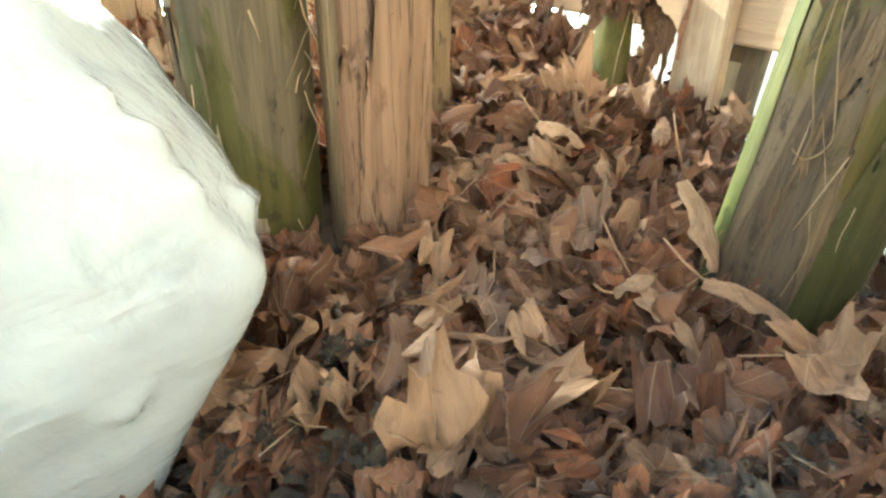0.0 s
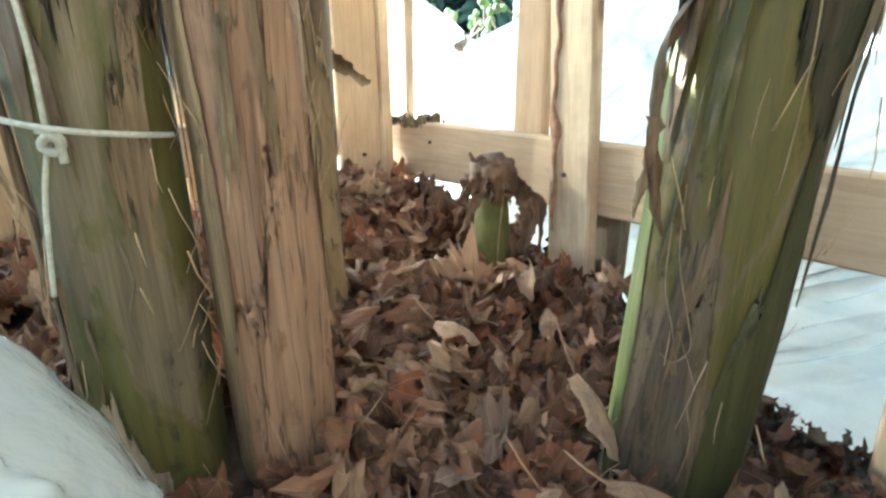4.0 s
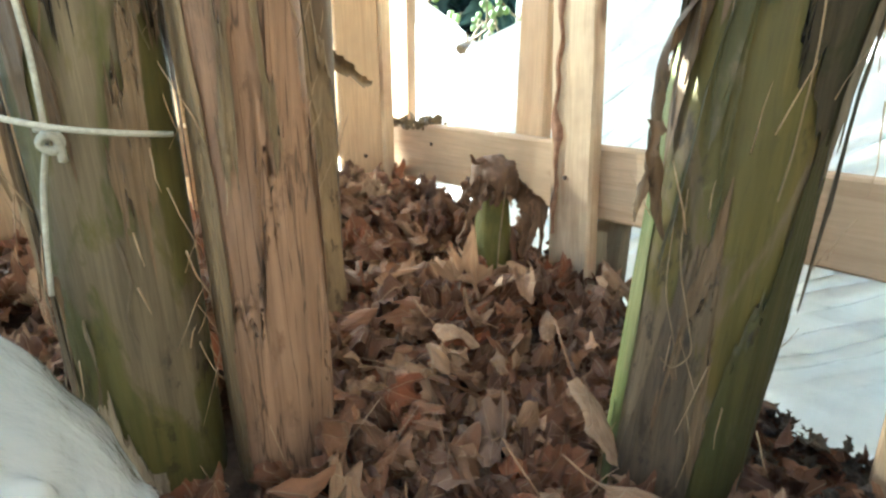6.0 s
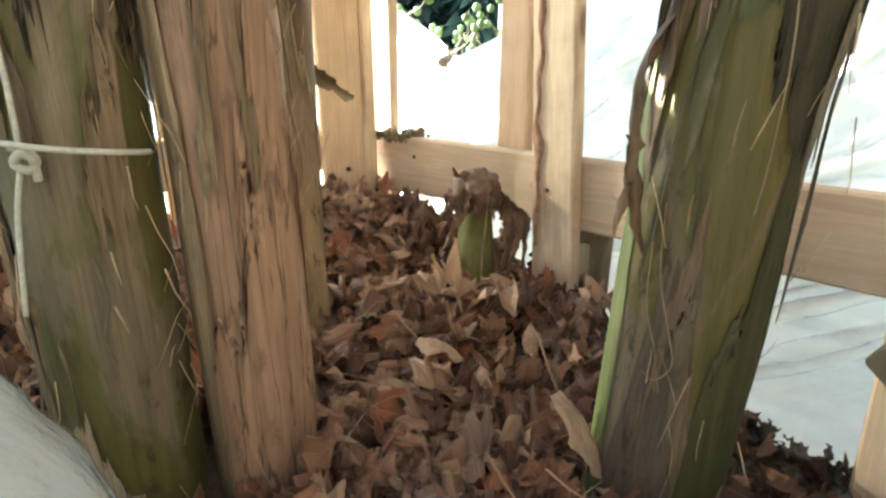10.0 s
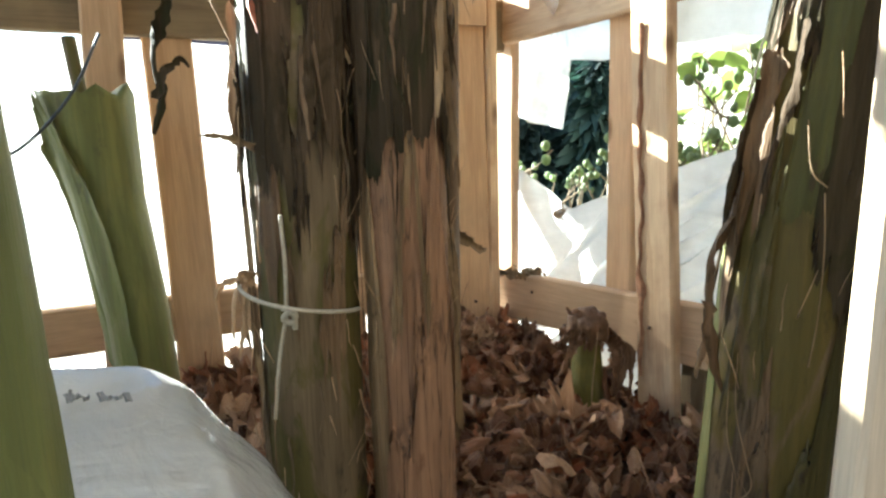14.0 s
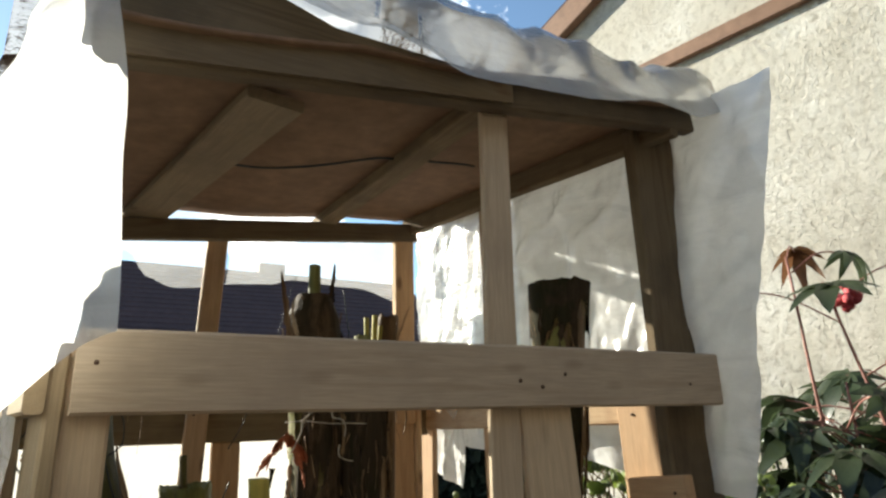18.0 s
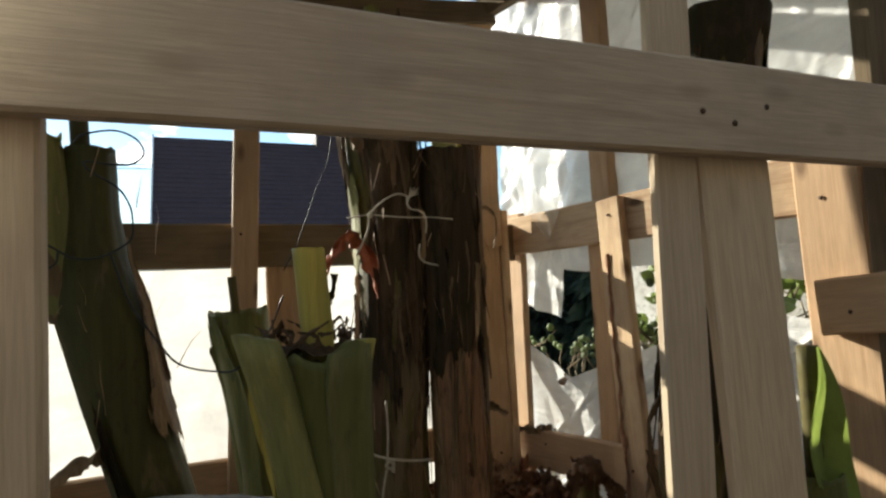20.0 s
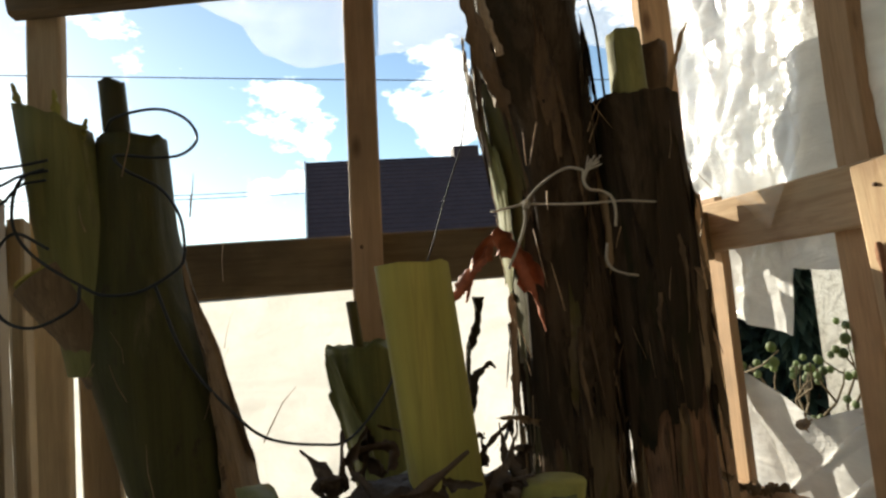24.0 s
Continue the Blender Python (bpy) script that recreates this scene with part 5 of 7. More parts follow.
AX_S = [(0.572, 0.605, 0.22), (0.585, 0.625, 0.33), (0.600, 0.648, 0.425)]
sucker = empty("banana_sucker", AX_S[0], label="small green banana sucker with a withered leaf cap", category="banana sucker")
vs, fs = stem_surface(AX_S, [0.031, 0.027, 0.019], 0.22, 0.425, 0, 2 * math.pi, 20, 22, 0, 15.0, 0.05, 0.004, closed=True)
fs.append(tuple(range(len(vs) - 22, len(vs))))
piece("trunk", vs, fs, stem_mat("sucker_green", (0.098, 0.084, 0.017), (0.12, 0.10, 0.035), 0.66, spots=0.25), sucker, "smooth green young stem")
LITTER_DARK = stem_mat("withered_leaf", (0.120, 0.064, 0.034), (0.19, 0.108, 0.062), 0.5, (0.05, 0.030, 0.020), crack=0.4, relief=0.7)
# withered leaf base crumpled into a cap over the tip
vs, fs = [], []
CN, CM = 44, 22
for j in range(CM + 1):
    ph = 0.62 * math.pi * j / CM
    for i in range(CN):
        th = 2 * math.pi * i / CN
        d = Vector((math.sin(ph) * math.cos(th), math.sin(ph) * math.sin(th), math.cos(ph)))
        crumple = 0.22 * noise.noise(d * 2.2) + 0.16 * (0.5 - abs(noise.noise(d * 4.5))) + 0.07 * noise.noise(d * 11)
        crumple += 0.05 * math.sin(9 * th + 4 * noise.noise(d * 2)) * math.sin(ph)
        low = max(0.0, j / CM - 0.72) / 0.28
        vs.append(Vector((0.595, 0.640, 0.430)) + Vector((d.x * 0.031, d.y * 0.031, d.z * 0.030)) * (1 + crumple) - Vector((0, 0, low * 0.020 * (0.5 + noise.noise(Vector((th * 2.5, 3, 1)))))))
for j in range(CM):
    for i in range(CN):
        fs.append((j * CN + i, (j + 1) * CN + i, (j + 1) * CN + (i + 1) % CN, j * CN + (i + 1) % CN))
piece("leaf_cap", vs, fs, LITTER_DARK, sucker, "brown crumpled withered leaf base")
rng = random.Random(5)
for k in range(12):
    a = rng.uniform(2.2, 4.6)
    o = Vector((math.cos(a), math.sin(a), 0))
    p0 = Vector((0.595, 0.640, 0.428)) + o * 0.026
    ribbon(sucker, "dry_leaf", [p0, p0 + o * 0.010 - Vector((0, 0, 0.006)), p0 + o * rng.uniform(0.008, 0.018) - Vector((0, 0, rng.uniform(0.010, 0.018))), p0 + o * rng.uniform(0.006, 0.020) - Vector((0, 0, rng.uniform(0.016, 0.034)))], rng.uniform(0.010, 0.022), LITTER_DARK, k * 1.7, 2.2)
for k, (pts, w_) in enumerate((([(0.610, 0.636, 0.425), (0.630, 0.624, 0.420), (0.648, 0.612, 0.398), (0.654, 0.606, 0.355), (0.648, 0.604, 0.300)], 0.030), ([(0.612, 0.634, 0.42), (0.624, 0.622, 0.400), (0.636, 0.612, 0.378), (0.632, 0.606, 0.340), (0.616, 0.602, 0.325)], 0.034), ([(0.640, 0.612, 0.39), (0.634, 0.606, 0.355), (0.622, 0.602, 0.330), (0.624, 0.600, 0.295)], 0.028), ([(0.578, 0.634, 0.432), (0.560, 0.632, 0.415), (0.545, 0.628, 0.395), (0.536, 0.626, 0.375), (0.524, 0.626, 0.362)], 0.026), ([(0.590, 0.646, 0.448), (0.574, 0.64, 0.456), (0.560, 0.636, 0.458), (0.550, 0.634, 0.470)], 0.012))):
    ribbon(sucker, "dry_leaf", pts, w_, LITTER_DARK, k * 2.3, 0.7)
strand("dry_thread", [(0.588, 0.606, 0.432), (0.580, 0.600, 0.395), (0.570, 0.592, 0.36), (0.562, 0.584, 0.325)], 0.0011, SHEATH, sucker, sides=5)

AX_Y = [(0.538, 0.066, 0.18), (0.536, 0.068, 0.41), (0.531, 0.07, 0.592)]
shoot = banana_stem(AX_Y, [0.032, 0.030, 0.026], STEM_FRESH, "young banana shoot with a folded green leaf", 17.0, [(0.45, 0.60, 180, 330, SHEATH, 0.003, 0.04, 0.012)])
yv, yf = [], []
for j in range(11):
    v = j / 10
    for i in range(9):
        u = i / 8
        w = 0.045 * math.sin(math.pi * min(1, 0.42 + 0.58 * v)) + 0.004
        yv.append((0.515 + 0.010 * v + w * (u * 1.5 - 0.45), 0.058 - 0.030 * abs(u - 0.45) * (1 - v) + 0.006 * math.sin(6 * v), 0.582 + 0.16 * v - 0.03 * u * (1 - v)))
for j in range(10):
    for i in range(8):
        yf.append((j * 9 + i, j * 9 + i + 1, (j + 1) * 9 + i + 1, (j + 1) * 9 + i))
piece("folded_leaf", yv, yf, GREEN, shoot, "bright green folded leaf")
strand("stub", [(0.533, 0.075, 0.577), (0.531, 0.075, 0.742)], 0.013, STEM_GREEN, shoot)

# ---- twine and cables ----


def ring_points(axis, z, r, t0, t1, n_=14, dip=0.0):
    t = (z - axis[0][2]) / (axis[-1][2] - axis[0][2])
    c = Vector(axis[0]).lerp(Vector(axis[-1]), t)
    return [Vector((c.x + math.cos(radians(t0 + (t1 - t0) * i / n_)) * r, c.y + math.sin(radians(t0 + (t1 - t0) * i / n_)) * r, z - dip * math.sin(math.pi * i / n_))) for i in range(n_ + 1)]


twine = empty("twine", (0.1, 0.44, 0.57), label="white twine knotted round the banana stem", category="twine", group="twine ties")
loop_line = [p + Vector((0, 0, 0.022 - 0.036 * k / 14)) for k, p in enumerate(ring_points(AX_A, 0.580, 0.0575, 150, 335))]
strand("loop", loop_line, 0.0020, TWINE, twine, per=3)
strand("tail", [(0.094, 0.447, 0.574), (0.095, 0.443, 0.62), (0.093, 0.441, 0.665)], 0.0019, TWINE, twine)
strand("tail", [(0.094, 0.445, 0.572), (0.086, 0.443, 0.54), (0.081, 0.444, 0.505), (0.077, 0.446, 0.47)], 0.0018, TWINE, twine)
kv, kf = tube_data(smooth_line([(0.089, 0.442, 0.579), (0.097, 0.438, 0.577), (0.101, 0.439, 0.570), (0.096, 0.438, 0.565), (0.090, 0.440, 0.569), (0.093, 0.436, 0.575), (0.099, 0.437, 0.572), (0.100, 0.440, 0.558)], 5), 0.0028, 8)
piece("knot", kv, kf, TWINE, twine)
twine2 = empty("twine", (0.1, 0.40, 0.95), label="white twine tying two stems with a frayed end", category="twine", group="twine ties")
strand("loop", [(0.044, 0.450, 0.944), (0.066, 0.428, 0.946), (0.080, 0.424, 0.946), (0.100, 0.415, 0.943), (0.127, 0.402, 0.940), (0.160, 0.398, 0.940), (0.200, 0.405, 0.938)], 0.0011, TWINE, twine2)
strand("loop", [(0.070, 0.426, 0.945), (0.080, 0.412, 0.958), (0.094, 0.400, 0.969), (0.108, 0.393, 0.974), (0.120, 0.388, 0.970)], 0.0014, TWINE, twine2)
strand("tail", [(0.072, 0.426, 0.946), (0.068, 0.420, 0.925), (0.058, 0.420, 0.902), (0.048, 0.420, 0.884)], 0.0015, TWINE, twine2)
kv, kf = tube_data(smooth_line([(0.068, 0.424, 0.946), (0.073, 0.420, 0.949), (0.075, 0.423, 0.944), (0.070, 0.421, 0.942), (0.071, 0.419, 0.948)], 5), 0.0020, 7)
piece("knot", kv, kf, TWINE, twine2)
strand("tail", [(0.120, 0.388, 0.970), (0.119, 0.386, 0.958), (0.124, 0.386, 0.951), (0.136, 0.388, 0.949), (0.146, 0.389, 0.943), (0.150, 0.391, 0.930), (0.149, 0.393, 0.915)], 0.0015, TWINE, twine2)
strand("tail", [(0.141, 0.398, 0.900), (0.139, 0.398, 0.885), (0.144, 0.398, 0.875), (0.158, 0.399, 0.869), (0.170, 0.400, 0.867)], 0.0014, TWINE, twine2)
for k in range(9):
    strand("frayed_end", [(0.119, 0.387, 0.956 + 0.001 * k), (0.121 + 0.001 * (k % 3), 0.384, 0.968), (0.124 + 0.0016 * k, 0.382 - 0.001 * (k % 4), 0.982 - 0.003 * (k % 4))], 0.0008, TWINE, twine2, sides=5)

cable = empty("cable", (-0.3, 0.45, 1.0), label="thin dark cable looped loosely round the cut stem", category="cable", group="cables")
strand("loop", [(-0.315, 0.445, 1.040), (-0.301, 0.43, 1.048), (-0.266, 0.43, 1.055), (-0.241, 0.43, 1.045), (-0.232, 0.43, 1.026), (-0.246, 0.43, 1.012), (-0.27, 0.43, 1.01), (-0.300, 0.425, 1.012), (-0.292, 0.42, 0.998), (-0.263, 0.42, 0.979), (-0.248, 0.42, 0.953), (-0.245, 0.42, 0.922)], 0.0014, WIRE, cable, per=8)
strand("loop", [(-0.245, 0.42, 0.922), (-0.251, 0.42, 0.908), (-0.28, 0.415, 0.89), (-0.308, 0.41, 0.888), (-0.326, 0.41, 0.897), (-0.36, 0.41, 0.923), (-0.376, 0.41, 0.947), (-0.377, 0.41, 0.973), (-0.369, 0.41, 0.992), (-0.352, 0.41, 0.999)], 0.0014, WIRE, cable, per=8)
strand("loop", [(-0.326, 0.405, 0.897), (-0.331, 0.405, 0.88), (-0.361, 0.405, 0.866), (-0.386, 0.41, 0.874), (-0.398, 0.415, 0.897), (-0.396, 0.415, 0.925), (-0.379, 0.415, 0.946), (-0.349, 0.405, 0.93)], 0.0014, WIRE, cable, per=8)
for za, zb, xb in ((1.003, 1.007, -0.350), (0.988, 0.998, -0.350), (0.972, 0.990, -0.352)):
    strand("loop", [(-0.42, 0.425, za - 0.004), (-0.392, 0.42, za), (-0.372, 0.412, zb - 0.004), (xb, 0.412, zb)], 0.0013, WIRE, cable)
strand("lead", [(-0.272, 0.42, 0.895), (-0.250, 0.42, 0.83), (-0.222, 0.44, 0.782), (-0.194, 0.48, 0.742), (-0.146, 0.50, 0.725), (-0.112, 0.51, 0.726), (-0.068, 0.52, 0.772), (-0.04, 0.54, 0.83)], 0.0015, WIRE, cable, per=8)
strand("lead", [(0.165, 0.85, 1.34), (0.147, 0.85, 1.278), (0.126, 0.85, 1.193), (0.109, 0.85, 1.115), (0.078, 0.85, 1.039), (0.040, 0.85, 0.936), (0.01, 0.85, 0.88)], 0.0014, WIRE, cable)
strand("lead", [(0.150, 0.42, 1.22), (0.159, 0.42, 1.154), (0.164, 0.42, 1.117), (0.166, 0.42, 1.049)], 0.0014, WIRE, cable)

# dead petiole hanging at the left of the tall stem
petiole = empty("dead_leaf_stalk", (0.06, 0.45, 0.9), label="rust-red withered leaf stalk hanging beside the stem", category="dead leaf")
RUST = plain("rust_leaf", (0.30, 0.085, 0.035), 0.6, 60, 0.6, relief=0.8, dist=0.003)
ribbon(petiole, "stalk", [(0.090, 0.455, 0.865), (0.062, 0.44, 0.905), (0.035, 0.43, 0.915), (0.014, 0.43, 0.890), (0.004, 0.43, 0.855)], 0.028, RUST, 0.4, 0.9)
ribbon(petiole, "stalk", [(0.030, 0.43, 0.905), (0.010, 0.425, 0.885), (-0.004, 0.425, 0.862), (-0.012, 0.425, 0.846)], 0.018, RUST, 2.4, 1.2)
ribbon(petiole, "stalk", [(0.060, 0.438, 0.90), (0.072, 0.43, 0.86), (0.082, 0.43, 0.82)], 0.014, RUST, 1.0, 0.6)
ribbon(petiole, "tip", [(0.014, 0.43, 0.86), (0.012, 0.43, 0.835), (0.003, 0.43, 0.815), (0.000, 0.43, 0.79), (0.004, 0.43, 0.765), (-0.003, 0.43, 0.738)], 0.017, SHEATH_DARK_SHADED, 1.4, 1.2, "dark dry leaf tip")
ribbon(petiole, "tip", [(0.003, 0.43, 0.765), (0.010, 0.428, 0.785), (0.020, 0.426, 0.796), (0.027, 0.426, 0.790)], 0.010, SHEATH_DARK_SHADED, 0.4, 0.8)
petiole2 = empty("dead_leaf_stalk", (-0.4, 0.45, 0.6), label="brown broken leaf stalk leaning on the stem", category="dead leaf")
ribbon(petiole2, "stalk", [(-0.26, 0.46, 0.62), (-0.30, 0.44, 0.64), (-0.35, 0.43, 0.61), (-0.38, 0.43, 0.55)], 0.035, SHEATH, 2.2, 0.8)

# ---- bag ----
# taut panels: outward normal and a point on each
BAG_C = Vector((-0.13, 0.325, 0.36))
PANELS = [((0.30, -0.25, 0.92), (-0.016, 0.40, 0.554)), ((0.72, -0.12, 0.68), (0.020, 0.40, 0.515)), ((0.86, -0.05, 0.50), (0.063, 0.40, 0.454)), ((0.93, 0.30, 0.20), (0.081, 0.395, 0.419)),
          ((0.85, -0.05, -0.52), (0.101, 0.34, 0.36)), ((0.0, 1.0, 0.05), (0.0, 0.407, 0.40)), ((0.10, -0.62, 0.78), (0.0, 0.275, 0.472)), ((0.16, -0.95, 0.24), (0.0, 0.245, 0.42)),
          ((0.30, -0.92, -0.15), (0.03, 0.24, 0.31)), ((-0.9, -0.2, 0.3), (-0.44, 0.34, 0.38)), ((-0.25, -0.15, 0.95), (-0.25, 0.36, 0.588)), ((0.0, 0.0, -1.0), (0.0, 0.3, 0.13))]
PANELS = [(Vector(n_).normalized(), Vector(n_).normalized().dot(Vector(p_) - BAG_C)) for n_, p_ in PANELS]
# pulled creases: two ends, height and half width
CREASES = [((-0.02, 0.27, 0.466), (0.084, 0.285, 0.440), 0.0050, 0.006), ((0.098, 0.31, 0.40), (0.02, 0.235, 0.325), 0.0045, 0.006), ((0.049, 0.30, 0.490), (0.040, 0.28, 0.448), 0.0030, 0.004), ((0.052, 0.30, 0.490), (0.066, 0.285, 0.448), 0.0028, 0.004),
           ((0.099, 0.33, 0.385), (0.070, 0.25, 0.375), 0.0040, 0.006), ((0.00, 0.30, 0.515), (0.02, 0.24, 0.40), 0.0025, 0.006), ((-0.06, 0.29, 0.50), (-0.01, 0.24, 0.36), 0.0030, 0.007), ((-0.12, 0.24, 0.42), (0.00, 0.235, 0.34), 0.0030, 0.007), ((0.082, 0.285, 0.440), (0.052, 0.24, 0.375), 0.0035, 0.006), ((-0.20, 0.30, 0.52), (-0.10, 0.24, 0.40), 0.0030, 0.008)]
CREASES = [(Vector(a_), Vector(b_), h_, w_) for a_, b_, h_, w_ in CREASES]
bv, bf = [], []
BN, BM = 260, 150
for j in range(BM + 1):
    ph = math.pi * j / BM
    for i in range(BN):
        th = 2 * math.pi * i / BN
        d = Vector((math.sin(ph) * math.cos(th), math.sin(ph) * math.sin(th), math.cos(ph)))
        inv = sum((max(0.0, n_.dot(d)) / q_) ** 34 for n_, q_ in PANELS)
        p = d * inv ** (-1 / 34)
        lift = 0.007 * noise.noise(p * 9) + 0.0045 * (0.4 - abs(noise.noise(p * 17))) + 0.0025 * noise.noise(p * 24) + 0.0016 * (0.35 - abs(noise.noise(Vector((p.x * 30 + p.z * 12, p.y * 14, p.z * 22)))))
        q = BAG_C + p
        for a_, b_, h_, w_ in CREASES:
            ab = b_ - a_
            t_ = max(0.0, min(1.0, (q - a_).dot(ab) / ab.length_squared))
            g_ = (q - a_ - ab * t_).length
            lift += 2.0 * h_ * max(0.0, 1 - g_ / (1.7 * w_))
        bv.append(tuple(q + d * lift))
for j in range(BM):
    for i in range(BN):
        bf.append((j * BN + i, (j + 1) * BN + i, (j + 1) * BN + (i + 1) % BN, j * BN + (i + 1) % BN))
bag = tagged(mesh_ob("plastic_bag", bv, bf, BAG), "big white plastic bag, bulging and creased, among the stems", "plastic bag")

# ---- leaves ----
LOBES = [(90, 0.92), (40, 0.84), (140, 0.84), (-18, 0.70), (198, 0.70)]


def maple_outline():
    pts = []
    for k in range(36):
        a = -90 + k * 10
        r = 0.6
        for la, lr in LOBES:
            d = abs((a - la + 180) % 360 - 180)
            r = max(r, lr * max(0, 1 - d / 48) ** 0.6)
        if k % 2:
            r *= 0.92
        if abs((a + 90 + 180) % 360 - 180) < 15:
            r = 0.22
        pts.append((r * math.cos(radians(a)), r * math.sin(radians(a)) - 0.15))
    return np.array(pts)


OUT = maple_outline()
NOUT = len(OUT)
RINGS = (0.3, 0.55, 0.8, 1.0)
FLAT = np.vstack([[0, -0.1]] + [OUT * k + np.array([0, -0.1 * (1 - k)]) for k in RINGS])
LEAF_F = [(0, 1 + k, 1 + (k + 1) % NOUT) for k in range(NOUT)]
for r_ in range(len(RINGS) - 1):
    a_, b_ = 1 + r_ * NOUT, 1 + (r_ + 1) * NOUT
    LEAF_F += [(a_ + k, b_ + k, b_ + (k + 1) % NOUT, a_ + (k + 1) % NOUT) for k in range(NOUT)]
LEAF_UV = FLAT + np.array([0, 0.15])


def give_uv(me, uv):
    """Flat leaf coordinates for the veins."""
    lay = me.uv_layers.new(name="leaf")
    idx = np.empty(len(me.loops), dtype=np.int32)
    me.loops.foreach_get("vertex_index", idx)
    lay.data.foreach_set("uv", uv[idx].astype(np.float32).ravel())


def curled(rs, size, hard):
    """One leaf, rolled and crumpled as dry leaves are."""
    p = np.zeros((len(FLAT), 3))
    p[:, :2] = FLAT * np.array([rs.uniform(0.75, 1.1), rs.uniform(0.85, 1.1)])
    tear = np.interp(np.arange(NOUT), np.linspace(0, NOUT, 10), np.append(rs.uniform(0.72, 1.06, 9), 0.8))
    p[1:, :2] *= np.tile(tear, len(RINGS))[:, None]
    ang = rs.uniform(0, np.pi)
    d = np.array([np.cos(ang), np.sin(ang)])
    s = p[:, 0] * d[0] + p[:, 1] * d[1]
    q = -p[:, 0] * d[1] + p[:, 1] * d[0]
    k = rs.uniform(0.5, 1.5) * hard + 1e-3
    p[:, 2] = (1 - np.cos(s * k)) / k
    s2 = np.sin(s * k) / k
    p[:, 0], p[:, 1] = s2 * d[0] - q * d[1], s2 * d[1] + q * d[0]
    w = rs.uniform(2, 5, 3)
    f = rs.uniform(0, 6.28, 3)
    p[:, 2] += hard * 0.10 * np.sin(w[0] * p[:, 0] + f[0]) * np.cos(w[1] * p[:, 1] + f[1]) + hard * 0.07 * np.sin(w[2] * 2 * (p[:, 0] + p[:, 1]) + f[2])
    edge_ = 1 + (len(RINGS) - 1) * NOUT
    rim = rs.normal(0, 0.05 * hard, NOUT)
    p[edge_:, 2] += rim
    p[edge_ - NOUT:edge_, 2] += rim * 0.45
    for _ in range(3):
        kv_ = rs.normal(0, 3.2, 2)
        p[:, 2] += hard * 0.10 * (np.abs(np.sin(p[:, 0] * kv_[0] + p[:, 1] * kv_[1] + rs.uniform(0, 6.28))) - 0.5)
    for _ in range(3):
        kv_ = rs.normal(0, 6.0, 2)
        p[:, 2] += hard * 0.045 * np.sin(p[:, 0] * kv_[0] + p[:, 1] * kv_[1] + rs.uniform(0, 6.28))
    rim_r = np.hypot(p[:, 0], p[:, 1])
    p[:, 2] += rs.uniform(-0.2, 0.7) * hard * np.maximum(0, rim_r - 0.4) ** 2
    fold = rs.uniform(-0.4, 0.8) * hard
    p[:, 2] += fold * np.abs(q) * 0.5
    return p * size


def stalked(p, rs):
    """A leaf's points and faces with its thin stalk added."""
    a = p[0]
    d = np.array([rs.normal(0, 0.15), -0.9, rs.normal(0.1, 0.25)]) * 0.9
    line = [a, a + d * 0.4 + rs.normal(0, 0.04, 3), a + d]
    vs, fs = tube_data(line, 0.014, 4, [1, 0.8, 0.7])
    return [tuple(q) for q in p] + [tuple(q) for q in vs], LEAF_F + [tuple(k + len(p) for k in f) for f in fs]



def turned(p, rs, tilt):
    e = Euler((rs.normal(0, tilt), rs.normal(0, tilt) + (math.pi if rs.rand() < 0.5 else 0), rs.uniform(0, 6.28))).to_matrix()
    return p @ np.array(e).T


litter = tagged(new("leaf_litter"), "deep heap of dry brown maple leaves filling the shelter", "leaf litter")
litter.empty_display_size = 0.05
lv, lf = [], []
LN = 60
for j in range(LN + 1):
    for i in range(LN + 1):
        y = 0.02 + 0.96 * j / LN
        xa, xb = -0.34 - 0.25 * y, right_x(y) + 0.03
        x = xa + (xb - xa) * i / LN
        lv.append((x, y, litter_z(x, y) - 0.03))
for j in range(LN):
    for i in range(LN):
        lf.append((j * (LN + 1) + i, j * (LN + 1) + i + 1, (j + 1) * (LN + 1) + i + 1, (j + 1) * (LN + 1) + i))
piece("leaf_mould", lv, lf, plain("leaf_mould", (0.06, 0.035, 0.02), 0.95, 80, 0.6, relief=1.0, dist=0.01), litter, "dark crumbled leaf mould")

rs = np.random.RandomState(7)
TRUNKS = [(0.129, 0.504, 0.058), (0.226, 0.468, 0.047), (0.328, 0.632, 0.028), (0.507, 0.262, 0.060), (0.58, 0.62, 0.03)]


def free(x, y, r=0.02):
    return all((x - a) ** 2 + (y - b) ** 2 > (c + r) ** 2 for a, b, c in TRUNKS)


lv, lf = [], []


def scatter(count, size, lift, tilt, hard, box):
    n0 = 0
    while n0 < count:
        x, y = rs.uniform(box[0], box[1]), rs.uniform(box[2], box[3])
        if x > right_x(y) + 0.02 or x < -0.35 - 0.25 * y or not free(x, y, 0.012):
            continue
        p = turned(curled(rs, rs.uniform(*size), rs.uniform(*hard)), rs, tilt)
        p += np.array([x, y, litter_z(x, y) + rs.uniform(*lift)])
        b = len(lv)
        lv.extend(map(tuple, p))
        lf.extend(tuple(k + b for k in f) for f in LEAF_F)
        n0 += 1


scatter(1000, (0.034, 0.058), (-0.035, 0.0), 0.7, (1.0, 2.2), (-0.45, 0.76, 0.02, 0.97))
scatter(900, (0.030, 0.050), (-0.010, 0.012), 0.62, (1.4, 2.8), (-0.1, 0.76, 0.02, 0.97))

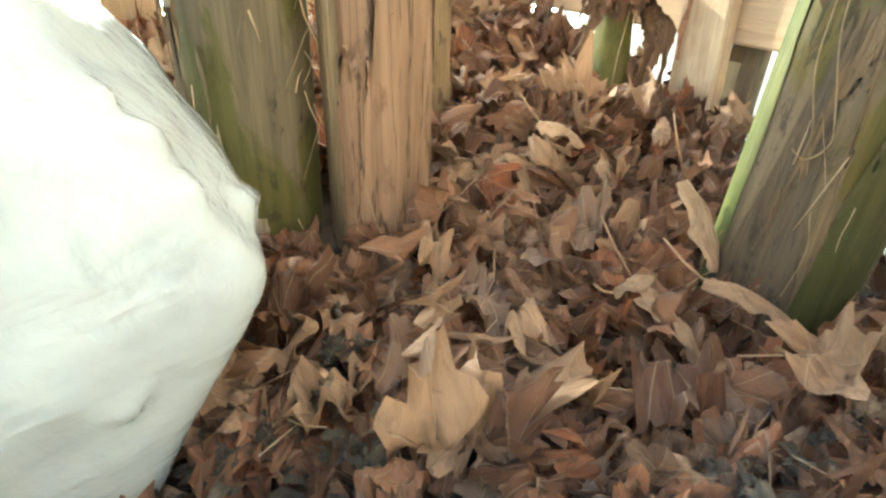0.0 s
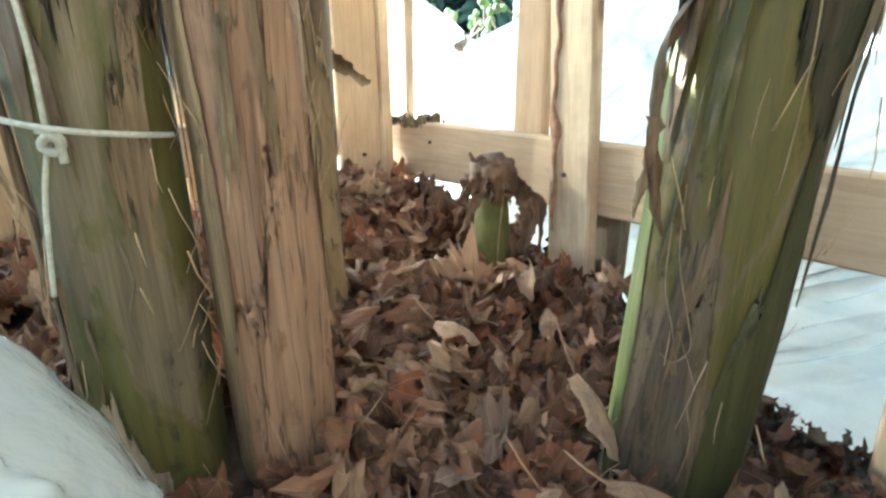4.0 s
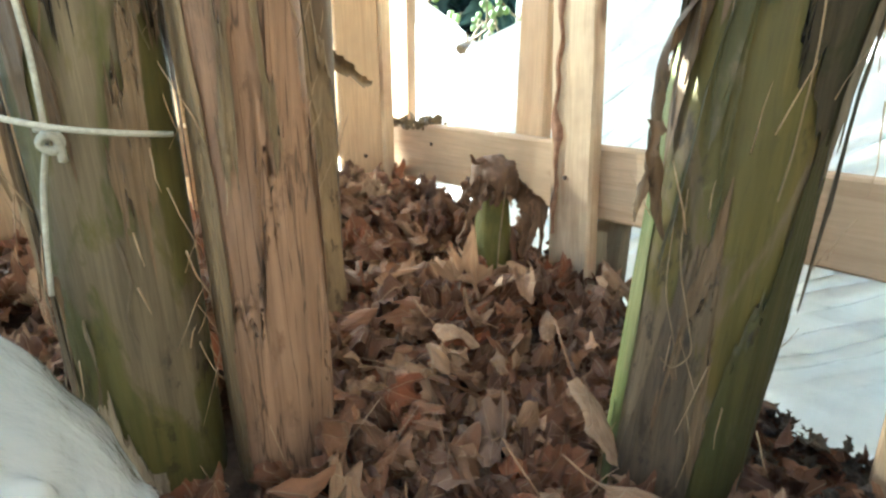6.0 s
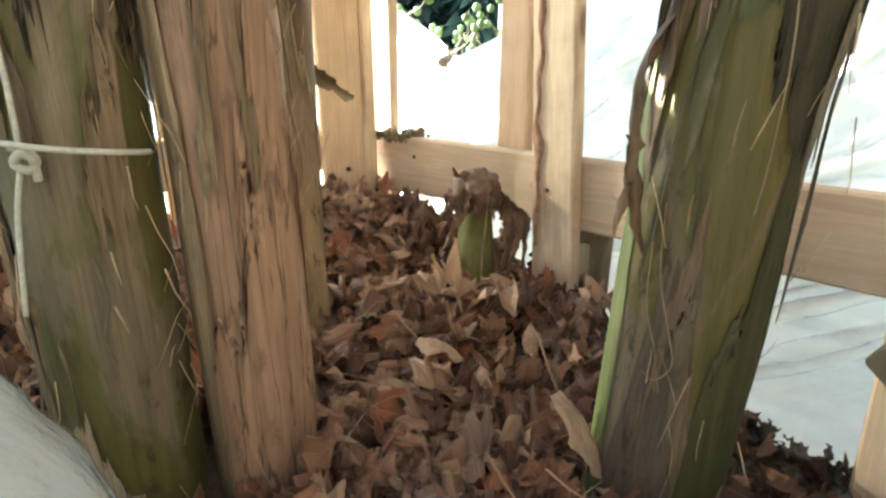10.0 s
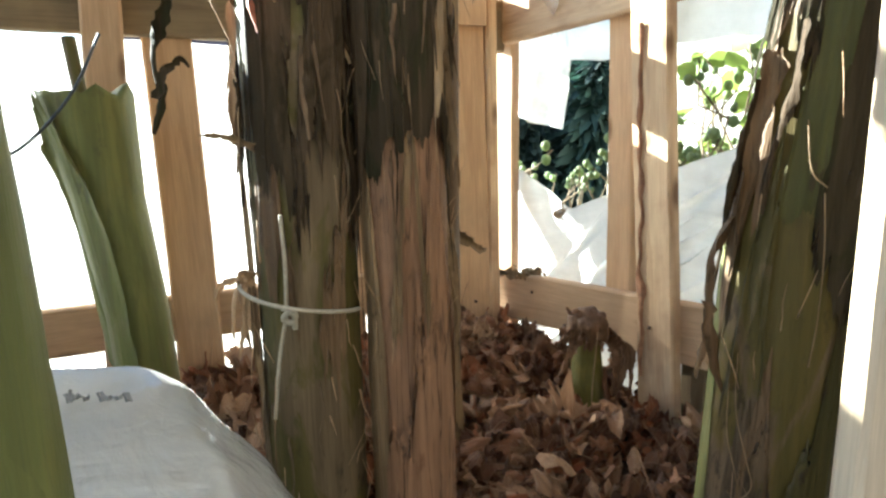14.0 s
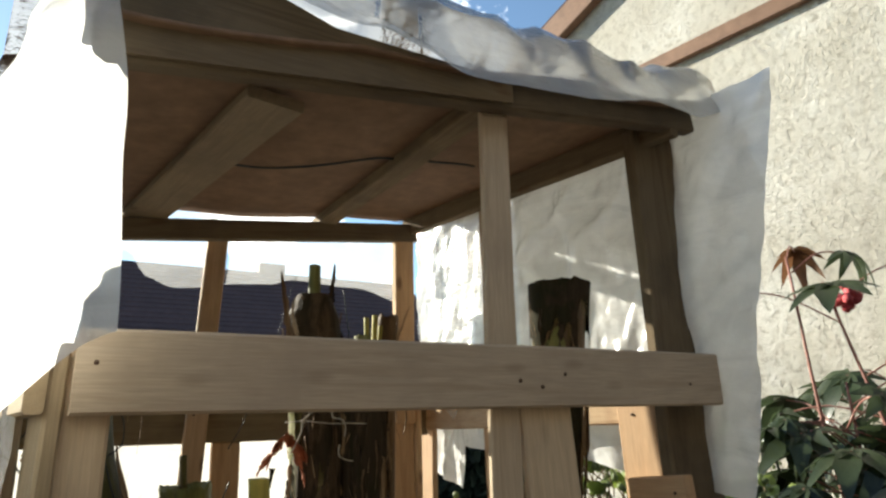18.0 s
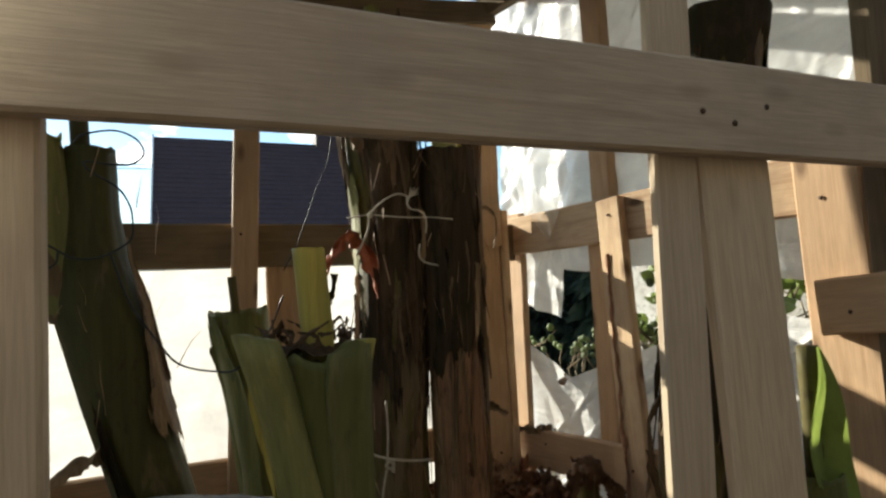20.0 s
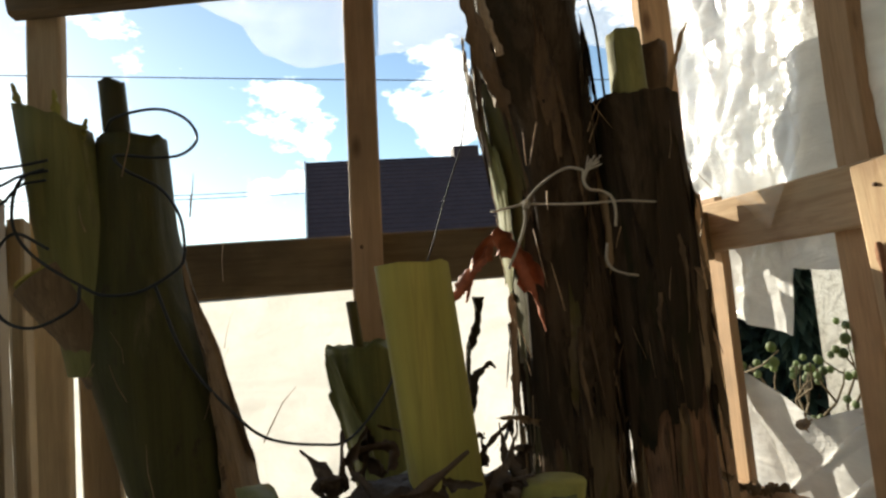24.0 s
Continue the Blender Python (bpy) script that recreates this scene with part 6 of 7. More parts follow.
ob = piece("leaves", lv, lf, LEAF, litter, "countless crumpled dry leaves", smooth=True)
give_uv(ob.data, np.tile(LEAF_UV, (len(lv) // len(FLAT), 1)))
tagged(ob, kind="stuff")
lv, lf = [], []
scatter(420, (0.010, 0.022), (0.000, 0.022), 0.9, (1.0, 2.4), (0.585, 0.76, 0.03, 0.42))
scatter(420, (0.008, 0.020), (0.004, 0.020), 0.8, (0.8, 2.2), (-0.20, 0.16, 0.02, 0.34))
scatter(260, (0.008, 0.020), (0.004, 0.020), 0.8, (0.8, 2.2), (0.10, 0.60, 0.02, 0.13))
ob = piece("mulch", lv, lf, LEAF_MULCH, litter, "small grey-brown leaf fragments", smooth=True)
give_uv(ob.data, np.tile(LEAF_UV, (len(lv) // len(FLAT), 1)))
tagged(ob, kind="stuff")
LEAF_MESHES = []
for k in range(24):
    me = bpy.data.meshes.new("leaf")
    pv, pf = stalked(curled(rs, 1.0, rs.uniform(1.3, 2.8)), rs)
    me.from_pydata(pv, [], pf)
    me.materials.append(LEAF)
    give_uv(me, np.vstack([LEAF_UV, np.zeros((len(pv) - len(LEAF_UV), 2))]))
    me.polygons.foreach_set("use_smooth", [True] * len(me.polygons))
    LEAF_MESHES.append(me)
made = 0
while made < 290:
    x, y = rs.uniform(0.02, 0.68), rs.uniform(0.05, 0.95)
    if x > right_x(y) - 0.03 or not free(x, y, 0.03) or (x > 0.58 and y < 0.40):
        continue
    ob = new("leaf", LEAF_MESHES[made % 24])
    sz = rs.uniform(0.030, 0.054) * (1.1 if y < 0.35 else 1.0)
    ob.matrix_world = Matrix.Translation((x, y, litter_z(x, y) + rs.uniform(0.004, 0.022))) @ Euler((rs.normal(0, 0.6) + (math.pi if rs.rand() < 0.5 else 0), rs.normal(0, 0.7), rs.uniform(0, 6.28))).to_matrix().to_4x4() @ Matrix.Scale(sz, 4)
    under(ob, litter)
    made += 1

# printed mark on the bag, too blurred to read
for k in range(7):
    goal = Vector((-0.074 + 0.006 * k, 0.36, 0.560 - 0.0018 * k))
    p_ = min((Vector(q) for q in bv), key=lambda q: (q - goal).length_squared)
    p_ = p_ + (p_ - BAG_C).normalized() * 0.0012
    under(board("printed_mark", p_ - Vector((0.002, 0, 0)), p_ + Vector((0.002, 0.001, 0.001)), 0.003 if k % 3 else 0.008, 0.0008, (0.1, -0.62, 0.78), MARK), bag)
# large leaves lying on top


def rolled_leaf(a, b, width, roll, seed):
    """A long dry leaf rolled lengthwise, from its stalk end a to its tip b."""
    a, b = Vector(a), Vector(b)
    d = (b - a).normalized()
    side = d.cross(Vector((0, 0, 1))).normalized()
    up = side.cross(d)
    ln, nu, nv = (b - a).length, 12, 16
    vs, fs, uv = [], [], []
    for j in range(nv + 1):
        v = j / nv
        w = width * (math.sin(math.pi * min(1, 0.12 + 0.88 * v)) ** 0.55) * (0.9 + 0.28 * noise.noise(Vector((v * 7, seed, 1)))) * (1 if v < 0.94 else 0.55)
        for i in range(nu + 1):
            u = 2 * i / nu - 1
            ww = w * (1 + 0.16 * noise.noise(Vector((v * 11, seed, 4 if u > 0 else 9))))
            an = u * roll * (0.7 + 0.5 * noise.noise(Vector((v * 2.5, seed, 6))))
            crease = 0.05 * ww * math.cos(i * math.pi) + 0.10 * width * noise.noise(Vector((u * 2.2, v * 5, seed)))
            vs.append(a + d * ln * v + side * (ww * math.sin(an) / max(roll, 0.2)) + up * (ww * (math.cos(an) - 1) / max(roll, 0.2) + crease + 0.10 * ln * math.sin(math.pi * v)))
            uv.append((u * 0.5, v - 0.2))
    for j in range(nv):
        for i in range(nu):
            q = j * (nu + 1) + i
            fs.append((q, q + 1, q + nu + 2, q + nu + 1))
    sv_, sf_ = tube_data([a, a - d * 0.25 * ln + Vector((0, 0, 0.006)), a - d * 0.5 * ln + Vector((0, 0, 0.016))], 0.0009, 5)
    fs += [tuple(k + len(vs) for k in f) for f in sf_]
    uv += [(0.3, 0.3)] * len(sv_)
    ob = mesh_ob("leaf", vs + sv_, fs, LEAF_PALE)
    give_uv(ob.data, np.array(uv))
    return under(ob, litter)


rolled_leaf((0.442, 0.322, 0.345), (0.452, 0.272, 0.280), 0.024, 1.7, 2.0)
rolled_leaf((0.350, 0.262, 0.310), (0.372, 0.198, 0.272), 0.024, 2.0, 5.0)
rolled_leaf((0.395, 0.238, 0.312), (0.448, 0.196, 0.288), 0.022, 2.2, 8.0)
rolled_leaf((0.455, 0.372, 0.355), (0.478, 0.398, 0.368), 0.018, 2.0, 11.0)
rolled_leaf((0.330, 0.255, 0.305), (0.362, 0.250, 0.318), 0.016, 2.2, 14.0)
rolled_leaf((0.385, 0.460, 0.352), (0.412, 0.420, 0.338), 0.024, 1.6, 17.0)
for x, y, z, s, rx, ry, rz in ((0.435, 0.462, 0.340, 0.034, 0.15, 0.2, 0.4), (0.171, 0.195, 0.290, 0.062, 0.55, 0.1, 2.9), (0.241, 0.200, 0.288, 0.050, 0.3, -0.3, 1.2), (0.422, 0.151, 0.300, 0.060, 0.5, 0.4, 4.0), (0.117, 0.243, 0.285, 0.048, 0.2, 0.2, 5.2), (0.192, 0.272, 0.300, 0.046, 0.9, 0.5, 0.6), (0.475, 0.130, 0.292, 0.052, 0.8, -0.3, 2.0), (0.500, 0.455, 0.368, 0.036, 0.4, 0.2, 3.0), (0.420, 0.860, 0.375, 0.050, 0.3, 0.2, 0.5), (0.490, 0.800, 0.370, 0.044, 0.5, -0.4, 2.5), (0.380, 0.780, 0.352, 0.046, 0.4, 0.3, 4.4)):
    pv, pf = stalked(curled(rs, 1.0, rs.uniform(1.9, 2.8)), rs)
    ob = mesh_ob("leaf", pv, pf, LEAF_PALE)
    give_uv(ob.data, np.vstack([LEAF_UV, np.zeros((len(pv) - len(LEAF_UV), 2))]))
    ob.matrix_world = Matrix.Translation((x, y, max(z, litter_z(x, y) + 0.012))) @ Euler((rx, ry, rz)).to_matrix().to_4x4() @ Matrix.Scale(s, 4)
    under(ob, litter)
tagged(mesh_ob("dead_leaf", [tuple(p * 0.032 + np.array([0.668, 0.829, 0.590])) for p in turned(curled(rs, 1.0, 1.2), rs, 1.2)], LEAF_F, SHEATH), "dark scrap of dead leaf caught on the film", "dead leaf", "dead leaf scraps")
for k in range(10):
    q = np.array([0.580 + 0.009 * k, 0.948 - 0.009 * k, 0.458 + 0.012 * rs.rand()])
    tagged(mesh_ob("dead_leaf", [tuple(p * 0.024 + q) for p in turned(curled(rs, 1.0, 1.5), rs, 1.0)], LEAF_F, SHEATH), "dry leaf scrap lying on the lower rail", "dead leaf", "dead leaf scraps")
twig = empty("dead_leaf_stalk", (0.42, 0.70, 0.57), label="brown broken leaf stalk sticking out between the stems", category="dead leaf")
ribbon(twig, "stalk", [(0.355, 0.665, 0.60), (0.400, 0.690, 0.585), (0.430, 0.705, 0.562), (0.455, 0.720, 0.555)], 0.022, SHEATH, 0.8, 0.7)

# dry scraps hanging from the stems
scraps = empty("dead_leaf", (0.06, 0.48, 0.58), label="frayed pale strips of dead sheath caught on the twine", category="dead leaf", group="dead leaf scraps")
for k, line_ in enumerate(([(0.074, 0.486, 0.604), (0.060, 0.478, 0.606), (0.050, 0.474, 0.585), (0.048, 0.474, 0.545)], [(0.072, 0.484, 0.600), (0.056, 0.474, 0.592), (0.058, 0.472, 0.560), (0.052, 0.472, 0.525)], [(0.070, 0.482, 0.598), (0.045, 0.474, 0.602), (0.036, 0.474, 0.588), (0.038, 0.474, 0.570)])):
    ribbon(scraps, "strip", line_, 0.013 - 0.002 * k, SHEATH_PALE, 0.5 + k, 1.4)
hook = empty("dead_leaf_stalk", (0.37, 0.66, 0.97), label="brown hooked leaf stalk on the slender shoot", category="dead leaf")
ribbon(hook, "stalk", [(0.366, 0.655, 0.985), (0.388, 0.650, 0.990), (0.404, 0.648, 0.972), (0.406, 0.648, 0.940), (0.398, 0.648, 0.905)], 0.009, SHEATH, 0.6, 0.6)
stick = empty("dead_leaf_stalk", (0.03, 0.47, 0.73), label="short broken twig sticking out beside the tall stem", category="dead leaf")
ribbon(stick, "stalk", [(0.080, 0.470, 0.725), (0.055, 0.462, 0.735), (0.032, 0.458, 0.738)], 0.010, SHEATH, 1.4, 0.6)

# ---- neighbouring house with the stucco wall ----
house = empty("stucco_house", (2.6, 0.5, 0), label="house with a rough cream stucco gable wall in sunlight", category="house")
HW = Vector((-0.19, 0.98, 0)).normalized()      # along the wall
HN = Vector((-0.98, -0.19, 0)).normalized()     # towards the shelter
H0 = Vector((2.35, 0, 0))
sv, sf = [], []


def wall_pt(s, z, out=0.0):
    return H0 + HW * s + HN * out + Vector((0, 0, z))


GABLE = [(-6, 0), (2.25, 0), (2.25, 3.06), (-0.9, 4.28), (-6, 2.3)]
for out in (0.0, -5.0):
    sv += [wall_pt(s, z, out) for s, z in GABLE]
n5 = len(GABLE)
sf.append(tuple(range(n5)))
sf.append(tuple(reversed(range(n5, 2 * n5))))
for k in range(n5):
    sf.append((k, k + n5, (k + 1) % n5 + n5, (k + 1) % n5))
piece("wall", sv, sf, STUCCO, house, "rough cream stucco", smooth=False)
for (s0, z0), (s1, z1) in (((2.50, 2.98), (-0.92, 4.31)), ((-0.88, 4.31), (-6.3, 2.2))):
    rp = [wall_pt(s0, z0, 0.03), wall_pt(s1, z1, 0.03), wall_pt(s1, z1, -5.2), wall_pt(s0, z0, -5.2)]
    rp += [p + Vector((0, 0, 0.12)) for p in rp]
    piece("roof", rp, [(3, 2, 1, 0), (4, 5, 6, 7), (0, 1, 5, 4), (1, 2, 6, 5), (2, 3, 7, 6), (3, 0, 4, 7)], ROOFING, house, "dark tiled roof slope", smooth=False)
plank("verge", wall_pt(2.50, 2.96, 0.035), wall_pt(-0.9, 4.28, 0.035), 0.16, 0.06, HN, TRIM, house, "brown verge board")
plank("band", wall_pt(2.2, 2.70, 0.02), wall_pt(-4.5, 2.73, 0.02), 0.08, 0.035, HN, TRIM, house, "brown wooden band across the wall")
win = empty("window", wall_pt(-0.75, 1.9))
under(win, house)
for nm, s0, s1, z0, z1, th_, mt in (("pane", -1.45, -0.50, 1.45, 2.25, 0.01, PANE), ("frame", -0.52, -0.44, 1.40, 2.30, 0.05, WHITE_PAINT), ("frame", -1.50, -1.44, 1.40, 2.30, 0.05, WHITE_PAINT)):
    a = wall_pt(s0, (z0 + z1) / 2, 0.01 + th_ / 2)
    b = wall_pt(s1, (z0 + z1) / 2, 0.01 + th_ / 2)
    under(board(nm, a, b, z1 - z0, th_, HN, mt), win)

# ---- castor plant in front of it ----


def palmate(lobes, droop):
    """A palmate castor leaf: lobes with pointed tips, folded along each midrib. Stalk end at the origin, tip along +x."""
    vs, fs = [], []
    for k in range(lobes):
        a = radians(-125 + 250 * k / (lobes - 1))
        ln = 1.0 - 0.42 * abs(k / (lobes - 1) - 0.5) * 2
        d, s = Vector((math.cos(a), math.sin(a), 0)), Vector((-math.sin(a), math.cos(a), 0))
        b = len(vs)
        for j in range(7):
            t = j / 6
            w = 0.19 * ln * (math.sin(math.pi * min(1, 0.18 + t * 0.82)) ** 0.9) * (1.0 if j % 2 else 0.86)
            c = d * ln * t + Vector((0, 0, -droop * t * t * ln + 0.04 * math.sin(k * 1.9) * t))
            vs += [c - s * w + Vector((0, 0, 0.05 * w / 0.19)), c, c + s * w + Vector((0, 0, 0.05 * w / 0.19))]
        for j in range(6):
            for q in (0, 1):
                fs.append((b + 3 * j + q, b + 3 * j + q + 1, b + 3 * j + q + 4, b + 3 * j + q + 3))
    return vs, fs


PALM = []
for k in range(4):
    vs, fs = palmate(7, 0.25 + 0.2 * k)
    me = bpy.data.meshes.new("leaf")
    me.from_pydata([tuple(v) for v in vs], [], fs)
    me.polygons.foreach_set("use_smooth", [True] * len(me.polygons))
    PALM.append(me)
PALM_RED = []
for me in PALM:
    c = me.copy()
    c.materials.append(CASTOR_RED)
    PALM_RED.append(c)
    me.materials.append(CASTOR)


def castor(base, top, leaves, seed, label, fruit=None, red=()):
    rng = random.Random(seed)
    thing = empty("castor_plant", base, label=label, category="castor plant", group="castor plants")
    base, top = Vector(base), Vector(top)
    mid = base.lerp(top, 0.5) + Vector((rng.uniform(-0.05, 0.05), rng.uniform(-0.05, 0.05), 0))
    strand("stem", [base, mid, top], 0.007, REDSTALK, thing, sides=8, taper=(1.2, 0.5))
    for k in range(leaves):
        t = rng.uniform(0.25, 1.0)
        p = base.lerp(top, t)
        a = rng.uniform(0, 6.28)
        o = Vector((math.cos(a), math.sin(a), rng.uniform(0.05, 0.5)))
        ln = rng.uniform(0.12, 0.30)
        q = p + o * ln
        strand("leaf_stalk", [p, p + o * ln * 0.5 + Vector((0, 0, 0.03)), q], 0.0026, REDSTALK, thing, sides=6)
        lf_ = new("leaf", (PALM_RED if k in red else PALM)[k % 4])
        sz = rng.uniform(0.10, 0.17) * (0.78 if k in red else 1.1)
        lf_.matrix_world = Matrix.Translation(q) @ Euler((rng.uniform(-0.4, 0.4), rng.uniform(0.1, 0.9), a)).to_matrix().to_4x4() @ Matrix.Scale(sz, 4)
        under(lf_, thing)
    for c in fruit or ():
        for k in range(11):
            p = Vector(c) + Vector((rng.gauss(0, 0.022), rng.gauss(0, 0.022), rng.gauss(0, 0.024)))
            vs, fs = [], []
            for j in range(7):
                ph = math.pi * j / 6
                for i in range(10):
                    th = 2 * math.pi * i / 10
                    r = 0.0115 * (1 + (0.42 if (i + j) % 2 else 0))
                    vs.append(p + Vector((math.sin(ph) * math.cos(th), math.sin(ph) * math.sin(th), math.cos(ph))) * r)
            for j in range(6):
                for i in range(10):
                    fs.append((j * 10 + i, (j + 1) * 10 + i, (j + 1) * 10 + (i + 1) % 10, j * 10 + (i + 1) % 10))
            piece("fruit", vs, fs, RED, thing, "spiny red seed capsule")
    return thing


castor((1.72, -0.08, 0.0), (1.61, 0.22, 1.32), 14, 3, "tall red-stalked castor plant with red seed capsules", [(1.61, 0.190, 1.288), (1.61, 0.155, 1.258)])
castor((1.62, 0.10, 0.0), (1.56, 0.29, 1.41), 10, 8, "castor plant with a withering brownish top leaf", None, (0, 3))
castor((1.75, -0.15, 0.0), (1.80, -0.05, 1.05), 34, 12, "dark leafy castor plant against the wall")
castor((1.55, 0.10, 0.0), (1.60, 0.20, 1.02), 38, 19, "dense dark castor plant beside the shelter")
castor((1.45, -0.10, 0.0), (1.50, 0.06, 0.86), 30, 23, "low castor plant beside the film")
castor((2.05, 0.25, 0.0), (2.05, 0.30, 1.10), 26, 29, "shaded castor plant close to the stucco wall")

# ---- bush with green buds behind the side wall ----


def bush(base, height, seed, label, spread=0.5, leafy=True):
    rng = random.Random(seed)
    thing = empty("garden_bush", base, label=label, category="bush", group="bushes")
    vs, fs, bvs, bfs, lvs, lfs = [], [], [], [], [], []
    base = Vector(base)

    def blob(p, r):
        b = len(bvs)
        for j in range(5):
            ph = math.pi * j / 4
            for i in range(8):
                th = 2 * math.pi * i / 8
                bvs.append(p + Vector((math.sin(ph) * math.cos(th), math.sin(ph) * math.sin(th), math.cos(ph) * 1.15)) * r)
        for j in range(4):
            for i in range(8):
                bfs.append((b + j * 8 + i, b + (j + 1) * 8 + i, b + (j + 1) * 8 + (i + 1) % 8, b + j * 8 + (i + 1) % 8))

    def leaf(p, d, s):
        b = len(lvs)
        side = d.cross(Vector((rng.uniform(-1, 1), rng.uniform(-1, 1), rng.uniform(-1, 1)))).normalized()
        up = d.cross(side)
        for t, w in ((0, 0.05), (0.3, 0.42), (0.6, 0.5), (0.85, 0.3), (1, 0.02)):
            c = p + d * s * t - up * s * 0.15 * t * t
            lvs.extend([c - side * s * w + up * s * w * 0.2, c, c + side * s * w + up * s * w * 0.2])
        for j in range(4):
            for q in (0, 1):
                lfs.append((b + 3 * j + q, b + 3 * j + q + 1, b + 3 * j + q + 4, b + 3 * j + q + 3))

    def grow(p, d, ln, r, depth):
        q = p + d * ln
        if q.x < right_x(q.y) + 0.11:
            return
        m1 = p.lerp(q, 0.5) + Vector((rng.gauss(0, 0.02), rng.gauss(0, 0.02), rng.gauss(0, 0.02))) * ln * 4
        a, b = tube_data([p, m1, q], r, 6, [1, 0.85, 0.7])
        fs.extend(tuple(i + len(vs) for i in f) for f in b)
        vs.extend(a)
        if depth == 0:
            for _ in range(2):
                blob(q + Vector((rng.gauss(0, 0.012), rng.gauss(0, 0.012), rng.uniform(-0.02, 0.012))), rng.uniform(0.007, 0.0105))
            if leafy:
                for _ in range(2):
                    leaf(q, Vector((rng.gauss(0, 1), rng.gauss(0, 1), rng.gauss(0.3, 0.6))).normalized(), rng.uniform(0.030, 0.050))
            return
        for _ in range(rng.choice((2, 3))):
            nd = (d + Vector((rng.gauss(0, spread), rng.gauss(0, spread), rng.gauss(0.15, 0.25)))).normalized()
            grow(q, nd, ln * rng.uniform(0.6, 0.85), r * 0.62, depth - 1)
        if rng.random() < 0.6:
            blob(m1, 0.009)

    for _ in range(5):
        grow(base + Vector((rng.gauss(0, 0.04), rng.gauss(0, 0.04), 0)), Vector((rng.gauss(0, 0.25), rng.gauss(0, 0.25), 1)).normalized(), height * 0.33, 0.010, 3)
    tagged(piece("branch_work", vs, fs, BRANCH, thing), kind="stuff")
    tagged(piece("bud_stuff", bvs, bfs, BUD, thing, "round green buds"), kind="stuff")
    if leafy:
        tagged(piece("leaf_stuff", lvs, lfs, GREEN, thing, "fresh green leaves"), kind="stuff")
    return thing


bush((0.97, 1.03, 0.0), 0.86, 2, "nearly bare fig bush with small round green figs", 0.4, False)
bush((1.16, 0.70, 0.0), 1.0, 6, "sunlit fig bush with pale green leaves beside the film", 0.4)
bush((1.45, 0.60, 0.0), 1.0, 9, "leafy fig bush by the stucco wall", 0.45)

# ---- conifers beyond ----


def conifer(base, height, radius, seed):
    rng = random.Random(seed)
    thing = empty("conifer_tree", base, label="dense dark conifer beyond the garden", category="conifer", group="conifers")
    base = Vector(base)
    strand("trunk", [base, base + Vector((0, 0, height * 0.5)), base + Vector((0, 0, height))], 0.09, BRANCH, thing, taper=(1, 0.15))
    vs, fs = [], []
    for _ in range(2600):
        t = rng.random() ** 0.8
        r = radius * (1 - t) ** 0.7 * rng.uniform(0.55, 1.05)
        a = rng.uniform(0, 6.28)
        p = base + Vector((math.cos(a) * r, math.sin(a) * r, 0.1 + t * (height - 0.1)))
        o = Vector((math.cos(a), math.sin(a), rng.uniform(-0.4, 0.5))).normalized()
        s = o.cross(Vector((rng.gauss(0, 1), rng.gauss(0, 1), 1))).normalized()
        ln = rng.uniform(0.08, 0.22)
        b = len(vs)
        for k in range(4):
            c = p + o * ln * k / 3 - Vector((0, 0, 0.03 * k))
            w = ln * 0.28 * (1 - k / 3.2)
            vs.extend([c - s * w, c + s * w])
        for k in range(3):
            fs.append((b + 2 * k, b + 2 * k + 1, b + 2 * k + 3, b + 2 * k + 2))
    tagged(piece("foliage", vs, fs, CONIFER, thing), kind="stuff")


for az_, dist, h_ in ((25.5, 4.9, 1.05), (28.5, 4.5, 1.12), (31.0, 4.9, 0.98), (33.2, 4.4, 1.16), (36.0, 4.7, 1.28), (38.6, 4.3, 1.22), (41.0, 4.9, 1.32), (43.5, 4.6, 1.20)):
    conifer((dist * math.sin(radians(az_)), dist * math.cos(radians(az_)) - 0.1, 0), h_, 0.36, int(az_ * 10))

# ---- far house and cables ----
far = empty("far_house", (4, 27, 0), label="distant house under a dark purple-brown tiled roof", category="house", group="far houses")
R0, R1, EAVE, RIDGE = -0.95, 13.0, 2.6, 7.15
hv = [(R0 + 0.4, 22.4, 0), (R1 - 0.4, 22.4, 0), (R1 - 0.4, 30.5, 0), (R0 + 0.4, 30.5, 0), (R0 + 0.4, 22.4, EAVE), (R1 - 0.4, 22.4, EAVE), (R1 - 0.4, 30.5, EAVE), (R0 + 0.4, 30.5, EAVE), (R0 + 0.4, 26.4, RIDGE - 0.3), (R1 - 0.4, 26.4, RIDGE - 0.3)]
piece("wall", hv, [(0, 1, 5, 4), (1, 2, 6, 9, 5), (2, 3, 7, 6), (3, 0, 4, 8, 7)], STUCCO, far, smooth=False)
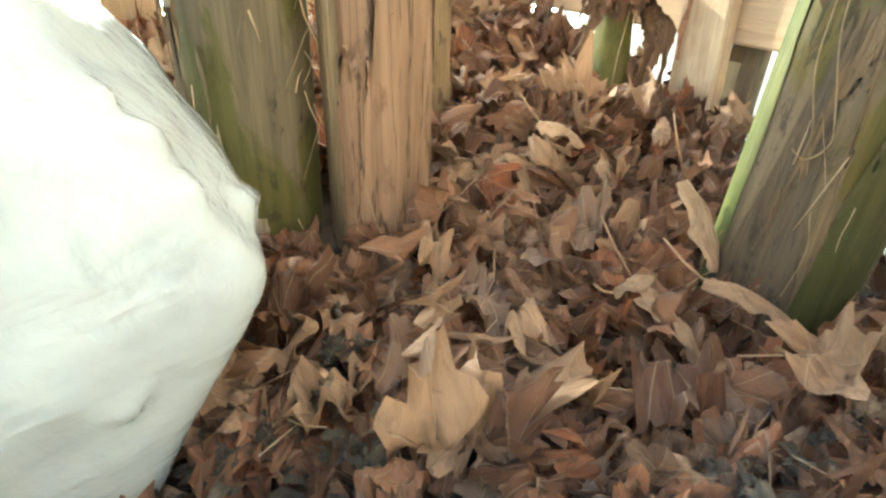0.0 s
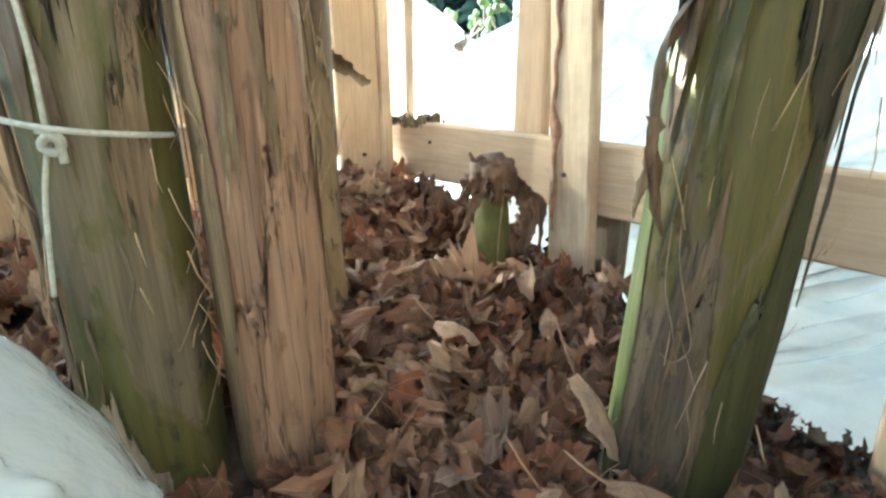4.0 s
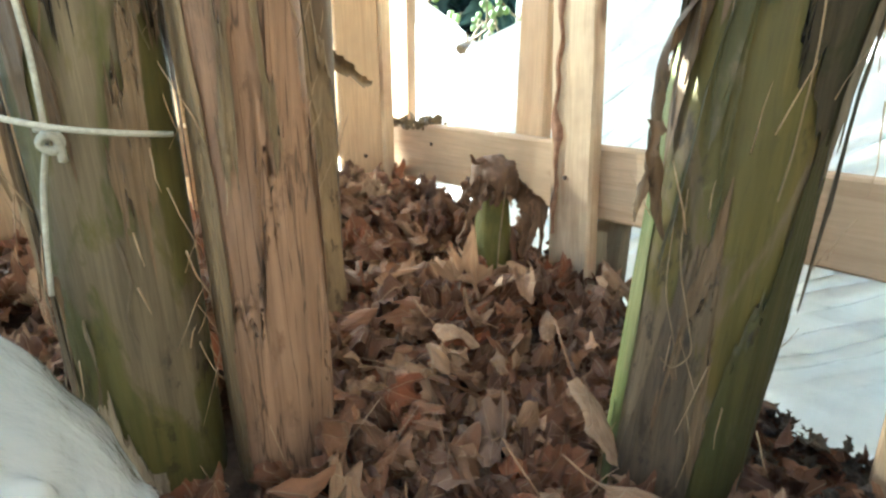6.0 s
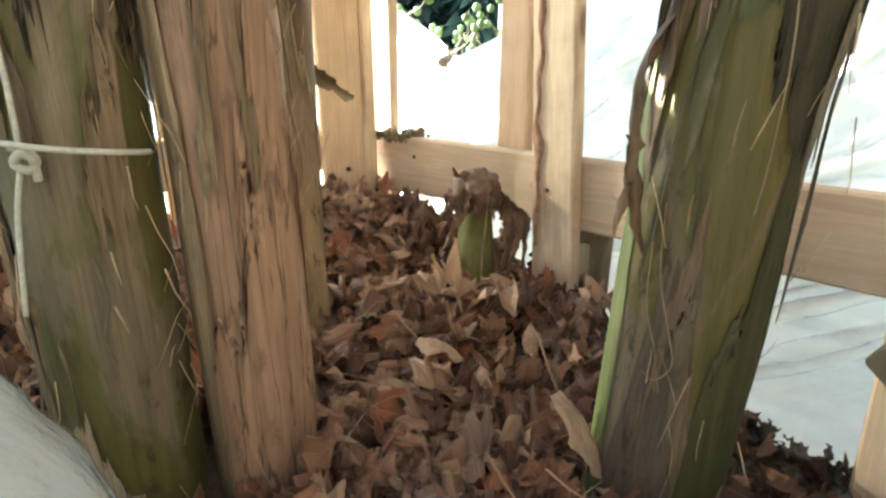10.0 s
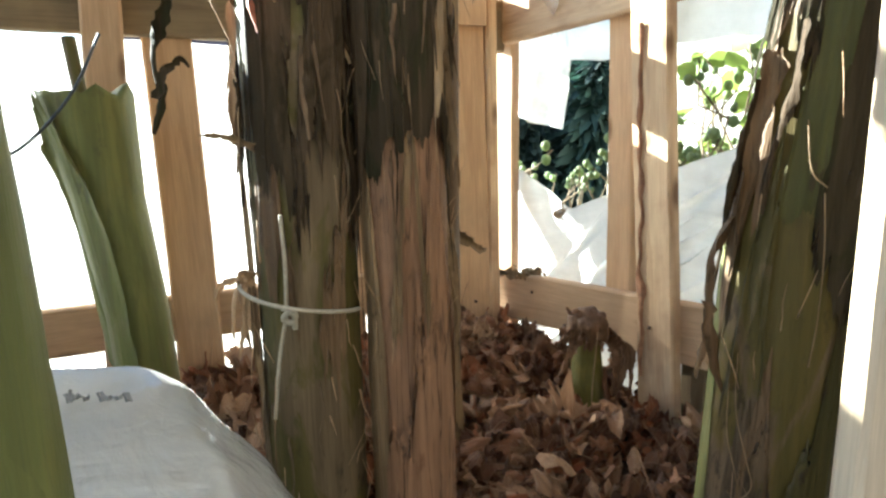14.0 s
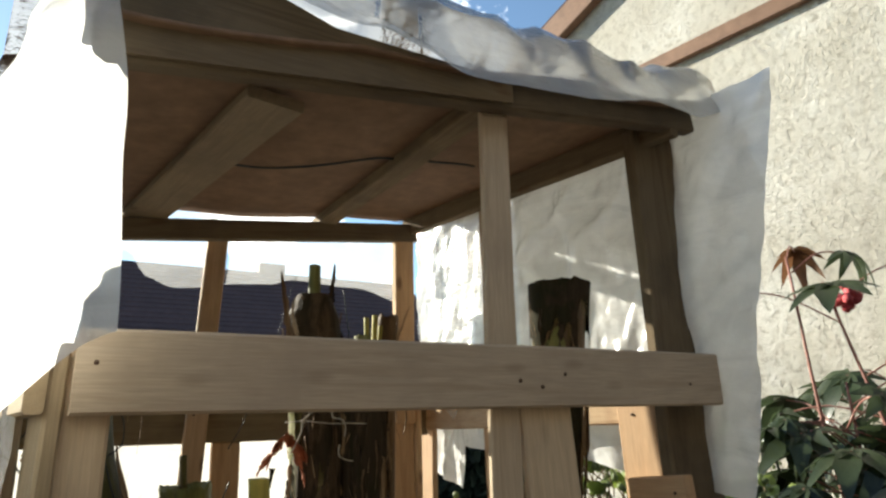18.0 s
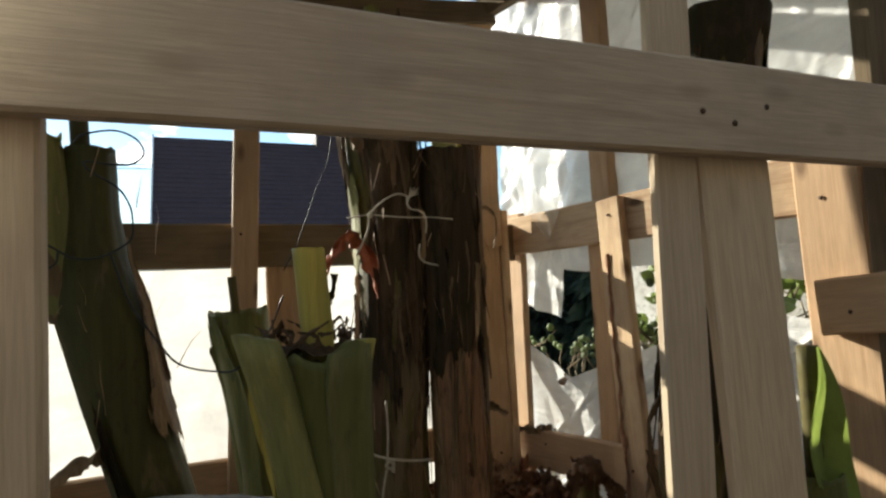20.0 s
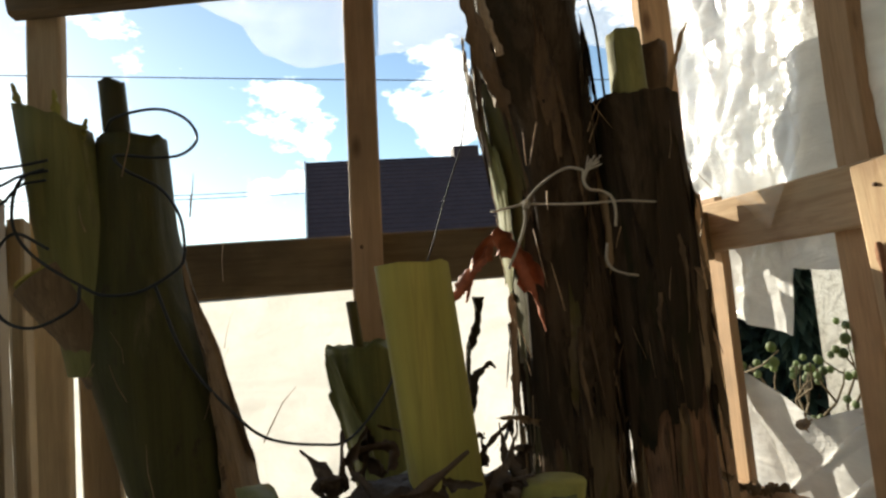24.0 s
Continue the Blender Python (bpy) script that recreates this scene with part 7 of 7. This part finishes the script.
for sgn, y0 in ((1, 21.8), (-1, 31.0)):
    rows_, cols = 22, 40
    vs, fs = [], []
    for j in range(rows_ + 1):
        for e in (0, 1):
            t = (j + e) / rows_ if e == 0 or j < rows_ else 1.0
            for i in range(cols + 1):
                x = R0 + (R1 - R0) * i / cols
                y = y0 + (26.4 - y0) * min(t, 1)
                vs.append((x, y, EAVE - 0.2 + (RIDGE - EAVE + 0.2) * min(t, 1) + (0.05 if e == 0 else 0.0)))
    per = cols + 1
    for r_ in range(2 * (rows_ + 1) - 1):
        for i in range(cols):
            fs.append((r_ * per + i, r_ * per + i + 1, (r_ + 1) * per + i + 1, (r_ + 1) * per + i))
    piece("roof", vs, fs, ROOFING, far, smooth=False)
under(board("chimney", (6.1, 26.6, 6.2), (6.1, 26.6, 7.62), 1.15, 0.7, (0, -1, 0), ROOFING), far)
plank("verge", (R0 - 0.03, 21.8, EAVE - 0.15), (R0 - 0.03, 26.4, RIDGE + 0.05), 0.22, 0.06, (-1, 0, 0), WHITE_PAINT, far, "pale verge board")
lines = empty("overhead_cables", (0, 20, 8), label="thin dark overhead power cables across the sky", category="cable", group="cables")
strand("cable", [(-16, 20, 9.05), (-6, 20, 8.66), (4, 20, 8.33), (14, 20, 8.15)], 0.018, WIRE, lines, sides=5)
strand("cable", [(-16, 30, 6.9), (-4, 30, 6.75), (6, 30, 6.85)], 0.02, WIRE, lines, sides=5)
strand("cable", [(-16, 30, 6.7), (-4, 30, 6.55), (6, 30, 6.65)], 0.02, WIRE, lines, sides=5)
hv, hf = [], []
for i in range(41):
    x = -160 + 8 * i
    z = 17 + 6 * wob(x, 0, 0, 0.03) + 1.5 * wob(x, 0, 5, 0.2)
    for y, k in ((150, 0.0), (170, 0.6), (230, 1.0)):
        hv.append((x, y, z * k - 0.5))
for i in range(40):
    for k in range(2):
        hf.append((i * 3 + k, i * 3 + 3 + k, i * 3 + 4 + k, i * 3 + 1 + k))
tagged(mesh_ob("hills", hv, hf, plain("far_hill", (0.16, 0.17, 0.15), 0.95, 0.3, 0.3, relief=0.0)), "pale wooded hills on the horizon", "hills", kind="structure")
